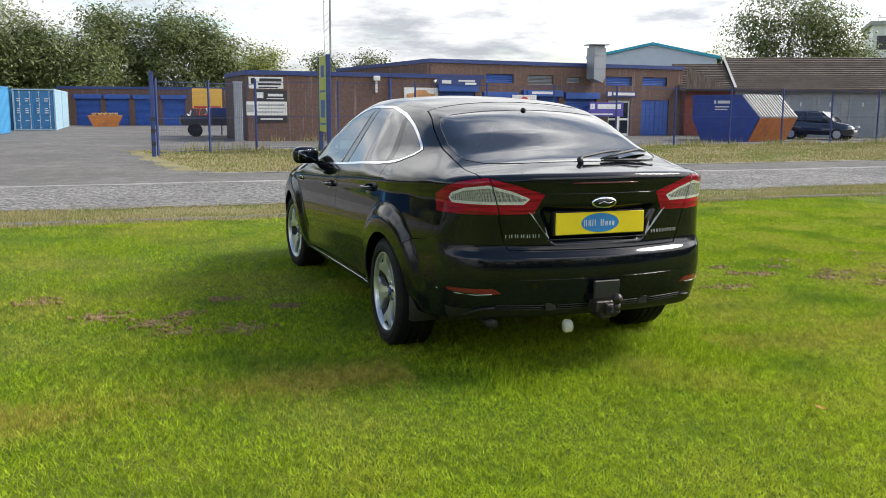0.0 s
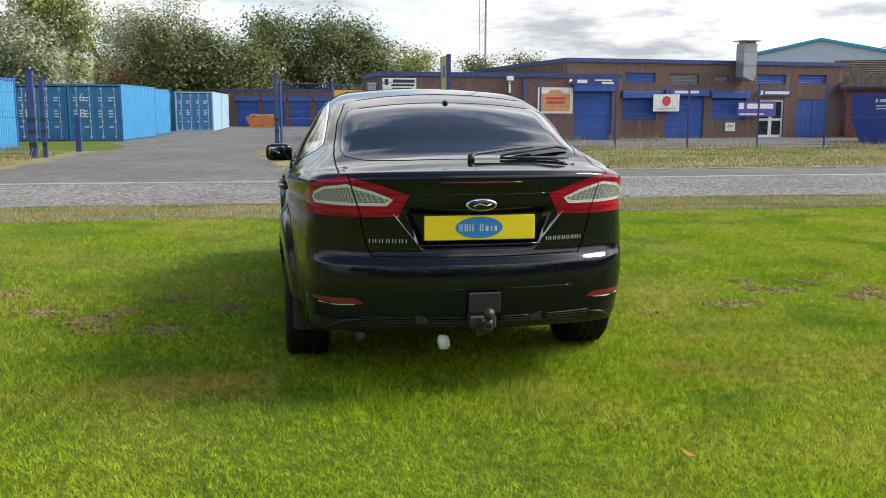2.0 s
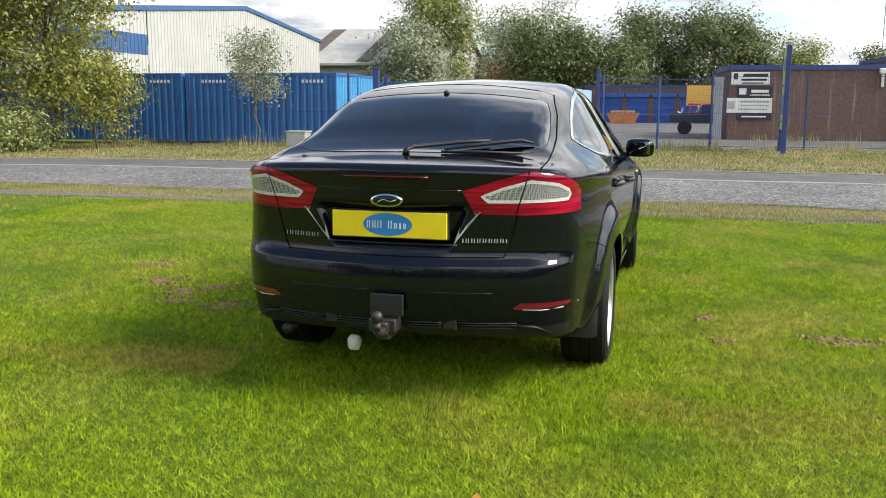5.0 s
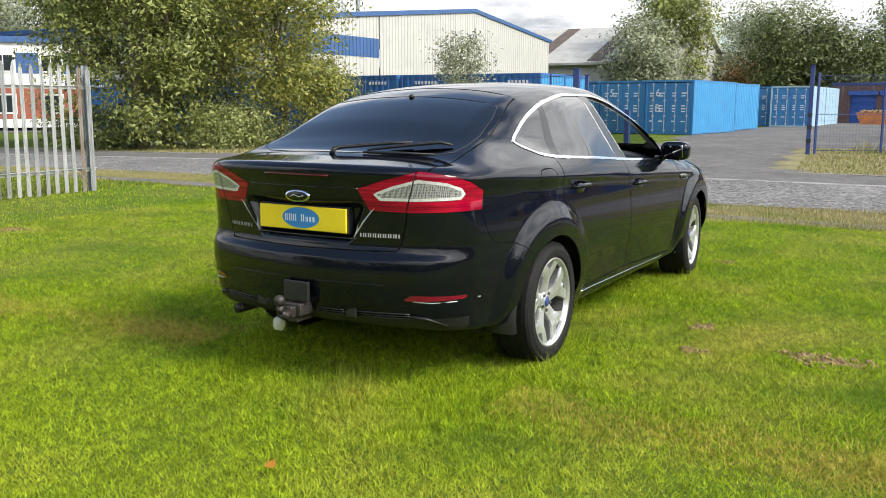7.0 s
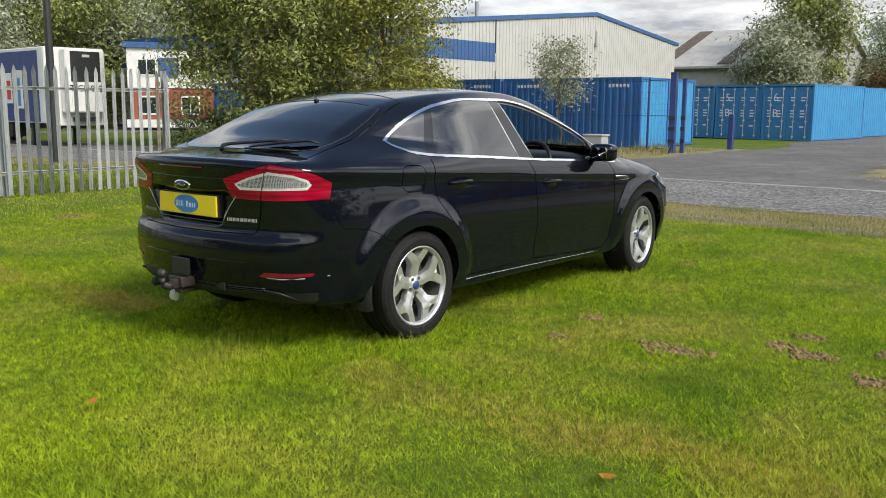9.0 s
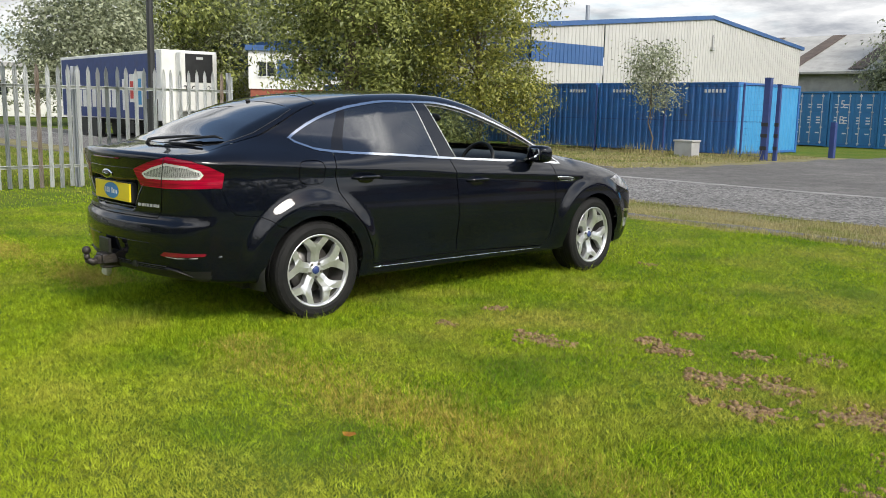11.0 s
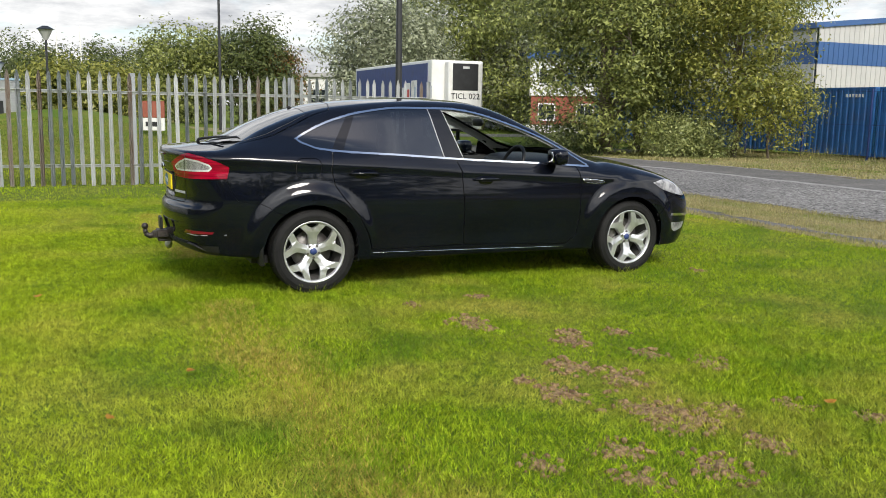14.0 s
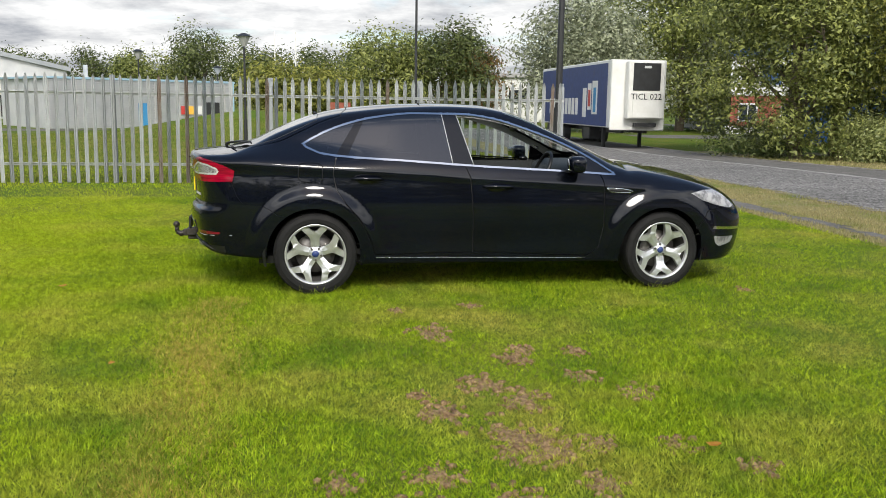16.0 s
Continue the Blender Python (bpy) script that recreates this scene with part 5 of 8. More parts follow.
tube(bm, (-3.0, 8.5, 6.4), (-3.0, 8.5, 7.9), 0.13, n=8)
part("vent_pipe", bm, M_GREYW, w)
part("wall_light", boxes((0.0, 0.2, 17.9, 18.2, 5.6, 5.8), (0.05, 0.12, 18.0, 18.1, 5.8, 6.6), bevel=0.01), M_CONC, w)

w = thing("far_warehouse", (-24.5, 72.0, GZ), 0, "far warehouse with grey corrugated roof and rooflights", "building")
part("wall", boxes((-30, 5.0, 0, 20, 0, 5.1)), M_CONC, w)
bm = bmesh.new()
prism(bm, [(-0.8, 5.1), (10, 9.0), (20.8, 5.1), (20.8, 4.9), (10, 8.8), (-0.8, 4.9)], "x", -30, 5.4)
part("roof", bm, M_ROOFG, w)
bm = bmesh.new()
prism(bm, [(0, 5.1), (10, 8.8), (20, 5.1)], "x", 4.6, 5.0)
part("gable", bm, M_CONC, w)
for x in (-2.6, -8.6, -14.6):
    bm = bmesh.new()
    prism(bm, [(-0.5, 5.26), (9.6, 8.92), (9.6, 8.97), (-0.5, 5.31)], "x", x, x + 1.3)
    part("rooflight", bm, M_ROOFB, w)

# small office behind the big tree
o = thing("brick_office", (-47.5, 26.9, GZ), 54, "two-storey office, white above and red brick below", "building")
part("lower_wall", boxes((0, 22, 0, 9, 0, 2.5)), M_REDBRICK, o)
part("upper_wall", boxes((-0.1, 22.1, -0.1, 9.1, 2.5, 5.0)), M_WHITE, o)
part("roof", boxes((-0.3, 22.3, -0.3, 9.3, 5.0, 5.35)), M_CLADB, o)
part("plinth", boxes((-0.2, 22.2, -0.6, -0.1, 0.0, 0.5)), M_WHITE, o)
for i in range(8):
    x = 0.5 + 2.6 * i
    for z, y0, h in ((3.25, -0.16, 1.1), (0.8, -0.06, 1.2)):
        d = part("window", boxes((x, x + 1.2, y0, y0 + 0.06, z, z + h)), M_WHITE, o)
        for k in range(2):
            part("pane", boxes((x + 0.09 + 0.54 * k, x + 0.57 + 0.54 * k, y0 - 0.012, y0, z + 0.1, z + h - 0.1)), M_DARKGLASS, d)
    part("blue_panel", boxes((x + 1.28, x + 2.52, -0.13, -0.1, 3.2, 4.4)), M_CLADB, o)

# grey louvred plant building and pale hall beyond the steel fence
o = thing("louvred_building", (-45.2, -14.9, -0.75), 123, "grey louvred plant building with pale blue trim", "building")
part("wall", boxes((0.0, 11.4, 0.02, 8.0, 0, 3.3)), M_LOUVRE, o)
bm = bmesh.new()
for i in range(30):
    box(bm, 0.0, 11.4, -0.05, 0.02, 0.45 + i * 0.095, 0.50 + i * 0.095)
part("louvre_bank", bm, M_LOUVRE, o)
for i in range(8):
    part("mullion", boxes((1.55 * i, 0.1 + 1.55 * i, -0.07, 0.02, 0, 3.3)), M_CONC, o)
part("roof_edge", boxes((-0.2, 11.6, -0.12, 8.2, 3.3, 3.42)), M_CONTP, o)
part("corner_trim", boxes((11.4, 11.55, -0.1, 0.1, 0, 3.3)), M_CONTP, o)
part("door", boxes((5.2, 5.8, -0.09, -0.05, 0.0, 2.0)), M_CONTL, o)
part("door", boxes((9.6, 10.5, -0.09, -0.05, 0.0, 2.1)), M_BLACKMETAL, o)
for x, mm in ((7.9, M_RED), (8.4, M_YELLOW), (8.9, M_WHITE)):
    part("notice", boxes((x, x + 0.38, -0.1, -0.08, 1.35, 1.85)), mm, o)
part("vent", boxes((3.2, 3.4, 2.8, 3.0, 3.4, 4.2)), M_STEEL, o)
o = thing("pale_hall", (-70.0, -19.5, -0.25), 103, "far pale hall with a low sloped roof", "building")
bm = bmesh.new()
prism(bm, [(0, 0), (-34, 0), (-34, 6.6), (-17, 7.6), (0, 3.9)], "y", 0.0, 12.0)
part("wall", bm, M_LOUVRE, o)
bm = bmesh.new()
prism(bm, [(0.3, 3.85), (-17, 7.6), (-34, 6.6), (-34, 6.9), (-17, 7.95), (0.3, 4.2)], "y", -0.3, 12.0)
part("roof", bm, M_GREYW, o)
part("canopy", boxes((-14, -2, -1.2, 0.0, 1.9, 3.0)), M_WHITE, o)
for i in range(6):
    part("bay", boxes((-13.5 + 2 * i, -12.0 + 2 * i, -0.1, 0.0, 0.2, 1.9)), M_BLACKMETAL, o)
o = thing("white_building", (-86.0, 17.0, -0.25), 75, "far low white building behind the fence", "building")
part("wall", boxes((0, 14, 0, 8, 0, 4.6)), M_WHITE, o)
part("roof", boxes((-0.3, 14.3, -0.3, 8.3, 4.6, 5.0)), M_CONC, o)
for i in range(4):
    part("window", boxes((1 + 3.2 * i, 3 + 3.2 * i, -0.05, 0, 2.0, 3.3)), M_DARKGLASS, o)
sg = thing("company_sign", (-33.0, 0.6, -0.23), 60, "low white sign on red posts behind the fence", "sign")
part("board", boxes((-0.5, 0.5, 0, 0.06, 0.45, 0.98), bevel=0.005), M_WHITE, sg)
part("board", boxes((-0.5, 0.5, 0, 0.06, 1.0, 1.7), bevel=0.005), M_REDBRICK, sg)
part("bar", boxes((-0.35, 0.35, -0.01, 0, 0.62, 0.82)), M_TEXTB, sg)


# ---------- refrigerated trailer ----------
tr = thing("refrigerated_trailer", (-29.0, 13.17, -0.38), 88.0, "white and navy refrigerated lorry trailer parked on its legs", "trailer")
TL = 12.5
part("body", boxes((-1.22, 1.22, 0.35, TL, 0.95, 3.85), bevel=0.03), M_WHITE, tr)
part("side_panel", boxes((-1.235, -1.222, 0.75, TL - 0.2, 1.0, 3.72)), M_NAVY, tr, "navy printed side panel")
part("picture", boxes((-1.243, -1.236, 2.1, 2.9, 1.5, 3.0), (-1.243, -1.236, 3.05, 3.6, 1.7, 2.9), (-1.243, -1.236, 3.8, 4.4, 1.35, 2.7)), M_WHITE, tr)
part("picture", boxes((-1.247, -1.244, 2.3, 2.7, 1.6, 2.7)), M_CONTL, tr)
part("picture", boxes((-1.247, -1.244, 3.15, 3.5, 1.85, 2.6)), M_RED, tr)
for i in range(9):
    part("letter_bar", boxes((-1.243, -1.236, 5.2 + 0.62 * i, 5.65 + 0.62 * i, 1.45, 2.25)), M_WHITE, tr)
hb = part("headboard", boxes((-1.22, 1.22, 0.24, 0.35, 0.85, 3.85), bevel=0.03), M_WHITE, tr)
fr = part("fridge_unit", boxes((-0.62, 1.0, -0.25, 0.24, 1.35, 3.78), bevel=0.05), M_WHITE, tr, "white refrigeration unit with dark grille")
part("grille", boxes((-0.42, 0.78, -0.28, -0.25, 2.55, 3.70), bevel=0.02), M_BLACKMETAL, fr)
part("door_panel", boxes((-0.42, 0.78, -0.28, -0.25, 1.4, 2.5), bevel=0.02), M_WHITE, fr)
part("logo_plate", boxes((0.05, 0.35, -0.292, -0.28, 3.48, 3.58)), M_STEEL, fr)
writing("fleet_mark", "TICL 022", 0.36, M_TEXTB, tr, pose(0.18, -0.288, 2.28, 90, 0, 0))
part("number_bar", boxes((-0.2, 0.75, -0.08, 0.2, 1.02, 1.18)), M_BLACKMETAL, tr)
part("chassis", boxes((-0.6, -0.45, 0.6, TL, 0.72, 0.95), (0.45, 0.6, 0.6, TL, 0.72, 0.95)), M_BLACKMETAL, tr)
for x in (-0.85, 0.85):
    part("landing_leg", boxes((x - 0.07, x + 0.07, 2.1, 2.24, 0.05, 0.95), (x - 0.15, x + 0.15, 2.0, 2.34, 0.0, 0.05)), M_BLACKMETAL, tr)
part("side_box", boxes((-1.1, -0.5, 3.6, 4.6, 0.35, 0.9), bevel=0.03), M_BLACKMETAL, tr)
for k in range(3):
    for x in (-1.0, 1.0):
        bm = bmesh.new()
        tube(bm, (x - 0.18, 8.2 + 1.3 * k, 0.5), (x + 0.18, 8.2 + 1.3 * k, 0.5), 0.5, n=20)
        part("wheel", bm, M_BLACKMETAL, tr)


# ---------- lamp posts, poles ----------
def park_lamp(x, y, h):
    p = thing("lamp_post", (x, y, float(ground_z(x, y))), 20, "black lamp post with a flared lantern", "lamp post", "lamp posts")
    bm = bmesh.new()
    tube(bm, (0, 0, 0), (0, 0, 0.9), 0.075, n=10)
    tube(bm, (0, 0, 0.9), (0, 0, h - 0.45), 0.048, 0.042, n=10)
    part("pole", bm, M_BLACKMETAL, p)
    bm = bmesh.new()
    tube(bm, (0, 0, h - 0.45), (0, 0, h - 0.05), 0.07, 0.27, n=12)
    part("lantern", bm, M_CONC, p)
    bm = bmesh.new()
    tube(bm, (0, 0, h - 0.05), (0, 0, h + 0.08), 0.34, 0.1, n=12)
    part("hood", bm, M_BLACKMETAL, p)


park_lamp(-30.4, -3.45, 4.3)
park_lamp(-46.0, -10.1, 4.4)
park_lamp(-52.0, -6.2, 3.8)
for x, y, h, lab in ((-17.6, 6.1, 8.0, "tall dark street lamp column"), (-54.0, 6.9, 12.0, "tall dark street lamp column")):
    p = thing("street_lamp", (x, y, float(ground_z(x, y))), 0, lab, "street lamp", "street lamps")
    bm = bmesh.new()
    tube(bm, (0, 0, 0), (0, 0, 1.6), 0.14, n=10)
    tube(bm, (0, 0, 1.6), (0, 0, h), 0.10, 0.07, n=10)
    part("column", bm, M_BLACKMETAL, p)
    part("lantern", boxes((-0.12, 0.12, -1.6, -0.8, h - 0.12, h), bevel=0.03), M_CONC, p)
    bm = bmesh.new()
    tube(bm, (0, 0, h - 0.1), (0, -0.9, h - 0.05), 0.03, n=6)
    part("arm", bm, M_BLACKMETAL, p)
p = thing("street_lamp", (-81.5, 16.2, -0.2), 0, "far street lamp with a bent arm", "street lamp", "street lamps")
bm = bmesh.new()
tube(bm, (0, 0, 0), (0, 0, 8.8), 0.09, n=8)
tube(bm, (0, 0, 8.8), (0, -0.9, 8.9), 0.05, n=6)
part("column", bm, M_BLACKMETAL, p)
part("lantern", boxes((-0.12, 0.12, -1.3, -0.8, 8.8, 8.95), bevel=0.03), M_CONC, p)
for y in (-3.0, -1.1):
    p = thing("flagpole", (-77.3, y, -0.2), 0, "white flagpole far behind the fence", "pole", "flagpoles")
    bm = bmesh.new()
    tube(bm, (0, 0, 0), (0, 0, 8.0), 0.10, 0.06, n=6)
    part("pole", bm, M_WHITE, p)

# ---------- trees and shrubs ----------
def unit(a):
    return a / np.maximum(np.linalg.norm(a, axis=1, keepdims=True), 1e-9)


def leaf_cloud(rng, lobes, n, size, bunch=42):
    """Leaves in bunches that sit on the skins of several lobes (x, y, z, rx, ry, rz each), turned outwards and up; every leaf one small blade."""
    lobes = np.array(lobes)
    vol = lobes[:, 3] * lobes[:, 4] * lobes[:, 5]
    m = max(8, n // bunch)
    pick = rng.choice(len(lobes), m, p=vol ** 0.7 / (vol ** 0.7).sum())
    L = lobes[pick]
    d = unit(rng.normal(size=(m, 3)))
    lump = 1 + 0.16 * np.sin(5 * d[:, 0] + 7 * pick) + 0.16 * np.sin(6 * d[:, 1] + 3 * pick) + 0.12 * np.sin(7 * d[:, 2] + pick)
    r = np.where(rng.random(m) < 0.22, rng.uniform(0.35, 0.85, m), rng.normal(0.96, 0.10, m)) * lump
    hub = L[:, :3] + d * r[:, None] * L[:, 3:]
    wide = size * rng.uniform(2.2, 5.2, m)
    # a few bunches reach out past the crown on twigs
    stray = rng.random(m) < 0.06
    hub = hub + d * np.where(stray, rng.uniform(0.1, 0.28, m), 0)[:, None] * L[:, 3:]
    wide = np.where(stray, wide * 0.6, wide)
    k = rng.choice(m, n, p=wide ** 2 / (wide ** 2).sum())
    off = rng.normal(size=(n, 3)) * (1.0, 1.0, 0.62)
    c = hub[k] + off * wide[k][:, None]
    face = unit(0.55 * d[k] + 0.5 * unit(off) + (0, 0, 0.55) + 0.75 * rng.normal(size=(n, 3)) / 1.7)
    a = unit(np.cross(face, rng.normal(size=(n, 3))))
    b = np.cross(face, a)
    s = size * rng.uniform(0.6, 1.35, n)[:, None]
    bend = face * s * 0.18
    v = np.stack([c - a * s, c + b * s * 0.55 + bend, c + a * s * 0.8 - b * s * 0.4], 1).reshape(-1, 3)
    f = np.arange(3 * n).reshape(-1, 3)
    return v, f


def tree(x, y, h, width, leaf, leaves, size, seed, label, trunk=0.35, low=0.25, lobes=9, tall=1.0, name="tree", limbs=7):
    """A tree: tapered trunk, limbs that reach into the lobes, a crown of many leaves."""
    rng = np.random.default_rng(seed)
    z0 = float(ground_z(x, y))
    t = thing(name, (x, y, z0), 0, label, "tree" if name == "tree" else "shrub", "trees" if name == "tree" else "shrubs")
    R = width / 2
    lo = h * low
    rows = []
    for k in range(lobes):
        a = 2 * np.pi * (k * 0.382) + rng.uniform(-0.4, 0.4)
        zz = lo + (h - lo) * (0.15 + 0.75 * k / max(1, lobes - 1))
        spread = R * 0.62 * math.sin(math.pi * min(0.95, 0.18 + 0.72 * (zz - lo) / (h - lo))) ** 0.6
        rr = R * rng.uniform(0.34, 0.52)
        rows.append((spread * math.cos(a), spread * math.sin(a), min(zz, h - rr * 0.8 * tall), rr, rr, rr * rng.uniform(0.75, 1.0) * tall))
    if trunk:
        bm = bmesh.new()
        top = h * 0.72
        px, py, pz, pr = 0.0, 0.0, -0.1, trunk
        for k in range(1, 6):
            q = (rng.normal(0, 0.02 * h), rng.normal(0, 0.02 * h), top * k / 5)
            r = trunk * (1 - 0.17 * k)
            tube(bm, (px, py, pz), q, pr, r, n=8, cap=False)
            px, py, pz, pr = *q, r
        part("trunk", bm, M_BARK, t)
        for k in range(limbs):
            c = rows[k % len(rows)]
            s = np.array([0, 0, min(c[2] * 0.55, top * 0.9)])
            e = np.array(c[:3]) + (0, 0, c[5] * 0.3)
            mid = s * 0.45 + e * 0.55 + rng.normal(0, 0.05 * h, 3) * (1, 1, 0.4)
            bm = bmesh.new()
            r = trunk * 0.33
            tube(bm, s, mid, r, r * 0.6, n=6, cap=False)
            tube(bm, mid, e, r * 0.6, r * 0.2, n=6, cap=False)
            for j in range(3):
                w_ = np.array(c[:3]) + rng.normal(0, 0.5, 3) * np.array(c[3:])
                tube(bm, mid * 0.5 + e * 0.5, w_, r * 0.3, r * 0.1, n=4, cap=False)
            part("limb", bm, M_BARK, t)
    v, f = leaf_cloud(rng, rows, int(leaves * 2.3), size * 0.70)
    v[:, 2] = np.maximum(v[:, 2], 0.02)
    ob = new("crown", from_arrays("crown", v, f, leaf))
    ob.parent = t
    tagged(ob, kind="stuff")
    return t


# the large trees by the road bend, several stems wide
tree(-22.9, 16.9, 9.4, 7.0, M_LEAF_A, 17000, 0.14, 11, "large broad leafy green tree by the road", 0.30, 0.07, 14, 1.05, limbs=10)
tree(-24.8, 19.8, 9.0, 6.6, M_LEAF_B, 9000, 0.15, 13, "broad leafy green tree beside the road", 0.28, 0.10, 11)
tree(-19.4, 20.2, 8.0, 5.6, M_LEAF_D, 9500, 0.13, 12, "slender many-stemmed tree with yellowing leaves", 0.13, 0.16, 13, 1.1, limbs=14)
tree(-19.9, 18.5, 1.55, 3.5, M_LEAF_F, 6500, 0.085, 14, "rounded pale variegated shrub at the roadside", 0, 0.0, 8, 0.9, "shrub")
tree(-17.9, 20.6, 3.2, 3.0, M_LEAF_D, 2600, 0.10, 15, "loose yellowing shrub by the fence", 0.05, 0.1, 7, 1.0, "shrub", 5)
tree(-24.4, 16.2, 1.7, 4.2, M_LEAF_B, 3600, 0.10, 16, "dark green undergrowth beneath the tree", 0, 0.0, 7, 0.9, "shrub")
tree(-12.9, 22.5, 3.9, 1.7, M_LEAF_C, 1500, 0.10, 17, "thin young tree with pale leaves on the verge", 0.035, 0.42, 7, 1.3, limbs=6)
# behind the trailer: silver willows and dark wood
tree(-55.0, 19.5, 9.2, 10.5, M_LEAF_C, 12000, 0.24, 21, "silvery willow behind the trailer", 0.3, 0.05, 11)
tree(-61.0, 33.0, 11.5, 11.0, M_LEAF_C, 13000, 0.24, 22, "silvery willow behind the trailer", 0.35, 0.05, 11)
tree(-74.0, 54.0, 14.5, 12.0, M_LEAF_B, 12000, 0.24, 23, "tall dark green tree behind the road", 0.35, 0.05, 11)
tree(-60.0, 29.0, 14.0, 13.0, M_LEAF_A, 12000, 0.27, 24, "tall green tree behind the road", 0.4, 0.1, 11)
tree(-46.0, 43.0, 11.5, 10.0, M_LEAF_A, 10000, 0.24, 25, "tall green tree by the office", 0.35, 0.08, 10)
tree(-66.0, 36.0, 12.5, 12.0, M_LEAF_C, 9000, 0.27, 26, "far silvery tree by the office", 0.35, 0.08, 10)
# far left, beyond the steel fence
tree(-76.0, 12.5, 8.6, 9.0, M_LEAF_B, 8000, 0.27, 31, "far dark green tree", 0.3, 0.03, 10)
tree(-75.0, 6.5, 8.2, 8.0, M_LEAF_A, 7000, 0.27, 32, "far dark green tree", 0.3, 0.03, 9)
tree(-78.0, 15.5, 7.4, 6.0, M_LEAF_E, 4500, 0.25, 33, "far broadleaf tree with russet leaves", 0.25, 0.05, 8)
for k, (x, y, h, w_, m) in enumerate(((-88, 2.5, 7.0, 9, M_LEAF_B), (-90, -5, 7.4, 8, M_LEAF_B), (-95, -11, 9.0, 7, M_LEAF_B), (-97, -17, 6.6, 8, M_LEAF_A), (-67, -2.5, 4.6, 5.0, M_LEAF_D), (-68, 1.5, 4.4, 4.5, M_LEAF_D))):
    tree(x, y, h, w_, m, 4500, 0.28, 40 + k, "far green tree in the belt" if m is not M_LEAF_D else "yellowish shrub on the far lawn", 0.25 if h > 5 else 0, 0.03, 8)
for k in range(9):
    y = -20 - 4.2 * k
    tree(-104 + 0.4 * k, y, 6.6 + 0.8 * math.sin(k * 2.3), 4.6, M_LEAF_B, 2600, 0.3, 60 + k, "dark conifer in a far hedge", 0.2, 0.02, 6, 1.2)
# behind the units
for k, (x, y, h, w_, m, n) in enumerate(((-15.0, 92.8, 12.2, 12, M_LEAF_C, 9000), (-1.6, 88.7, 11.4, 7.5, M_LEAF_B, 8000), (4.6, 88.5, 11.0, 8.5, M_LEAF_B, 9000), (-6.4, 80.5, 8.4, 8.5, M_LEAF_B, 7000),
                                         (8.2, 90.0, 9.4, 4.5, M_LEAF_B, 4500), (13.7, 97.4, 8.6, 5.2, M_LEAF_A, 4000), (24.0, 110.7, 8.0, 5.0, M_LEAF_B, 3000), (29.6, 109.2, 8.6, 5.5, M_LEAF_B, 3000),
                                         (62.0, 67.5, 13.4, 11.5, M_LEAF_B, 11000), (57.4, 71.9, 7.2, 5.5, M_LEAF_D, 3500), (73.2, 70.6, 8.6, 6, M_LEAF_B, 3000), (-11.0, 80.0, 9.6, 8, M_LEAF_B, 6000),
                                         (-20.6, 76.0, 12.6, 6.6, M_LEAF_A, 5500), (-21.6, 70.6, 9.0, 6.0, M_LEAF_C, 5500), (-18.5, 88.0, 6.6, 3.0, M_LEAF_C, 1500), (-14.8, 86.0, 5.2, 7.0, M_LEAF_E, 4000),
                                         (-9.5, 86.0, 5.6, 7.0, M_LEAF_B, 4000), (-26.0, 93.0, 9.5, 9.0, M_LEAF_C, 5000))):
    tree(x, y, h, w_, m, n, 0.27, 80 + k, "tall green tree behind the units" if h > 7 else "low shrub behind the containers", 0.3, 0.04 if k != 12 else 0.3, 10)
# unseen belt of trees added behind the camera's way, only mirrored in the paint
for k in range(11):
    a = radians(78 + 13 * k)
    tree(46 * math.sin(a), 46 * math.cos(a), 7.5 + 1.8 * math.sin(k * 1.9), 15.0, (M_LEAF_B, M_LEAF_A)[k % 2], 800, 1.2, 200 + k, "tall green tree added out of view for the paint to mirror", 0.3, 0.0, 8)

# ---------- parked vehicles in the yard ----------
M_DARKCAR = mat("dark_blue_car_paint", (0.012, 0.014, 0.022), 0.08, color2=(0.016, 0.018, 0.028), scale=3, coat=1.0)
M_PICKUP = mat("dark_pickup_paint", (0.03, 0.032, 0.035), 0.4, color2=(0.045, 0.045, 0.045), scale=4, grime=0.4)
M_RUBBER = mat("rubber", (0.014, 0.014, 0.014), 0.8)
M_LAMPGLASS = mat("lamp_glass", (0.6, 0.6, 0.58), 0.15)


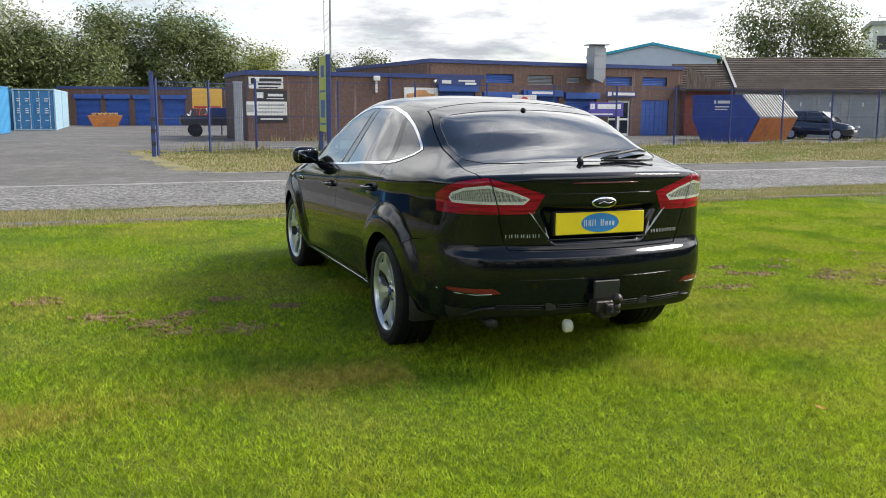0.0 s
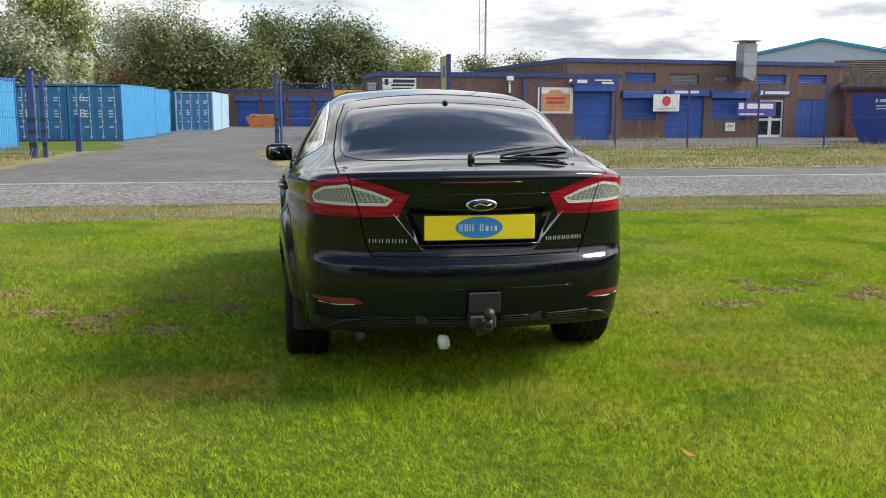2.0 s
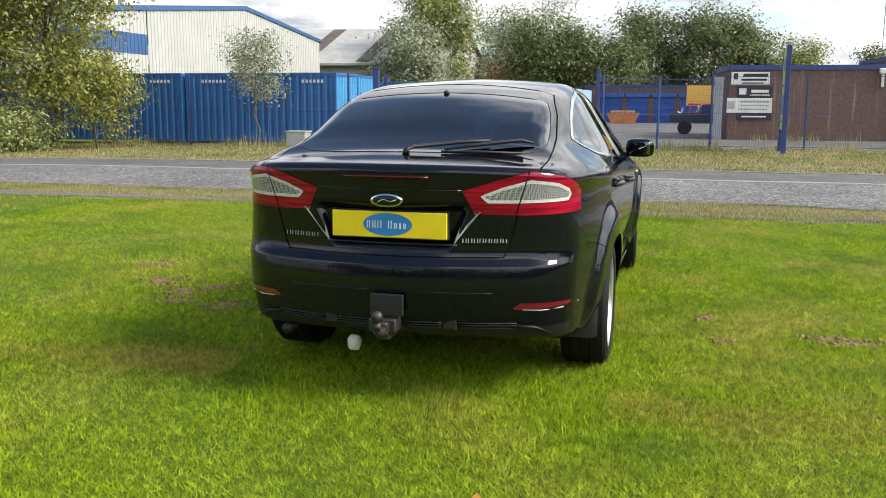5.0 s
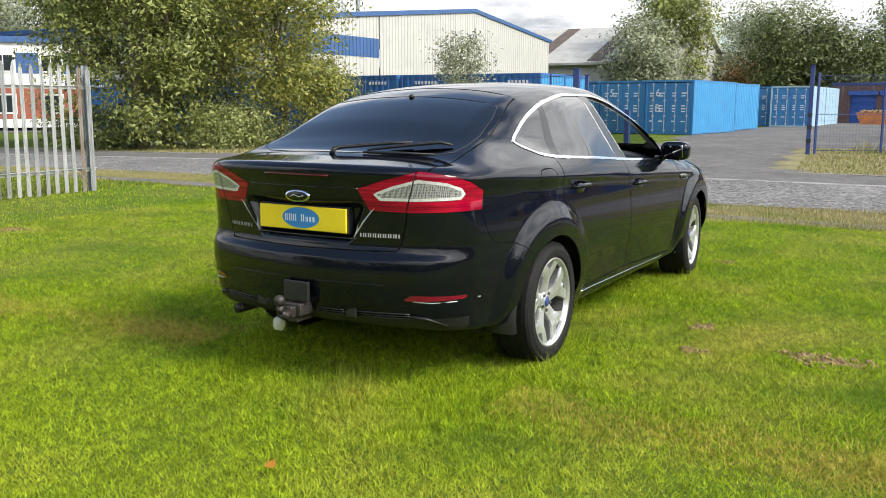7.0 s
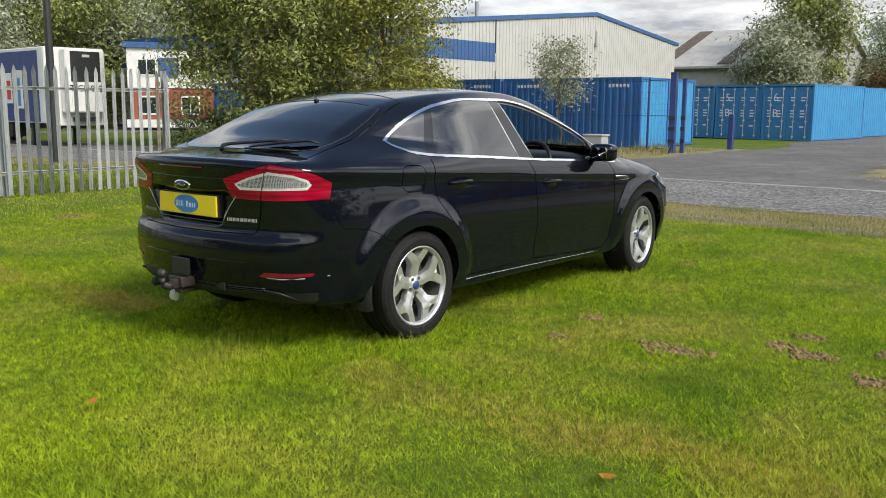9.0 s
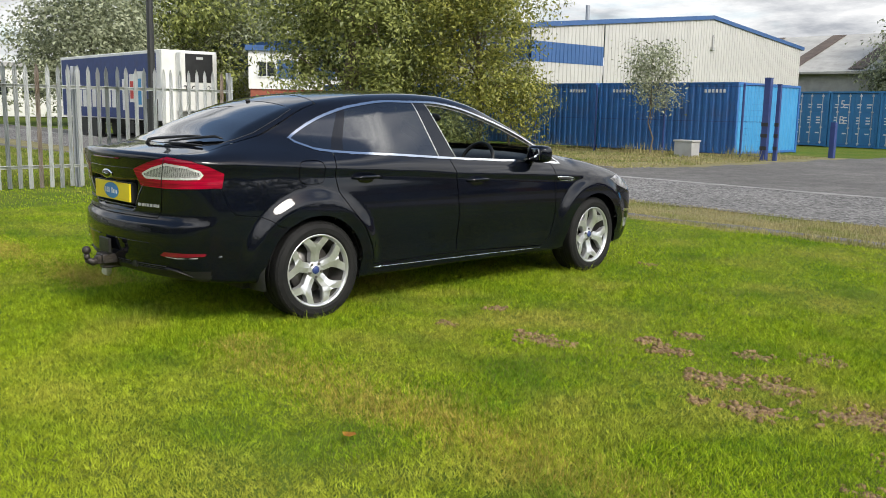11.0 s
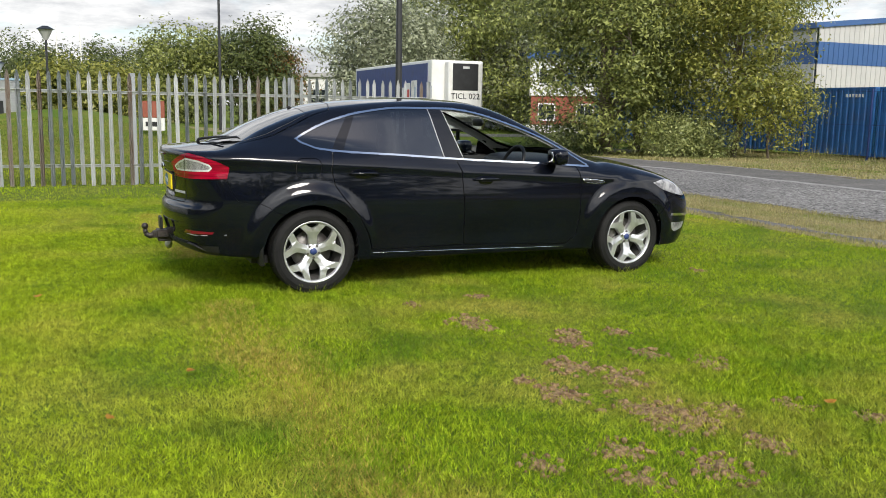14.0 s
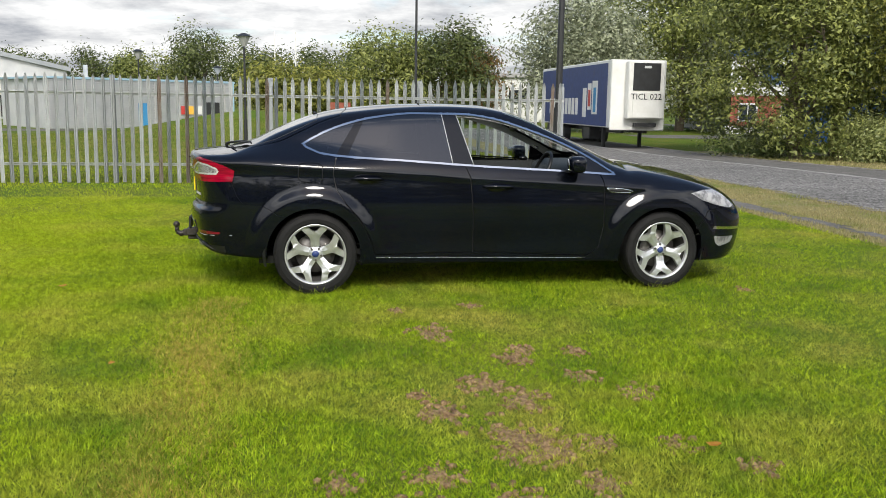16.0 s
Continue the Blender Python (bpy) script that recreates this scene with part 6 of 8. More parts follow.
def small_car(at, turn, label):
    """A small five-door hatchback, its nose to local +x."""
    c = thing("parked_car", at, turn, label, "car", "parked cars")
    bm = bmesh.new()
    low = [(-1.78, 0.30), (1.75, 0.24), (1.85, 0.45), (1.80, 0.68), (1.55, 0.80), (0.85, 0.94), (-1.62, 0.98), (-1.84, 0.80), (-1.85, 0.45)]
    prism(bm, low, "y", -0.82, 0.82)
    bmesh.ops.bevel(bm, geom=[e for e in bm.edges], offset=0.06, segments=2, affect="EDGES")
    part("body", bm, M_DARKCAR, c, smooth=True)
    bm = bmesh.new()
    up = [(-1.66, 0.96), (0.92, 0.92), (0.25, 1.46), (-0.2, 1.51), (-1.25, 1.49), (-1.55, 1.35)]
    prism(bm, up, "y", -0.76, 0.76)
    for v in bm.verts:
        v.co.y *= 1 - 0.20 * max(0.0, (v.co.z - 0.95) / 0.55)
    bmesh.ops.bevel(bm, geom=[e for e in bm.edges], offset=0.04, segments=2, affect="EDGES")
    part("cabin", bm, M_DARKCAR, c, smooth=True)
    for s in (1, -1):
        for pts in ([(-0.42, 1.0), (0.72, 0.98), (0.22, 1.38), (-0.36, 1.42)], [(-1.38, 1.02), (-0.50, 1.0), (-0.46, 1.42), (-1.28, 1.40)]):
            bm = bmesh.new()
            prism(bm, pts, "y", 0.0, 0.01)
            for v in bm.verts:
                v.co.y = s * (v.co.y + 0.765 * (1 - 0.20 * max(0.0, (v.co.z - 0.95) / 0.55)))
            bmesh.ops.recalc_face_normals(bm, faces=bm.faces[:])
            part("window", bm, M_DARKGLASS, c)
        part("headlamp", boxes((1.66, 1.84, s * 0.62 - 0.14, s * 0.62 + 0.14, 0.60, 0.74), bevel=0.03), M_LAMPGLASS, c)
        part("door_mirror", boxes((0.50, 0.62, s * 0.92 - 0.08, s * 0.92 + 0.08, 0.98, 1.10), bevel=0.03), M_DARKCAR, c)
        for x in (-1.15, 1.2):
            bm = bmesh.new()
            tube(bm, (x, s * 0.66, 0.30), (x, s * 0.84, 0.30), 0.30, n=20)
            wh_ = part("wheel", bm, M_RUBBER, c)
            bm = bmesh.new()
            tube(bm, (x, s * 0.84, 0.30), (x, s * 0.852, 0.30), 0.20, 0.19, n=16)
            part("wheel_trim", bm, M_STEEL, wh_)
    bm = bmesh.new()
    prism(bm, [(0.93, 0.95), (0.30, 1.43), (0.325, 1.45), (0.955, 0.965)], "y", -0.62, 0.62)
    part("windscreen", bm, M_DARKGLASS, c)
    part("plate_bar", boxes((1.84, 1.87, -0.25, 0.25, 0.42, 0.52)), M_WHITE, c)
    return c


small_car((32.5, 31.2, GZ), -62, "small dark blue hatchback parked by the garages")
small_car((31.1, 42.2, GZ), -150, "small black hatchback parked behind the skip")

pk = thing("pickup_truck", (2.2, 42.0, GZ), 178, "dark dropside pickup loaded with tools and scrap", "truck")
part("bed", boxes((-1.6, 1.3, -0.85, 0.85, 0.62, 0.70)), M_PICKUP, pk)
for y in (-0.87, 0.83):
    part("dropside", boxes((-1.6, 1.3, y, y + 0.04, 0.70, 1.08)), M_PICKUP, pk)
part("tailboard", boxes((1.3, 1.34, -0.85, 0.85, 0.70, 1.08)), M_PICKUP, pk)
bm = bmesh.new()
prism(bm, [(-3.3, 0.4), (-1.7, 0.4), (-1.7, 1.75), (-2.6, 1.75), (-3.0, 1.15), (-3.3, 1.05)], "y", -0.8, 0.8)
part("cab", bm, M_WHITE, pk)
part("toolbox", boxes((-1.3, -0.2, -0.6, 0.6, 0.72, 1.5), bevel=0.02), M_NAVY, pk)
bm = bmesh.new()
rng = random.Random(9)
for k in range(10):
    a = (rng.uniform(-0.4, 1.1), rng.uniform(-0.6, 0.6), 0.75)
    tube(bm, a, (a[0] + rng.uniform(-0.7, 0.7), a[1], rng.uniform(1.1, 1.6)), 0.04, n=5)
    part("scrap_bar", bm, M_RED if k % 3 else M_STEEL, pk)
    bm = bmesh.new()
for x in (-2.6, 0.6):
    for s in (1, -1):
        bm = bmesh.new()
        tube(bm, (x, s * 0.66, 0.34), (x, s * 0.86, 0.34), 0.34, n=18)
        part("wheel", bm, M_RUBBER, pk)

# ---------- the car ----------
M_PAINT = mat("black_car_paint", (0.003, 0.0035, 0.006), 0.05, color2=(0.004, 0.0055, 0.0105), scale=3, spec=0.38)
M_TRIM = mat("matt_black_plastic", (0.009, 0.009, 0.0095), 0.5, color2=(0.013, 0.013, 0.0135), scale=20, bump=0.1, bump_scale=300)
M_GLOSSBLACK = mat("gloss_black_trim", (0.008, 0.008, 0.009), 0.12)
M_CHROME = mat("bright_chrome", (0.78, 0.79, 0.80), 0.12, 1.0)
M_ALLOY = mat("silver_alloy", (0.68, 0.69, 0.70), 0.30, 0.75, color2=(0.60, 0.61, 0.62), scale=14)
M_SILVER = mat("silver_lettering_trim_and_glint", (0.45, 0.455, 0.46), 0.35, 0.3)
M_HEADLENS = mat("headlamp_glass", (0.36, 0.36, 0.37), 0.08, 0.3, color2=(0.16, 0.16, 0.17), scale=16, spread=(0.42, 0.58))
M_WELL = mat("dark_wheel_barrel", (0.055, 0.053, 0.05), 0.6, 0.3, color2=(0.09, 0.085, 0.08), scale=12)
M_MIRROR = mat("mirror_glass", (0.30, 0.31, 0.33), 0.03, 1.0)
M_DISC = mat("brake_disc", (0.22, 0.21, 0.20), 0.45, 0.8, color2=(0.15, 0.14, 0.13), scale=10)
M_TYRE = mat("tyre_rubber", (0.007, 0.007, 0.0074), 0.7, spec=0.25, color2=(0.013, 0.0127, 0.0124), scale=12, bump=0.2, bump_scale=120)
M_TINT = glass("tinted_glass", (0.035, 0.038, 0.042), 0.075)
M_REARGLASS = glass("rear_tinted_glass", (0.03, 0.033, 0.038), 0.045)
M_CLEAR = glass("clear_glass", (0.72, 0.78, 0.76), 0.0)
M_LENSRED = mat("red_lamp_lens", (0.36, 0.003, 0.026), 0.06, color2=(0.15, 0.001, 0.012), scale=2.2, spread=(0.40, 0.60), spec=0.35, stretch=(1.5, 1.5, 45))
M_LENSCLR = mat("clear_lamp_reflector", (0.74, 0.73, 0.72), 0.25, 0.2, color2=(0.55, 0.53, 0.52), scale=70, coat=0.6, bump=0.5, bump_scale=220)
def honeycomb(name, light, dark, scale):
    m = bpy.data.materials.new(name)
    m.use_nodes = True
    n, l = m.node_tree.nodes, m.node_tree.links
    b_ = n["Principled BSDF"]
    b_.inputs["Roughness"].default_value = 0.15
    b_.inputs["Metallic"].default_value = 0.0
    b_.inputs["Coat Weight"].default_value = 1.0
    tc = n.new("ShaderNodeTexCoord")
    v = n.new("ShaderNodeTexVoronoi")
    v.feature = "DISTANCE_TO_EDGE"
    v.inputs["Scale"].default_value = scale
    v.inputs["Randomness"].default_value = 0.2
    l.new(tc.outputs["Object"], v.inputs["Vector"])
    r = n.new("ShaderNodeMapRange")
    r.inputs["From Min"].default_value, r.inputs["From Max"].default_value = 0.03, 0.22
    l.new(v.outputs["Distance"], r.inputs["Value"])
    x = n.new("ShaderNodeMix"); x.data_type = "RGBA"
    x.inputs["A"].default_value, x.inputs["B"].default_value = (*light, 1), (*dark, 1)
    l.new(r.outputs[0], x.inputs["Factor"])
    l.new(x.outputs["Result"], b_.inputs["Base Color"])
    return m


M_HONEY = honeycomb("honeycomb_lens", (0.36, 0.36, 0.37), (0.06, 0.058, 0.06), 140)
M_REFLRED = mat("red_reflector", (0.20, 0.0015, 0.022), 0.2, color2=(0.14, 0.001, 0.014), scale=90, coat=1.0)
M_DARKRED = mat("dark_red_lens", (0.05, 0.003, 0.004), 0.08)
M_SEAT = mat("dark_seat_cloth", (0.035, 0.035, 0.037), 0.85, color2=(0.05, 0.05, 0.052), scale=50)
M_SEATGREY = mat("grey_interior_trim", (0.42, 0.42, 0.40), 0.8, color2=(0.48, 0.48, 0.46), scale=10)
M_PLATE = mat("yellow_plate", (0.86, 0.66, 0.02), 0.35, color2=(0.80, 0.60, 0.02), scale=6)
M_PLATEBLUE = mat("plate_blue", (0.03, 0.20, 0.52), 0.35)
M_CAPWHITE = mat("dirty_white_plastic", (0.62, 0.60, 0.52), 0.7, color2=(0.45, 0.42, 0.34), scale=20)
M_TOW = mat("worn_black_towbar", (0.022, 0.02, 0.02), 0.5, 0.4, color2=(0.06, 0.05, 0.045), scale=14, bump=0.3)


def pch(*knots):
    """A smooth curve through a few knots that never overshoots."""
    kx = np.array([k[0] for k in knots], float)
    ky = np.array([k[1] for k in knots], float)
    h, d = np.diff(kx), np.diff(ky) / np.diff(kx)
    m = np.zeros(len(kx))
    m[0], m[-1] = d[0], d[-1]
    for i in range(1, len(kx) - 1):
        if d[i - 1] * d[i] > 0:
            w1, w2 = 2 * h[i] + h[i - 1], h[i] + 2 * h[i - 1]
            m[i] = (w1 + w2) / (w1 / d[i - 1] + w2 / d[i])

    def at(x):
        x = np.clip(np.asarray(x, float), kx[0], kx[-1])
        i = np.clip(np.searchsorted(kx, x) - 1, 0, len(kx) - 2)
        t = (x - kx[i]) / h[i]
        return ((1 + 2 * t) * (1 - t) ** 2 * ky[i] + t * (1 - t) ** 2 * h[i] * m[i] + t * t * (3 - 2 * t) * ky[i + 1] + t * t * (t - 1) * h[i] * m[i + 1])
    return at


WHEEL_Y, WHEEL_Z, ARCH_R = 1.422, 0.298, 0.362
top_line = pch((-2.6, 1.03), (-2.40, 1.060), (-2.20, 1.083), (-2.06, 1.10), (-1.90, 1.155), (-1.67, 1.265), (-1.38, 1.372), (-1.15, 1.420), (-0.69, 1.464), (-0.34, 1.474),
               (-0.05, 1.466), (0.2, 1.428), (0.5, 1.318), (0.8, 1.190), (1.1, 1.048), (1.2, 1.008), (1.34, 0.99), (1.67, 0.937), (1.92, 0.878), (2.11, 0.80), (2.24, 0.715), (2.33, 0.60), (2.5, 0.40))
crown = pch((-2.4, 0.06), (-2.0, 0.09), (-1.5, 0.13), (-0.5, 0.11), (0.3, 0.13), (1.0, 0.17), (1.3, 0.10), (2.0, 0.14), (2.4, 0.2))
plan = pch((-2.5, 0.71), (-2.25, 0.81), (-2.0, 0.880), (-1.7, 0.935), (-1.35, 0.970), (0.0, 0.975), (1.2, 0.985), (1.7, 0.96), (2.0, 0.915), (2.25, 0.83), (2.5, 0.7))
rear_line = pch((0.20, -2.26), (0.30, -2.345), (0.37, -2.385), (0.43, -2.402), (0.55, -2.418), (0.62, -2.41), (0.655, -2.385), (0.69, -2.375), (0.85, -2.392), (0.95, -2.405), (1.06, -2.42), (1.3, -2.43))
front_line = pch((0.15, 2.26), (0.3, 2.36), (0.5, 2.388), (0.65, 2.365), (0.75, 2.30), (0.9, 2.12), (1.2, 1.8))
sill_line = pch((-2.45, 0.315), (-2.2, 0.285), (-1.8, 0.25), (-1.3, 0.205), (0.0, 0.205), (1.4, 0.20), (2.4, 0.185))
edge_round = pch((-2.5, 0.04), (-2.2, 0.05), (-1.95, 0.07), (-1.3, 0.10), (0.0, 0.11), (1.0, 0.08), (1.3, 0.10), (2.4, 0.12))


def smax(a, b, k):
    h = np.maximum(k - np.abs(a - b), 0) / k
    return np.maximum(a, b) + h * h * k / 4


def softplus(x, k):
    return np.where(x > 8 * k, x, k * np.log1p(np.exp(np.clip(x / k, -40, 8.0))))


def shoulder(y):
    return 0.893 - 0.055 * y


def half_width(y, z):
    d = z - shoulder(y)
    low = np.clip((0.62 - z) / 0.40, 0, 1.5)
    mid = np.clip((z - 0.62) / 0.28, 0, 1)
    w = 0.93 * plan(y) - 0.045 * low ** 2 - 0.022 * mid ** 2
    w = w - 0.60 * softplus(d - 0.035, 0.012) + 0.010 * np.exp(-((d + 0.012) / 0.03) ** 2)
    w = w - 0.145 * smooth01(-0.7, -1.9, y) * smooth01(0.0, 0.2, d) - 0.05 * smooth01(0.5, 1.2, y) * smooth01(0.02, 0.25, d)
    w = w - 0.014 * np.exp(-((z - 0.40) / 0.10) ** 2) * smooth01(1.15, 0.7, np.abs(y))
    for yw in (-WHEEL_Y, WHEEL_Y):
        r = np.hypot(y - yw, (z - WHEEL_Z))
        w = w + 0.034 * smooth01(0.545, 0.44, r) * smooth01(0.20, 0.40, z)
    return w


def skin(x, y, z):
    """Below zero inside the body."""
    x = np.abs(x)
    side = (x - half_width(y, z)) * 0.93
    top = (z - top_line(y) + crown(y) * x * x) * 0.93
    hw = 0.275 + (z - 0.72) * 0.42
    recess = 0.040 * smooth01(0.025, -0.025, x - hw) * smooth01(0.685, 0.735, z) * smooth01(0.902, 0.850, z)
    rear = rear_line(z) + 0.30 * x * x + recess - y
    front = y - front_line(z) + 0.34 * x * x
    f = smax(smax(side, rear, 0.13), front, 0.20)
    f = smax(f, top, edge_round(y))
    return smax(f, sill_line(y) - z, 0.03)


def skin_grid(nphi=171, nmid=118, nrear=112, nfront=48):
    """Rays from a spine inside the body out to its skin, for the right half."""
    phi = np.radians(np.linspace(-90, 90, nphi))
    mid = np.linspace(-1.72, 1.72, nmid)
    rows = [(-1.72, -math.sin(a)) for a in np.radians(np.linspace(90, 0, nrear))[:-1]] + [(y, 0.0) for y in mid] + [(1.72, math.sin(a)) for a in np.radians(np.linspace(0, 90, nfront))[1:]]
    yy = np.array([r[0] for r in rows])[:, None]
    ay = np.array([r[1] for r in rows])[:, None]
    rad = np.sqrt(1 - ay ** 2)
    dx, dz = rad * np.cos(phi)[None], rad * np.sin(phi)[None]
    dy = ay + 0 * dx
    lo, hi = np.zeros_like(dx), np.full_like(dx, 1.6)
    for _ in range(36):
        m = (lo + hi) / 2
        inside = skin(dx * m, yy + dy * m, 0.62 + dz * m) < 0
        lo, hi = np.where(inside, m, lo), np.where(inside, hi, m)
    P = np.stack([dx * lo, yy + dy * lo, 0.62 + dz * lo], -1)
    P[:, 0, 0] = 0
    P[:, -1, 0] = 0
    n, k = P.shape[:2]
    i = np.arange(n * k).reshape(n, k)
    a, b, c, d = i[:-1, :-1].ravel(), i[1:, :-1].ravel(), i[1:, 1:].ravel(), i[:-1, 1:].ravel()
    tri = np.concatenate([np.stack([a, b, c], 1), np.stack([a, c, d], 1)])
    V = P.reshape(-1, 3)
    V, inv = np.unique(V.round(6), axis=0, return_inverse=True)
    tri = inv.reshape(-1)[tri]
    tri = tri[(tri[:, 0] != tri[:, 1]) & (tri[:, 1] != tri[:, 2]) & (tri[:, 0] != tri[:, 2])]
    return V, tri


def cut(V, T, val):
    """Splits triangles along val = 0, so that none lies on both sides."""
    val = np.where(np.abs(val) < 1e-5, 1e-5, val)
    s = val > 0
    st = s[T]
    cnt = st.sum(1)
    plain = (cnt == 0) | (cnt == 3)
    X = T[~plain]
    if not len(X):
        return V, T
    sx_ = s[X]
    lone_side = (sx_.sum(1) == 1)
    lone = np.argmax(sx_ == lone_side[:, None], axis=1)
    r = np.arange(len(X))
    a, b, c = X[r, lone], X[r, (lone + 1) % 3], X[r, (lone + 2) % 3]
    e = np.concatenate([np.stack([a, b], 1), np.stack([a, c], 1)])
    e.sort(axis=1)
    ue, inv = np.unique(e, axis=0, return_inverse=True)
    inv = inv.reshape(-1)
    t = val[ue[:, 0]] / (val[ue[:, 0]] - val[ue[:, 1]])
    new_v = V[ue[:, 0]] + t[:, None] * (V[ue[:, 1]] - V[ue[:, 0]])
    p, q = len(V) + inv[:len(X)], len(V) + inv[len(X):]
    V = np.concatenate([V, new_v])
    T = np.concatenate([T[plain], np.stack([a, p, q], 1), np.stack([p, b, c], 1), np.stack([p, c, q], 1)])
    return V, T


def sd_poly(u, v, pts):
    """Signed distance to a closed outline, below zero inside."""
    d = np.full(np.shape(u), 1e9)
    inside = np.zeros(np.shape(u), bool)
    n = len(pts)
    for i in range(n):
        (x0, y0), (x1, y1) = pts[i], pts[(i + 1) % n]
        ex, ey = x1 - x0, y1 - y0
        t = np.clip(((u - x0) * ex + (v - y0) * ey) / (ex * ex + ey * ey), 0, 1)
        d = np.minimum(d, np.hypot(u - x0 - t * ex, v - y0 - t * ey))
        cross = ((y0 > v) != (y1 > v)) & (u < (x1 - x0) * (v - y0) / (y1 - y0 + 1e-12) + x0)
        inside ^= cross
    return np.where(inside, -d, d)


def arc(fn, a, b, n):
    return [(float(y), float(fn(y))) for y in np.linspace(a, b, n)]


# outlines on the side (y, z), on the tail by the way round the corner (s, z), and from above (x, y)
glass_top = pch((-1.492, 1.143), (-1.432, 1.180), (-1.2, 1.284), (-0.94, 1.350), (-0.609, 1.386), (-0.204, 1.384), (0.016, 1.356), (0.31, 1.270), (0.561, 1.176), (0.817, 1.050), (1.0, 0.930))
glass_low = pch((-1.492, 1.135), (-1.42, 1.094), (-1.3, 1.068), (-0.7, 1.028), (-0.09, 0.987), (0.64, 0.949), (1.0, 0.926))
DLO = arc(glass_top, -1.492, 1.0, 34) + arc(glass_low, 1.0, -1.47, 26)
TAIL = [(0.345, 0.952), (0.52, 1.0), (0.71, 1.036), (0.92, 1.014), (1.06, 0.982), (1.165, 0.938), (1.15, 0.853), (0.92, 0.850), (0.666, 0.847), (0.42, 0.853)]
TAIL_CLEAR = [(0.438, 0.931), (0.55, 0.968), (0.70, 1.0), (0.88, 0.985), (0.99, 0.957), (1.018, 0.932), (0.985, 0.905), (0.673, 0.900), (0.48, 0.900)]
REFL = [(0.61, 0.441), (0.66, 0.436), (1.02, 0.446), (1.03, 0.463), (0.66, 0.466)]
HEAD = [(1.67, 0.772), (1.78, 0.795), (1.90, 0.793), (2.02, 0.74), (2.11, 0.66), (2.05, 0.645), (1.9, 0.675), (1.77, 0.715)]
FOG = [(1.90, 0.405), (2.13, 0.40), (2.10, 0.345), (1.97, 0.318), (1.92, 0.35)]
FOGBAR = [(1.88, 0.472), (2.2, 0.452), (2.2, 0.474), (1.88, 0.495)]
FDOOR = [(-0.26, 1.15), (-0.235, 0.99), (-0.192, 0.893), (-0.168, 0.60), (-0.162, 0.300), (0.79, 0.262), (0.885, 0.33), (0.912, 0.50), (0.912, 0.80), (0.90, 0.88), (0.80, 1.10)]
RDOOR = [(-0.26, 1.15), (-0.235, 0.99), (-0.192, 0.893), (-0.168, 0.60), (-0.162, 0.300), (-0.945, 0.288), (-0.985, 0.42), (-1.06, 0.565), (-1.175, 0.696), (-1.245, 0.80), (-1.272, 0.93), (-1.245, 1.05), (-1.25, 1.15)]
FLAP = [(-1.444 + 0.092 * np.sign(math.cos(a)) * abs(math.cos(a)) ** 0.5, 0.932 + 0.073 * np.sign(math.sin(a)) * abs(math.sin(a)) ** 0.5) for a in np.linspace(0, 2 * math.pi, 29)[:-1]]
RGLASS = [(-0.05, -2.078), (0.30, -2.062), (0.50, -2.01), (0.595, -1.935), (0.612, -1.85), (0.605, -1.70), (0.578, -1.5), (0.545, -1.385), (0.30, -1.372), (-0.05, -1.37)]
GATE_TOP = [(-0.1, -2.7), (0.64, -2.7), (0.645, -2.1), (0.648, -1.90), (0.636, -1.70), (0.606, -1.46), (0.572, -1.32), (0.552, -1.20), (0.30, -1.14), (-0.1, -1.115)]
GATE_REAR = [(-0.1, 0.658), (0.497, 0.662), (0.52, 0.70), (0.56, 0.87), (0.59, 0.96), (0.66, 1.12), (-0.1, 1.12)]
BUMPER = [(-3, 0.1), (-1.40, 0.1), (-1.40, 0.55), (-1.70, 0.605), (-1.75, 0.645), (-1.81, 0.672), (-1.96, 0.688), (-2.0, 0.74), (-2.045, 0.852), (-3, 0.852)]
SCREEN = [(-0.1, 1.13), (0.35, 1.10), (0.60, 1.00), (0.665, 0.90), (0.625, 0.55), (0.56, 0.20), (0.53, 0.14), (-0.1, 0.10)]
BONNET = [(-0.1, 1.20), (0.40, 1.17), (0.66, 1.06), (0.735, 1.2), (0.755, 1.55), (0.72, 1.82), (0.60, 2.06), (0.35, 2.19), (-0.1, 2.24)]
FBUMP = [(3, 0.1), (1.70, 0.1), (1.73, 0.48), (1.82, 0.62), (1.98, 0.675), (2.1, 0.72), (3, 0.72)]


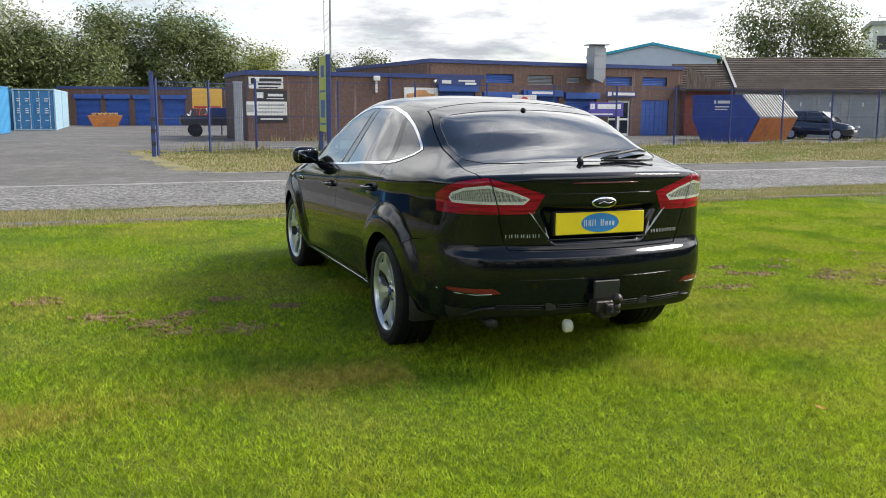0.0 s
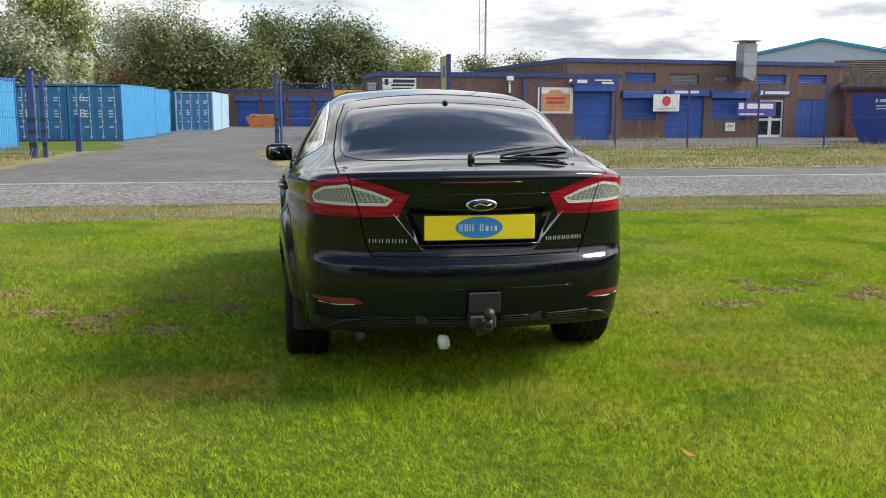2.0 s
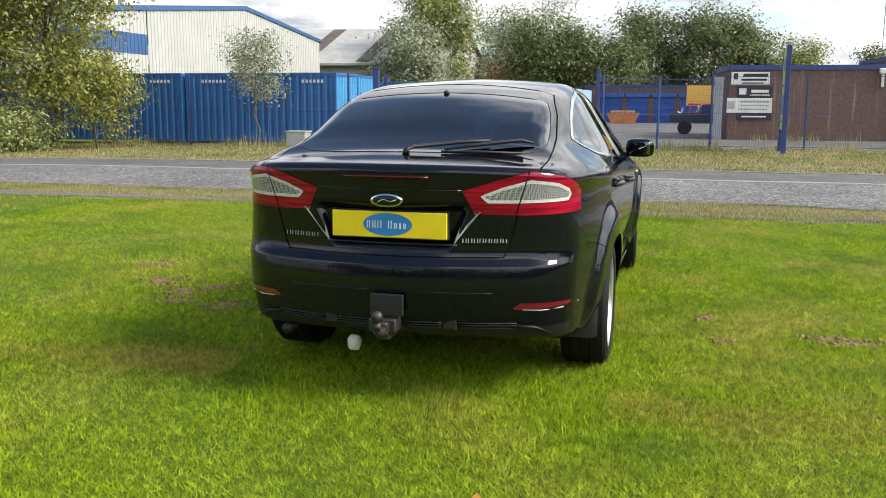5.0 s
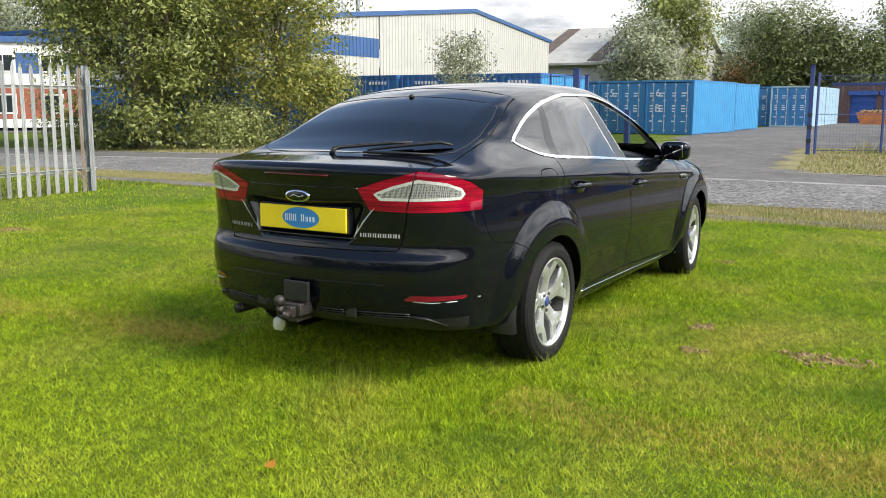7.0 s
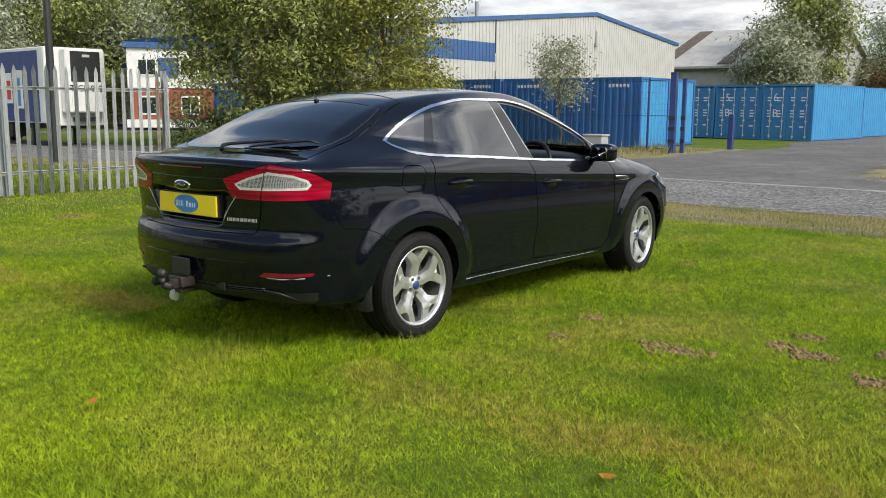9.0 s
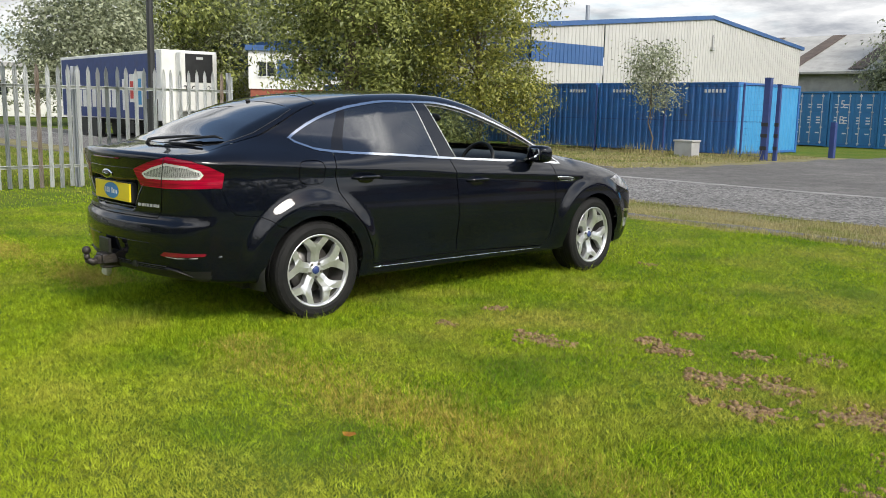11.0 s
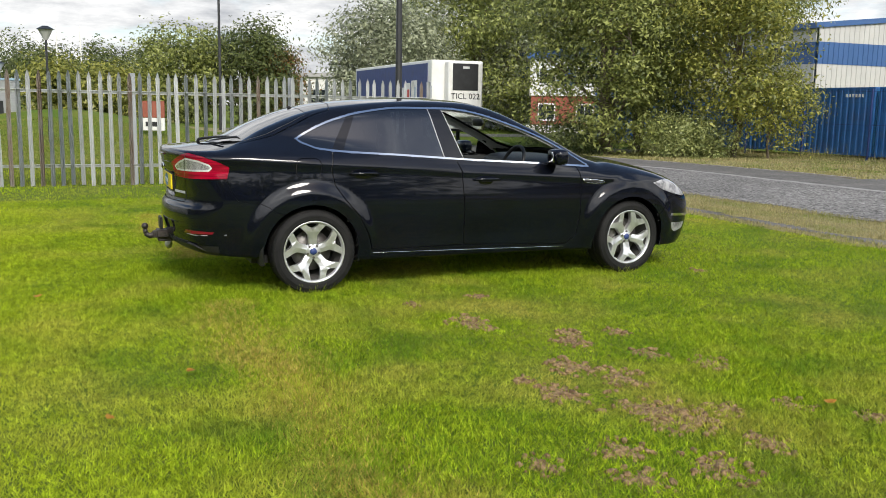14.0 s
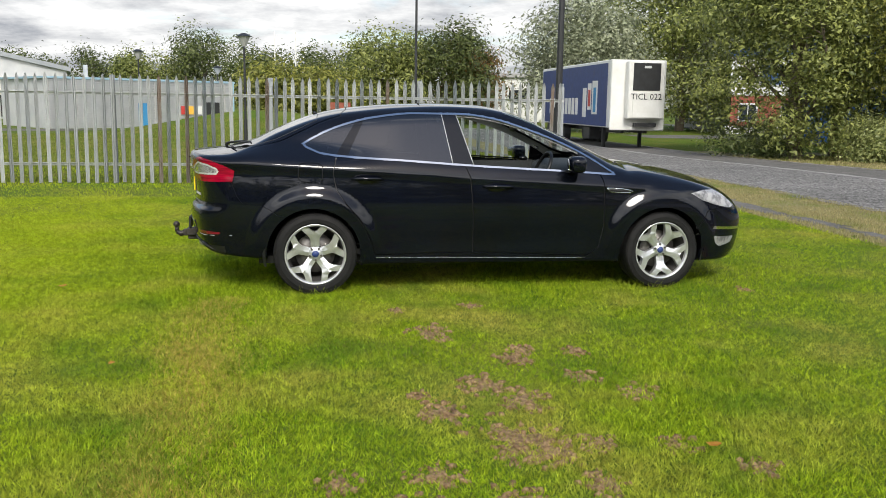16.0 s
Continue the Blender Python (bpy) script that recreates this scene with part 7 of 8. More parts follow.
def fields(V, key=None):
    """The outlines' distances at some points of the right half: one of them, or all."""
    x, y, z = V.T
    s = x + (y + 2.39)

    def side(p):
        return lambda: sd_poly(y, z, p) + np.where(x > 0.40, 0.0, 1.0)

    def tail(p):
        return lambda: sd_poly(s, z, p) + np.where(y < -1.85, 0.0, 1.0)

    def top(p, low):
        return lambda: sd_poly(x, y, p) + np.where(z > low, 0.0, 1.0)
    f = {"arch_r": lambda: np.hypot(y + WHEEL_Y, z - WHEEL_Z) - ARCH_R, "arch_f": lambda: np.hypot(y - WHEEL_Y, z - WHEEL_Z) - ARCH_R,
         "dlo": side(DLO), "tail": tail(TAIL), "clear": tail(TAIL_CLEAR), "refl": tail(REFL), "head": side(HEAD), "fog": side(FOG), "fogbar": side(FOGBAR),
         "fdoor": side(FDOOR), "rdoor": side(RDOOR), "flap": side(FLAP), "rglass": top(RGLASS, 1.02), "gtop": top(GATE_TOP, 1.0),
         "grear": lambda: sd_poly(x, z, GATE_REAR) + np.where(y < -1.9, 0.0, 1.0), "bump": lambda: sd_poly(y, z, BUMPER), "screen": top(SCREEN, 0.9), "bonnet": top(BONNET, 0.6),
         "fbump": lambda: sd_poly(y, z, FBUMP),
         "q1": lambda: y - (-1.222 + 0.62 * (z - 1.10)), "q2": lambda: y - (-1.135 + 0.50 * (z - 1.10)), "q3": lambda: y - (-0.33 - 0.16 * (z - 1.0)),
         "q4": lambda: y - (-0.165 - 0.28 * (z - 1.0)), "q5": lambda: y - (0.735 - 0.15 * (z - 1.0)),
         "split": lambda: x - 0.548 - 0.30 * (z - 0.85), "valance": lambda: z - 0.352}
    return f[key]() if key else {k: fn() for k, fn in f.items()}


def skin_normals(V):
    e = 0.004
    g = np.stack([skin(*(V + e * np.eye(3)[i]).T) - skin(*(V - e * np.eye(3)[i]).T) for i in range(3)], -1)
    g[np.abs(V[:, 0]) < 1e-4, 0] = 0
    return g / np.maximum(np.linalg.norm(g, axis=1, keepdims=True), 1e-9)


def build_skin():
    V, T = skin_grid()
    gap = 0.0036
    plan_cuts = [("arch_r", 0), ("arch_f", 0), ("dlo", 0.010), ("dlo", -0.004), ("tail", 0.003), ("tail", 0), ("clear", 0), ("clear", -0.014), ("refl", 0), ("head", 0.002), ("fog", 0), ("fogbar", 0),
                 ("fdoor", gap), ("fdoor", -gap), ("rdoor", gap), ("rdoor", -gap), ("flap", gap), ("flap", -gap * 0.4), ("rglass", 0), ("gtop", gap), ("gtop", -gap), ("grear", gap), ("grear", -gap),
                 ("bump", 0.0018), ("bump", -0.0018), ("screen", 0), ("bonnet", gap), ("bonnet", -gap), ("fbump", gap), ("fbump", -gap),
                 ("q1", 0), ("q2", 0), ("q3", 0), ("q4", 0), ("q5", 0), ("split", 0.003), ("split", -0.003), ("valance", 0)]
    for key, off in plan_cuts:
        val = fields(V, key) - off
        V, T = cut(V, T, val)
    C = V[T].mean(1)
    f = fields(C)
    lab = np.full(len(T), "body", dtype=object)
    x, y, z = C.T

    def put(mask, name):
        lab[mask & (lab == "body")] = name
    tail_zone = (y < -1.85)
    put((f["arch_r"] < 0) & (x > 0.5) | (f["arch_f"] < 0) & (x > 0.5), "hole")
    put((f["tail"] < 0.003) & (f["tail"] > 0) | (f["tail"] < 0) & (np.abs(f["split"]) < 0.003), "gap")
    put((f["clear"] < 0) & (f["clear"] > -0.014), "lamp_rim")
    put((f["clear"] < 0) & (f["split"] < 0), "gate_lamp_clear")
    put((f["clear"] < 0), "tail_lamp_clear")
    put((f["tail"] < 0) & (f["split"] < 0), "gate_lamp_red")
    put((f["tail"] < 0), "tail_lamp_red")
    put(f["refl"] < 0, "rear_reflector")
    put(f["head"] < 0.002, "headlamp")
    put(f["fog"] < 0, "fog_lamp")
    put(f["fogbar"] < 0, "fog_trim")
    put((f["dlo"] < 0.0115) & (f["dlo"] > -0.004), "window_trim")
    ins = f["dlo"] < 0
    put(ins & (f["q1"] < 0), "quarter_window")
    put(ins & (f["q2"] < 0), "window_divider")
    put(ins & (f["q3"] < 0), "rear_door_window")
    put(ins & (f["q4"] < 0), "door_pillar")
    put(ins & (f["q5"] < 0), "front_door_window")
    put(ins, "mirror_sail")
    put(f["rglass"] < 0, "rear_window")
    put(f["screen"] < 0, "windscreen")
    gt = np.where(z > 1.0, f["gtop"], np.where(y < -1.9, f["grear"], 1.0))
    put((np.abs(gt) < gap), "gap")
    put(gt < 0, "tailgate")
    put((np.abs(f["fdoor"]) < gap) | (np.abs(f["rdoor"]) < gap), "gap")
    put(f["fdoor"] < 0, "front_door")
    put(f["rdoor"] < 0, "rear_door")
    put((f["flap"] < gap) & (f["flap"] > -gap * 0.4), "flap_gap")
    put(f["flap"] < 0, "fuel_flap")
    put(np.abs(f["bump"]) < 0.0018, "gap")
    put((f["bump"] < 0) & (f["valance"] < 0) & (y < -2.1), "valance")
    put(f["bump"] < 0, "rear_bumper")
    put(np.abs(f["bonnet"]) < gap, "gap")
    put(f["bonnet"] < 0, "bonnet")
    put(np.abs(f["fbump"]) < gap, "gap")
    put((f["fbump"] < 0) & (y > 2.15) & (x < 0.45) & (z > 0.28) & (z < 0.5), "grille")
    put(f["fbump"] < 0, "front_bumper")
    put((y > 0.9) & (z < 1.02), "front_wing")
    return V, T, lab


CAR_V, CAR_T, CAR_L = build_skin()
CAR_N = skin_normals(CAR_V)
car = thing("hatchback_car", (0, 0, 0), 0, "glossy black five-door hatchback parked on the grass, driver's window open", "car")


def skin_part(name, labels, material, sides, parent, label="", push=0.0):
    """Lifts the triangles with these labels off the skin as a part: sides 0 both halves joined, 1 right, -1 left."""
    mask = np.isin(CAR_L.astype(str), labels)
    T = CAR_T[mask]
    u, inv = np.unique(T, return_inverse=True)
    T = inv.reshape(T.shape)
    V, N = CAR_V[u], CAR_N[u]
    V = V + N * push
    flip = np.array((-1, 1, 1))
    if sides == 0:
        V2, N2 = V * flip, N * flip
        T = np.concatenate([T, T[:, ::-1] + len(V)])
        V, N = np.concatenate([V, V2]), np.concatenate([N, N2])
    elif sides < 0:
        V, N, T = V * flip, N * flip, T[:, ::-1]
    # winding outwards
    fn = np.cross(V[T[:, 1]] - V[T[:, 0]], V[T[:, 2]] - V[T[:, 0]])
    bad = (fn * N[T].mean(1)).sum(1) < 0
    T = np.where(bad[:, None], T[:, ::-1], T)
    me = from_arrays(name, V, T, material, True)
    me.normals_split_custom_set_from_vertices(N.tolist())
    ob = new(name, me)
    ob.parent = parent
    if label:
        ob["label"] = label
    return ob


body = skin_part("body_shell", ["body"], M_PAINT, 0, car)
skin_part("tailgate", ["tailgate"], M_PAINT, 0, car)
rear_bumper = skin_part("rear_bumper", ["rear_bumper"], M_PAINT, 0, car)
skin_part("valance", ["valance"], M_TRIM, 0, rear_bumper, "matt black plastic lower valance")
skin_part("bonnet", ["bonnet"], M_PAINT, 0, car)
front_bumper = skin_part("front_bumper", ["front_bumper"], M_PAINT, 0, car)
skin_part("grille", ["grille"], M_TRIM, 0, front_bumper, "matt black grille")
skin_part("windscreen", ["windscreen"], M_CLEAR, 0, car, "clear windscreen")
skin_part("rear_window", ["rear_window"], M_REARGLASS, 0, car, "dark tinted rear window")
doors = {}
for side, which in ((1, "right"), (-1, "left")):
    skin_part("front_wing", ["front_wing"], M_PAINT, side, car)
    fd = skin_part("front_door", ["front_door"], M_PAINT, side, car)
    rd = skin_part("rear_door", ["rear_door"], M_PAINT, side, car)
    doors[side] = (fd, rd)
    skin_part("fuel_flap", ["fuel_flap", "flap_gap"] if side < 0 else ["fuel_flap"], M_PAINT, side, car)
    skin_part("window_trim", ["window_trim"], M_CHROME, side, car, "bright chrome window surround", 0.003)
    skin_part("quarter_window", ["quarter_window"], M_TINT, side, car, "dark tinted quarter window")
    skin_part("window_divider", ["window_divider"], M_GLOSSBLACK, side, rd)
    skin_part("window", ["rear_door_window"], M_TINT, side, rd, "dark tinted window")
    skin_part("door_pillar", ["door_pillar"], M_GLOSSBLACK, side, car, "gloss black door pillar trim")
    if side < 0:
        skin_part("window", ["front_door_window"], M_CLEAR, side, fd, "clear window")
    skin_part("mirror_sail", ["mirror_sail"], M_GLOSSBLACK, side, fd)
    tl = skin_part("tail_lamp", ["tail_lamp_red"], M_LENSRED, side, car, "red and clear wrap-round tail lamp", 0.002)
    skin_part("reflector_bowl", ["tail_lamp_clear"], M_HONEY, side, tl, "clear silvery lamp section", 0.003)
    skin_part("lamp_rim", ["lamp_rim"], M_LENSCLR, side, tl, "bright rim of the clear lamp section", 0.004)
    gl = skin_part("tailgate_lamp", ["gate_lamp_red"], M_LENSRED, side, car, "red and clear tail lamp on the tailgate", 0.002)
    skin_part("reflector_bowl", ["gate_lamp_clear"], M_HONEY, side, gl, "clear silvery lamp section", 0.003)
    skin_part("rear_reflector", ["rear_reflector"], M_REFLRED, side, rear_bumper, "narrow red bumper reflector", 0.003)
    skin_part("headlamp", ["headlamp"], M_HEADLENS, side, car, "clear headlamp")
    skin_part("fog_lamp", ["fog_lamp"], M_HEADLENS, side, front_bumper, "clear fog lamp")
    skin_part("fog_trim", ["fog_trim"], M_CHROME, side, front_bumper, "chrome strip over the fog lamp", 0.004)

def lining(name, test, material, label):
    """Cabin lining: a stretch of the skin moved well inwards."""
    C = CAR_V[CAR_T].mean(1)
    keep = CAR_L.copy()
    CAR_L[test(C) & np.isin(CAR_L.astype(str), ["body", "window_trim", "gap", "door_pillar"])] = "lining"
    ob = skin_part(name, ["lining"], material, 0, car, label, -0.022)
    CAR_L[:] = keep
    return ob


lining("headlining", lambda C: (C[:, 2] > 1.0) & (C[:, 1] > -1.25) & (C[:, 1] < 1.0), M_SEATGREY, "grey cabin roof lining")

# dark inner shell that closes the gaps
def inner_shell():
    """A coarse copy of the skin, a little inwards, open at the windows and arches."""
    V, T = skin_grid(61, 50, 24, 16)
    f = fields(V[T].mean(1))
    C = V[T].mean(1)
    shut = (f["dlo"] > 0.02) & (f["rglass"] > 0.02) & (f["screen"] > 0.02) & ((np.minimum(f["arch_r"], f["arch_f"]) > 0.02) | (C[:, 0] < 0.5))
    T = T[shut]
    V = V - 0.016 * skin_normals(V)
    n_ = len(V)
    V = np.concatenate([V, V * (-1, 1, 1)])
    part_ = new("inner_shell", from_arrays("inner_shell", V, np.concatenate([T, T[:, ::-1] + n_]), M_TRIM, True))
    part_.parent = car
    part_["label"] = "dark inner body structure"


inner_shell()


def side_x(y, z):
    lo, hi = 0.2, 1.2
    for _ in range(30):
        m = (lo + hi) / 2
        if skin(np.array([m]), np.array([y]), np.array([z]))[0] < 0:
            lo = m
        else:
            hi = m
    return lo


def rear_y(x, z):
    lo, hi = -1.8, -2.6
    for _ in range(30):
        m = (lo + hi) / 2
        if skin(np.array([x]), np.array([m]), np.array([z]))[0] < 0:
            lo = m
        else:
            hi = m
    return lo


def top_z(x, y):
    lo, hi = 0.7, 1.7
    for _ in range(30):
        m = (lo + hi) / 2
        if skin(np.array([x]), np.array([y]), np.array([m]))[0] < 0:
            lo = m
        else:
            hi = m
    return lo


def mirrored(bm, side):
    if side < 0:
        for v in bm.verts:
            v.co.x = -v.co.x
        bmesh.ops.reverse_faces(bm, faces=bm.faces[:])
    return bm


def rod(pts, r, n=8, squash=1.0):
    """A round bar through some points, with joints closed by its rings."""
    bm = bmesh.new()
    prev = None
    for i, p in enumerate(pts):
        p = Vector(p)
        a = Vector(pts[max(0, i - 1)])
        b = Vector(pts[min(len(pts) - 1, i + 1)])
        q = (b - a).to_track_quat("Z", "Y")
        ri = r[i] if isinstance(r, (list, tuple)) else r
        ring = [bm.verts.new(p + q @ Vector((ri * math.cos(2 * math.pi * k / n), squash * ri * math.sin(2 * math.pi * k / n), 0))) for k in range(n)]
        if prev:
            for k in range(n):
                bm.faces.new((prev[k], prev[(k + 1) % n], ring[(k + 1) % n], ring[k]))
        else:
            bm.faces.new(list(reversed(ring)))
        prev = ring
    bm.faces.new(prev)
    return bm


def blob(cx, cy, cz, rx, ry, rz, p=2.6, seg=24, rings=14):
    """A rounded box of the given half sizes."""
    bm = bmesh.new()
    bmesh.ops.create_uvsphere(bm, u_segments=seg, v_segments=rings, radius=1)
    for v in bm.verts:
        c = v.co
        n = (abs(c.x) ** p + abs(c.y) ** p + abs(c.z) ** p) ** (1 / p)
        v.co = Vector((cx + c.x / n * rx, cy + c.y / n * ry, cz + c.z / n * rz))
    return bm


# slim bright edges of the pillars between the side windows
for side in (1, -1):
    for y0, k, z0, z1 in ((-0.33, -0.16, 1.005, 1.383), (-0.165, -0.28, 0.995, 1.378)):
        pts = [(side_x(y0 + k * (z - 1.0), z) + 0.001, y0 + k * (z - 1.0), z) for z in np.linspace(z0, z1, 8)]
        part("pillar_edge", mirrored(rod(pts, 0.0035, 6), side), M_SILVER, car, "slim bright pillar edge", True)
# seams across the roof: the tailgate's upper edge and the glass edge
for row in ([(0.552, -1.20), (0.30, -1.14), (0.0, -1.115)], [(0.545, -1.385), (0.30, -1.372), (0.0, -1.37)], [(0.545, -1.385), (0.578, -1.5), (0.605, -1.70), (0.612, -1.85), (0.595, -1.935), (0.50, -2.01), (0.30, -2.062), (0.0, -2.078)]):
    full = [(x, y) for x, y in row] + [(-x, y) for x, y in reversed(row[:-1])]
    full = [(a[0] + (b[0] - a[0]) * t, a[1] + (b[1] - a[1]) * t) for a, b in zip(full, full[1:]) for t in (0.0, 0.34, 0.67)] + [full[-1]]
    part("seam", rod([(x, y, top_z(x, y) - 0.0005) for x, y in full], 0.0032, 6), M_TRIM, car, "dark rubber seam", True)


# vent on each front wing: a chrome frame round a dark slot
VENT = [(0.925, 0.818), (1.05, 0.812), (1.125, 0.800), (1.155, 0.788), (1.12, 0.780), (1.03, 0.782), (0.965, 0.786)]
for side in (1, -1):
    pts = [(side_x(y, z) + 0.002, y, z) for y, z in VENT]
    fr_ = part("wing_vent", mirrored(rod(pts + pts[:1], 0.004, 6), side), M_CHROME, car, "chrome-framed vent on the front wing", True)
    mids = [(side_x(y, z) + 0.0015, y, z) for y, z in ((0.945, 0.803), (1.03, 0.798), (1.12, 0.790))]
    part("slot", mirrored(rod(mids, [0.012, 0.012, 0.006], 8), side), M_TRIM, fr_, "dark slot", True)


# chrome sill strip, handles, mirrors
for side in (1, -1):
    fd, rd = doors[side]
    pts = [(side_x(y, 0.254 - 0.014 * y) + 0.002, y, 0.254 - 0.014 * y) for y in np.linspace(-0.94, 0.78, 14)]
    part("sill_strip", mirrored(rod(pts, 0.0022, 6), side), M_CHROME, car, "thin chrome sill strip", True)
    for dn, (y0, y1, zh) in ((rd, (-1.13, -0.89, 0.885)), (fd, (-0.09, 0.15, 0.826))):
        xs = [side_x(y, zh) for y in np.linspace(y0, y1, 7)]
        pts = [(x + o, y, zh + 0.006 * math.sin(3.14 * i / 6)) for i, (x, y, o) in enumerate(zip(xs, np.linspace(y0, y1, 7), (0.0, 0.022, 0.034, 0.036, 0.034, 0.024, 0.0)))]
        part("door_handle", mirrored(rod(pts, [0.012, 0.015, 0.016, 0.016, 0.016, 0.015, 0.012], 8, 0.8), side), M_PAINT, dn, "black door handle", True)
        ym = (y0 + y1) / 2
        b = blob(side_x(ym, zh - 0.02) - 0.004, ym - 0.01, zh - 0.018, 0.008, 0.075, 0.034, 2.0)
        part("handle_cup", mirrored(b, side), M_GLOSSBLACK, dn, "", True)
    mir = part("door_mirror", mirrored(blob(0.945, 0.655, 1.008, 0.100, 0.062, 0.066, 4.0), side), M_PAINT, fd, "black door mirror", True)
    bm = boxes((-0.078, 0.078, -0.004, 0.006, -0.045, 0.045), bevel=0.003)
    bmesh.ops.transform(bm, matrix=pose(0.945, 0.594, 1.008, 9, 0, -20), verts=bm.verts)
    part("mirror_glass", mirrored(bm, side), M_MIRROR, mir, "mirror glass", True)
    part("mirror_arm", mirrored(rod([(0.80, 0.68, 0.950), (0.86, 0.67, 0.958), (0.90, 0.66, 0.975)], [0.04, 0.035, 0.03], 10, 0.6), side), M_GLOSSBLACK, mir, "", True)


# wheels
def wheel_meshes():
    """Profile meshes of a wheel about the x axis, its outer face to +x."""
    def lathe(prof, n):
        bm = bmesh.new()
        rings = []
        for k in range(n):
            a = 2 * math.pi * k / n
            rings.append([bm.verts.new((px, r * math.cos(a), r * math.sin(a))) for px, r in prof])
        for k in range(n):
            A, B = rings[k], rings[(k + 1) % n]
            for i in range(len(prof) - 1):
                bm.faces.new((A[i], A[i + 1], B[i + 1], B[i]))
        bmesh.ops.recalc_face_normals(bm, faces=bm.faces[:])
        return bm
    tyre = lathe([(-0.10, 0.232), (-0.117, 0.25), (-0.119, 0.28), (-0.108, 0.306), (-0.095, 0.318), (-0.072, 0.3225), (-0.070, 0.316), (-0.062, 0.316), (-0.060, 0.3235), (-0.024, 0.324), (-0.022, 0.317), (-0.014, 0.317),
                  (-0.012, 0.324), (0.024, 0.324), (0.026, 0.317), (0.034, 0.317), (0.036, 0.3235), (0.072, 0.3225), (0.095, 0.318), (0.108, 0.306), (0.119, 0.28), (0.117, 0.25), (0.110, 0.240), (0.100, 0.234)], 56)
    # shoulder blocks
    for k in range(56):
        a0, a1 = 2 * math.pi * (k + 0.12) / 56, 2 * math.pi * (k + 0.70) / 56
        for s in (1, -1):
            vs = []
            for r, px in ((0.3255, 0.073), (0.3215, 0.0965), (0.3095, 0.1095), (0.300, 0.106), (0.30, 0.07)):
                for a in (a0, a1):
                    vs.append(tyre.verts.new((s * px, r * math.cos(a), r * math.sin(a))))
            for i in range(3):
                tyre.faces.new((vs[2 * i], vs[2 * i + 1], vs[2 * i + 3], vs[2 * i + 2]))
    rim = lathe([(0.098, 0.236), (0.106, 0.240), (0.110, 0.236), (0.108, 0.228), (0.094, 0.222), (0.082, 0.218)], 56)
    disc = lathe([(0.005, 0.06), (0.005, 0.155), (-0.02, 0.155), (-0.02, 0.06)], 40)
    barrel = lathe([(0.082, 0.218), (0.02, 0.205), (-0.09, 0.205), (-0.095, 0.0)], 40)
    # one Y spoke: hub end, waist, two arms with a notch between them
    spoke = bmesh.new()

    def pol(r, deg):
        return (r * math.cos(radians(deg)), r * math.sin(radians(deg)))
    half = [pol(0.040, 35), pol(0.070, 30), pol(0.100, 21), pol(0.128, 17), pol(0.160, 20.5), pol(0.195, 25.5), pol(0.226, 28.5), pol(0.227, 15.5), pol(0.205, 11.0), pol(0.188, 6.5)]
    left = half + [pol(0.180, 0)]
    right = [(a, -b) for a, b in reversed(half)]
    outline = left + right
    n = len(outline)

    def height(r):
        return 0.062 + 0.030 * smooth01(0.05, 0.20, r) - 0.0
    front = [spoke.verts.new((float(height(math.hypot(a, b))), a * 0.995, b * 0.93)) for a, b in outline]
    mid = [spoke.verts.new((float(height(math.hypot(a, b))) - 0.012, a, b)) for a, b in outline]
    back = [spoke.verts.new((float(height(math.hypot(a, b))) - 0.045, a, b * 0.9)) for a, b in outline]
    for i in range(n):
        j = (i + 1) % n
        spoke.faces.new((front[i], front[j], mid[j], mid[i]))
        spoke.faces.new((mid[i], mid[j], back[j], back[i]))
    # front face in two halves that share the ridge
    ridge = [spoke.verts.new((float(height(r)) + 0.006, r, 0)) for r in (0.035, 0.10, 0.150, 0.177)]
    fl = front[:11]
    fr = [front[10]] + front[11:]
    spoke.faces.new([fl[0], fl[1], fl[2], ridge[1], ridge[0]])
    spoke.faces.new([fl[2], fl[3], fl[4], ridge[2], ridge[1]])
    spoke.faces.new([fl[4], fl[5], fl[8], fl[9], ridge[3], ridge[2]])
    spoke.faces.new([fl[5], fl[6], fl[7], fl[8]])
    spoke.faces.new([fl[9], fl[10], ridge[3]])
    g = list(reversed(fr))
    spoke.faces.new([ridge[0], ridge[1], g[2], g[1], g[0]])
    spoke.faces.new([ridge[1], ridge[2], g[4], g[3], g[2]])
    spoke.faces.new([ridge[2], ridge[3], g[9], g[8], g[5], g[4]])
    spoke.faces.new([g[8], g[7], g[6], g[5]])
    spoke.faces.new([ridge[3], g[10], g[9]])
    bmesh.ops.recalc_face_normals(spoke, faces=spoke.faces[:])
    hub = lathe([(0.03, 0.062), (0.066, 0.060), (0.070, 0.050), (0.070, 0.034), (0.073, 0.032), (0.074, 0.0)], 30)
    cap = lathe([(0.0735, 0.027), (0.078, 0.025), (0.080, 0.0)], 24)
    nut = bmesh.new()
    tube(nut, (0.055, 0, 0), (0.078, 0, 0), 0.0105, 0.0095, n=6)
    return {"tyre": as_mesh("tyre", tyre, M_TYRE), "rim": as_mesh("rim", rim, M_ALLOY, True), "disc": as_mesh("brake_disc", disc, M_DISC, True), "barrel": as_mesh("wheel_back", barrel, M_WELL, True),
            "spoke": as_mesh("spoke", spoke, M_ALLOY), "hub": as_mesh("hub", hub, M_ALLOY, True), "cap": as_mesh("hub_cap", cap, M_NAVY, True), "nut": as_mesh("wheel_nut", nut, M_DISC)}


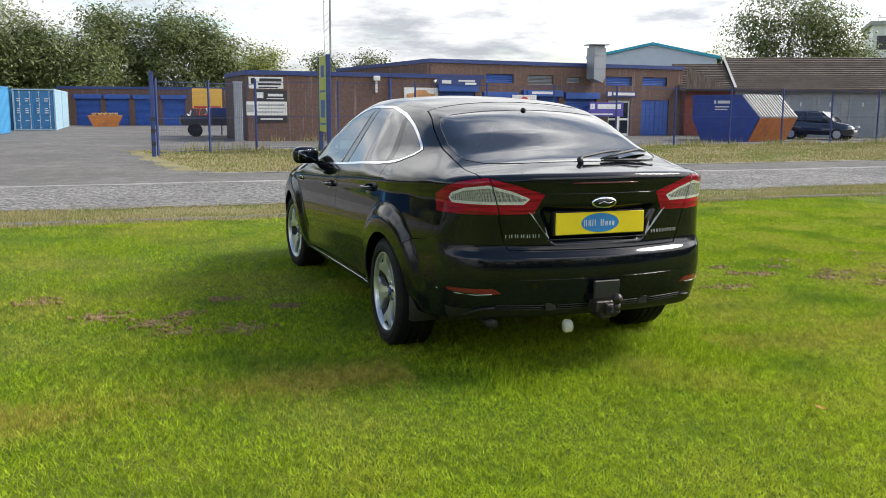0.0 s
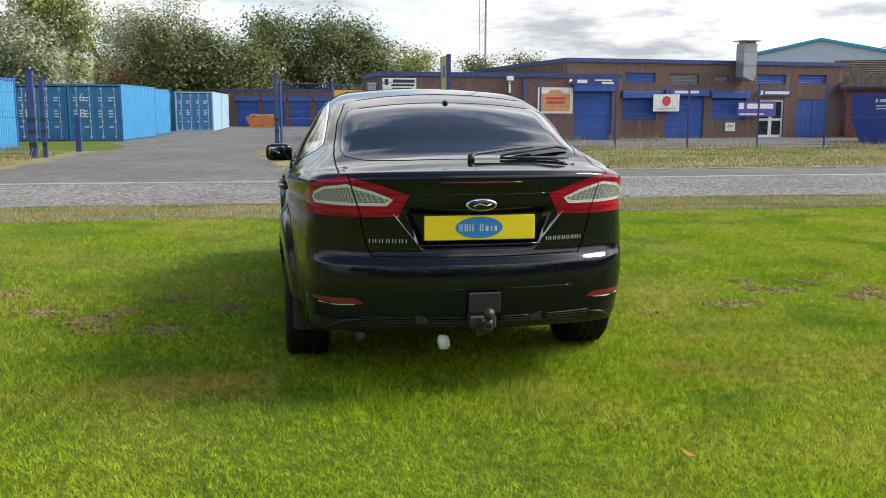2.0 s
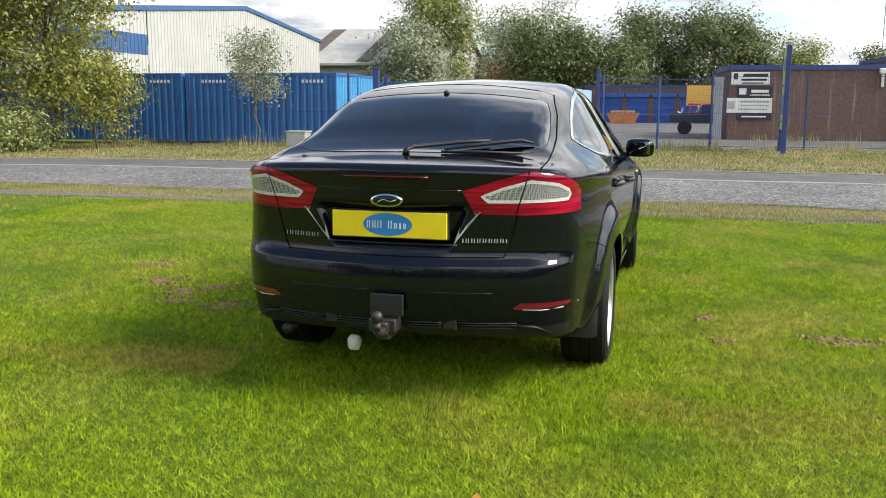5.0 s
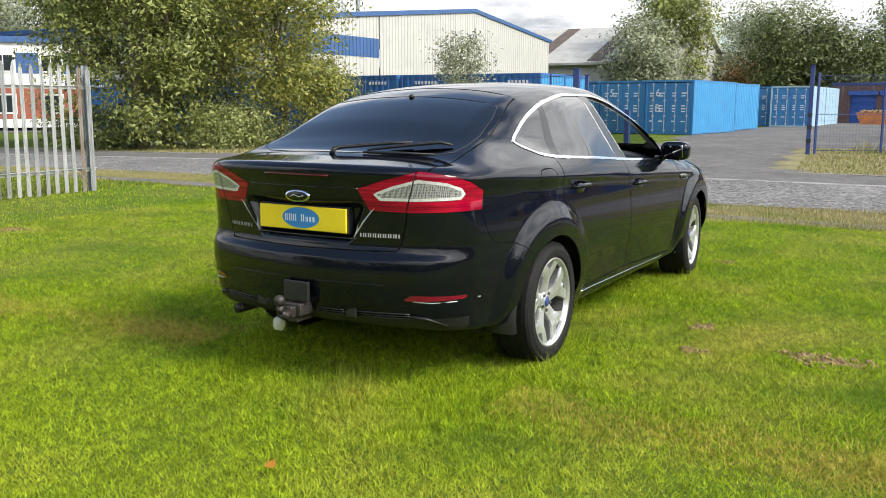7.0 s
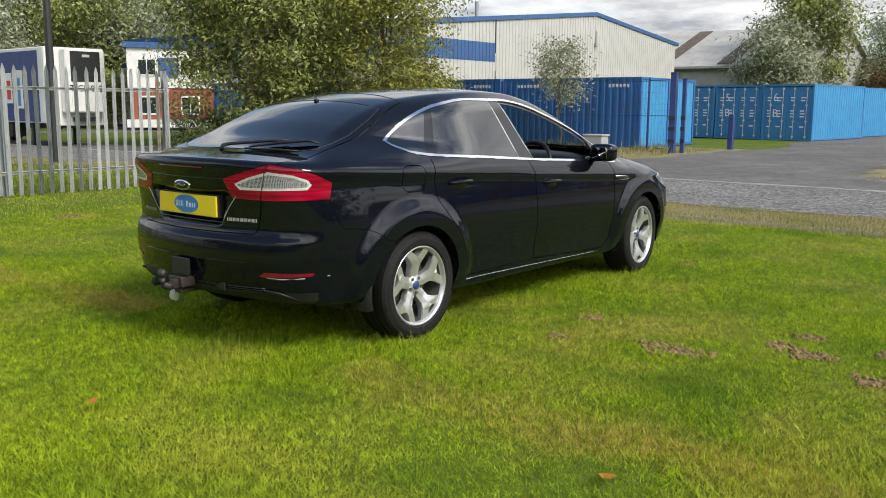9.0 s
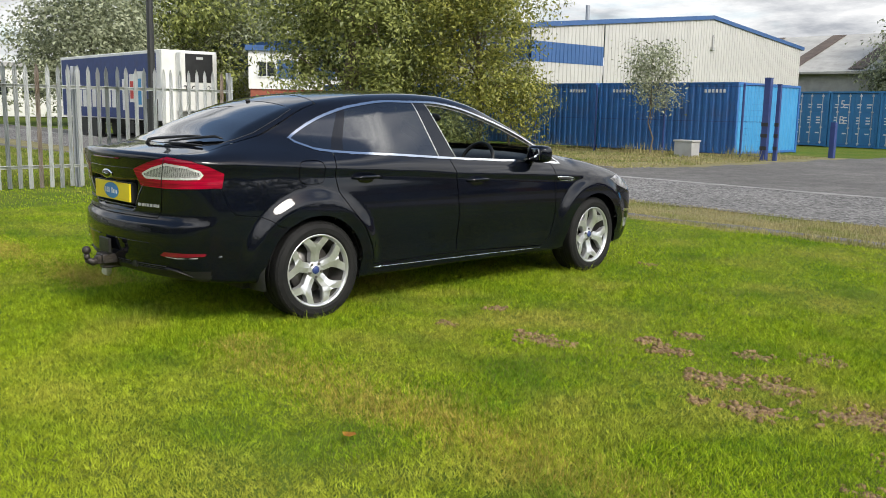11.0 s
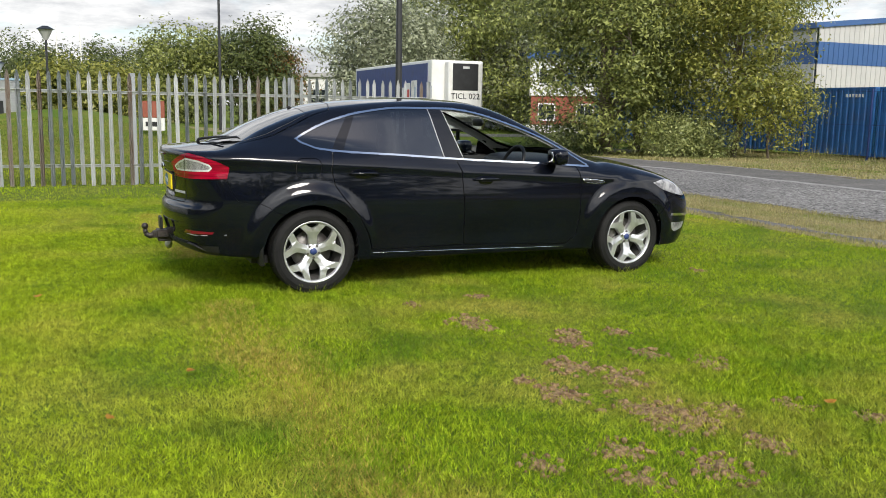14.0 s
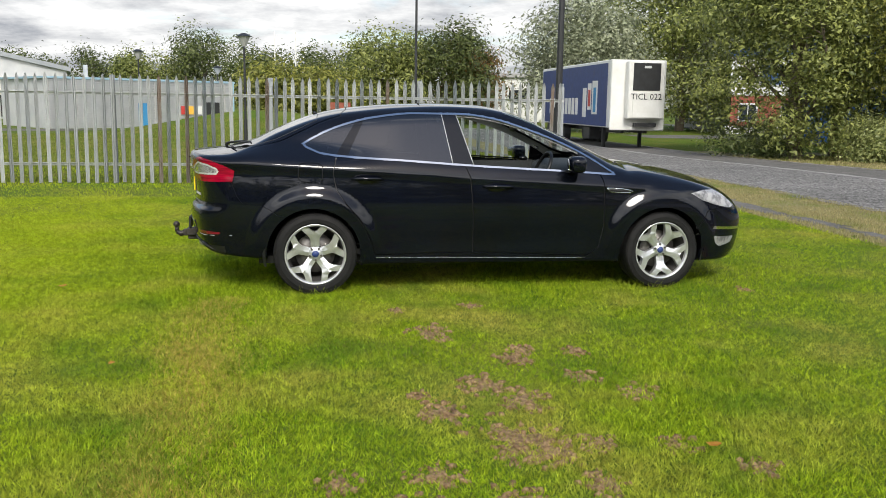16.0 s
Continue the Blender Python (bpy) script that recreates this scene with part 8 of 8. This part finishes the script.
WM = wheel_meshes()
for x, y, steer, roll_ in ((0.79, -WHEEL_Y + 0.012, 0, 20), (-0.79, -WHEEL_Y + 0.012, 180, 50), (0.79, WHEEL_Y + 0.006, 4, -14), (-0.79, WHEEL_Y + 0.006, 184, 8)):
    wh = new("wheel")
    wh.parent = car
    wh.matrix_local = pose(x, y, WHEEL_Z, 0, 0, steer) @ pose(0, 0, 0, roll_, 0, 0)
    for nm in ("tyre", "rim", "barrel", "disc", "hub", "cap"):
        ob = new({"cap": "hub_cap", "disc": "brake_disc", "barrel": "wheel_back"}.get(nm, nm), WM[nm])
        ob.parent = wh
    for k in range(5):
        ob = new("spoke", WM["spoke"])
        ob.parent = wh
        ob.matrix_local = pose(0, 0, 0, 72 * k, 0, 0)
        ob = new("wheel_nut", WM["nut"])
        ob.parent = wh
        a = radians(72 * k + 36)
        ob.matrix_local = pose(0, 0.047 * math.cos(a), 0.047 * math.sin(a))
for side in (1, -1):
    for yw in (-WHEEL_Y, WHEEL_Y):
        bm = bmesh.new()
        n = 22
        rows = []
        for k in range(n + 1):
            a = math.pi * (k / n) * 1.16 - 0.08 * math.pi
            rows.append([bm.verts.new((px, yw + r * math.cos(a), WHEEL_Z + r * math.sin(a))) for px, r in ((0.50, 0.40), (0.845, 0.395), (0.868, 0.372))])
        for a, b in zip(rows, rows[1:]):
            for i in range(2):
                bm.faces.new((a[i], a[i + 1], b[i + 1], b[i]))
        vs = [r[0] for r in rows]
        bm.faces.new(vs)
        bmesh.ops.recalc_face_normals(bm, faces=bm.faces[:])
        part("wheel_arch_liner", mirrored(bm, side), M_TRIM, car, "black wheel arch liner", True)
bm = boxes((-0.70, 0.70, -1.85, 1.95, 0.20, 0.26))
part("underbody", bm, M_TRIM, car, "dark underbody")


# tail furniture: plate, badge, lettering bars, wiper, tow bar
def on_tail(x, z, out=0.0):
    return (x, rear_y(x, z) - out, z)


py = -2.374
plate = part("number_plate", boxes((-0.262, 0.262, py, py + 0.012, 0.738, 0.853), bevel=0.003), M_PLATE, car, "yellow plate with a blue oval")
bm = bmesh.new()
bmesh.ops.create_circle(bm, cap_ends=True, segments=40, radius=1, matrix=pose(-0.005, py - 0.0016, 0.7965, 90, 0, 0) @ Matrix.Diagonal((0.112, 0.050, 1, 1)))
part("oval", bm, M_PLATEBLUE, plate)
for k, (dx, w_, h_) in enumerate(((-0.093, 0.016, 0.034), (-0.068, 0.016, 0.034), (-0.043, 0.020, 0.034), (0.005, 0.018, 0.034), (0.031, 0.014, 0.024), (0.052, 0.009, 0.024), (0.072, 0.012, 0.024))):
    part("letter_bar", boxes((dx - w_ / 2 + 0.002, dx - w_ / 2 + 0.006, py - 0.003, py - 0.001, 0.7965 - 0.017, 0.7965 - 0.017 + h_), (dx + w_ / 2 - 0.004, dx + w_ / 2, py - 0.003, py - 0.001, 0.7965 - 0.017, 0.7965 - 0.017 + h_)), M_TEXTW, plate)
part("plate_mount", boxes((-0.268, 0.268, py + 0.0125, py + 0.05, 0.732, 0.859), bevel=0.004), M_TRIM, car)
# facets painted silver for the sky that the black paint reflects there
for s in (1, -1):
    bm = bmesh.new()
    vs = [bm.verts.new(on_tail(s * x, z, o)) for x, z, o in ((0.405, 0.862, 0.004), (0.335, 0.858, -0.006), (0.312, 0.800, -0.006), (0.285, 0.712, 0.002), (0.345, 0.790, 0.006))]
    bm.faces.new(vs if s > 0 else vs[::-1])
    bmesh.ops.solidify(bm, geom=bm.faces[:], thickness=0.003)
    part("recess_glint_edge", bm, M_SILVER, car, "sloping facet beside the plate, silver for its sky glint")
part("plate_lip", rod([on_tail(x, 0.712, 0.001) for x in np.linspace(-0.30, 0.30, 9)], 0.006, 8), M_GLOSSBLACK, car, "", True)
bz = 0.905
by = rear_y(0.0, bz) - 0.002
bm = bmesh.new()
bmesh.ops.create_uvsphere(bm, u_segments=36, v_segments=12, radius=1, matrix=Matrix.Translation((0, by, bz)) @ Matrix.Diagonal((0.074, 0.010, 0.030, 1)))
badge = part("badge", bm, M_CHROME, car, "chrome oval badge", True)
bm = bmesh.new()
bmesh.ops.create_uvsphere(bm, u_segments=36, v_segments=12, radius=1, matrix=Matrix.Translation((0, by - 0.003, bz)) @ Matrix.Diagonal((0.066, 0.009, 0.0245, 1)))
part("badge_field", bm, M_GLOSSBLACK, badge, "dark blue oval field", True)
part("script_bar", rod([(-0.04, by - 0.012, bz - 0.006), (-0.01, by - 0.0125, bz + 0.006), (0.02, by - 0.0125, bz - 0.004), (0.045, by - 0.0115, bz + 0.004)], 0.003, 6), M_CHROME, badge, "", True)
for x0, n, w_ in ((-0.513, 6, 0.030), (0.325, 8, 0.024)):
    for k in range(n):
        x = x0 + w_ * k
        b = boxes((x, x + 0.0036, -0.003, 0.0, -0.009, 0.009), (x + w_ * 0.58, x + w_ * 0.58 + 0.0036, -0.003, 0.0, -0.009, 0.009))
        for v in b.verts:
            v.co.y += rear_y(v.co.x, 0.735) - 0.001
            v.co.z += 0.735
        part("letter_bar", b, M_SILVER, car, "small chrome lettering bar")
# high brake lamp in the boot edge
pts = [on_tail(x, 1.008, 0.002) for x in np.linspace(-0.19, 0.19, 9)]
part("brake_lamp", rod(pts, 0.010, 8, 0.6), M_DARKRED, car, "slim dark red high brake lamp", True)
for x0, x1 in ((-0.46, -0.09), (0.11, 0.46)):
    part("bumper_groove", rod([on_tail(x, 0.512 - 0.01 * x * x, 0.0005) for x in np.linspace(x0, x1, 9)], 0.0022, 6), M_GLOSSBLACK, rear_bumper, "", True)
# ribbed insert along the lower edge, split by two tabs, with flared ends
for x0, x1 in ((-0.56, -0.31), (-0.24, -0.07), (0.09, 0.24), (0.31, 0.56)):
    for z in (0.348, 0.360, 0.372):
        part("insert_rib", rod([on_tail(x, z, 0.003) for x in np.linspace(x0, x1, 7)], 0.0032, 6), M_TRIM, rear_bumper, "", True)
for s_ in (1, -1):
    part("insert_tab", boxes((s_ * 0.275 - 0.03, s_ * 0.275 + 0.03, rear_y(0.275, 0.36) - 0.008, rear_y(0.275, 0.36) + 0.01, 0.340, 0.385), bevel=0.004), M_TRIM, rear_bumper)
    part("insert_end", rod([on_tail(s_ * 0.56, 0.362, 0.0), on_tail(s_ * 0.63, 0.352, 0.001), on_tail(s_ * 0.70, 0.312, 0.0)], [0.016, 0.020, 0.008], 8, 0.35), M_TRIM, rear_bumper, "", True)
    part("reflector_edge", rod([on_tail(s_ * x, z, 0.003) for x, z in ((0.585, 0.436), (0.66, 0.430), (0.74, 0.434), (0.80, 0.440))], 0.0028, 6), M_SILVER, rear_bumper, "bright lower edge of the reflector", True)
part("tailgate_crease", rod([on_tail(x, 0.953, 0.0) for x in np.linspace(-0.33, 0.33, 15)], 0.0026, 6), M_GLOSSBLACK, car, "", True)
# wiper
px_, pyy = 0.0, -2.05


def on_glass(x, y, up):
    return (x, y, top_z(x, y) + up)


wp = part("rear_wiper", rod([on_glass(0.005, -2.13, 0.0), on_glass(0.005, -2.12, 0.022), on_glass(0.03, -2.09, 0.028), on_glass(0.25, -1.98, 0.026), on_glass(0.36, -1.945, 0.024)], [0.018, 0.017, 0.014, 0.012, 0.009], 8, 0.7), M_TRIM, car, "black rear wiper", True)
part("wiper_blade", rod([on_glass(0.17, -2.06, 0.012), on_glass(0.33, -1.985, 0.022), on_glass(0.50, -1.91, 0.024), on_glass(0.56, -1.895, 0.012)], [0.006, 0.011, 0.011, 0.006], 8, 0.8), M_TRIM, wp, "", True)
part("wiper_blade", rod([on_glass(0.16, -2.085, 0.008), on_glass(0.34, -2.055, 0.01), on_glass(0.53, -2.02, 0.012)], [0.006, 0.009, 0.006], 8, 0.8), M_TRIM, wp, "", True)
b = blob(0.005, -1.385, top_z(0.005, -1.385) + 0.006, 0.016, 0.018, 0.012, 2.0, 12, 8)
part("washer_nozzle", b, M_TRIM, car, "small black washer nozzle", True)
# tow bar
part("tow_socket_plate", boxes((-0.065, 0.085, -2.445, -2.425, 0.405, 0.50), bevel=0.004), M_TRIM, car, "black socket plate")
tow = part("tow_bar", boxes((-0.065, 0.06, -2.47, -2.35, 0.335, 0.395), (-0.02, 0.03, -2.50, -2.44, 0.33, 0.385), (-0.03, 0.03, -2.46, -2.0, 0.30, 0.345), bevel=0.006), M_TOW, car, "worn black tow bar")
part("tow_ball", rod([(0.005, -2.55, 0.365), (0.005, -2.555, 0.40)], 0.018, 10), M_TOW, tow, "", True)
part("tow_ball_head", blob(0.005, -2.555, 0.425, 0.027, 0.027, 0.027, 2.0, 16, 10), M_TOW, tow, "", True)
part("tow_neck", rod([(0.005, -2.47, 0.36), (0.005, -2.52, 0.345), (0.005, -2.555, 0.365)], [0.025, 0.024, 0.02], 10), M_TOW, tow, "", True)
b = blob(-0.17, -2.36, 0.25, 0.032, 0.03, 0.035, 2.2, 14, 10)
for v in b.verts:
    v.co += 0.008 * noise.noise_vector(v.co * 40)
part("socket_cap", b, M_CAPWHITE, car, "crumpled dirty white cap under the bumper", True)
part("exhaust_pipe", rod([(-0.55, -2.05, 0.26), (-0.55, -2.25, 0.262)], 0.027, 12), M_TOW, car, "dull dark steel exhaust pipe", True)


# cabin: seats, dashboard, steering wheel on the right
def seat(x, y, name="front_seat", w=0.26):
    s_ = part(name, blob(x, y, 0.50, w, 0.27, 0.11, 3.5), M_SEAT, car, "dark cloth seat", True)
    bm = blob(0, 0, 0.30, w * 0.92, 0.09, 0.36, 3.2)
    bmesh.ops.transform(bm, matrix=pose(x, y - 0.26, 0.52, 14, 0, 0), verts=bm.verts)
    part("backrest", bm, M_SEAT, s_, "", True)
    bm = blob(0, 0, 0, 0.14, 0.05, 0.10, 2.8)
    bmesh.ops.transform(bm, matrix=pose(x, y - 0.46, 1.235, 10, 0, 0), verts=bm.verts)
    part("headrest", bm, M_SEAT, s_, "", True)


seat(0.37, 0.05)
seat(-0.37, 0.05)
part("rear_bench", blob(0, -0.85, 0.50, 0.62, 0.25, 0.12, 4), M_SEAT, car, "dark rear bench", True)
bm = blob(0, -1.14, 0.80, 0.62, 0.09, 0.32, 4)
part("rear_backrest", bm, M_SEAT, car, "dark rear seat back", True)
for x in (-0.36, 0.36):
    part("rear_headrest", blob(x, -1.20, 1.13, 0.13, 0.05, 0.08, 2.8), M_SEAT, car, "", True)
bm = boxes((-0.66, 0.66, -1.95, -1.24, 0.96, 0.99))
part("parcel_shelf", bm, M_SEAT, car)
part("dashboard", blob(0, 0.92, 0.86, 0.72, 0.28, 0.13, 3.2), M_TRIM, car, "dark dashboard", True)
bm = bmesh.new()
n1, n2 = 28, 8
R_, r_ = 0.185, 0.016
vv = [[bm.verts.new(((R_ + r_ * math.cos(2 * math.pi * j / n2)) * math.cos(2 * math.pi * i / n1), (R_ + r_ * math.cos(2 * math.pi * j / n2)) * math.sin(2 * math.pi * i / n1), r_ * math.sin(2 * math.pi * j / n2))) for j in range(n2)] for i in range(n1)]
for i in range(n1):
    for j in range(n2):
        bm.faces.new((vv[i][j], vv[(i + 1) % n1][j], vv[(i + 1) % n1][(j + 1) % n2], vv[i][(j + 1) % n2]))
box(bm, -0.18, 0.18, -0.02, 0.02, -0.02, 0.0)
box(bm, -0.02, 0.02, -0.18, 0.0, -0.02, 0.0)
box(bm, -0.07, 0.07, -0.05, 0.05, -0.035, 0.015, 0.01)
bmesh.ops.transform(bm, matrix=pose(0.37, 0.52, 0.90, 66, 0, 0), verts=bm.verts)
part("steering_wheel", bm, M_TRIM, car, "black steering wheel", True)
part("cabin_floor", boxes((-0.76, 0.76, -1.3, 1.2, 0.28, 0.32)), M_SEAT, car)
part("centre_console", blob(0, 0.25, 0.50, 0.11, 0.55, 0.16, 4), M_TRIM, car, "", True)
part("interior_mirror", blob(0, 0.36, 1.27, 0.11, 0.02, 0.035, 2.6), M_TRIM, car, "", True)
for s in (1, -1):
    part("door_card", mirrored(boxes((0.80, 0.815, -1.05, 0.85, 0.34, 0.93)), s), M_SEAT, car, "dark inner door trim")
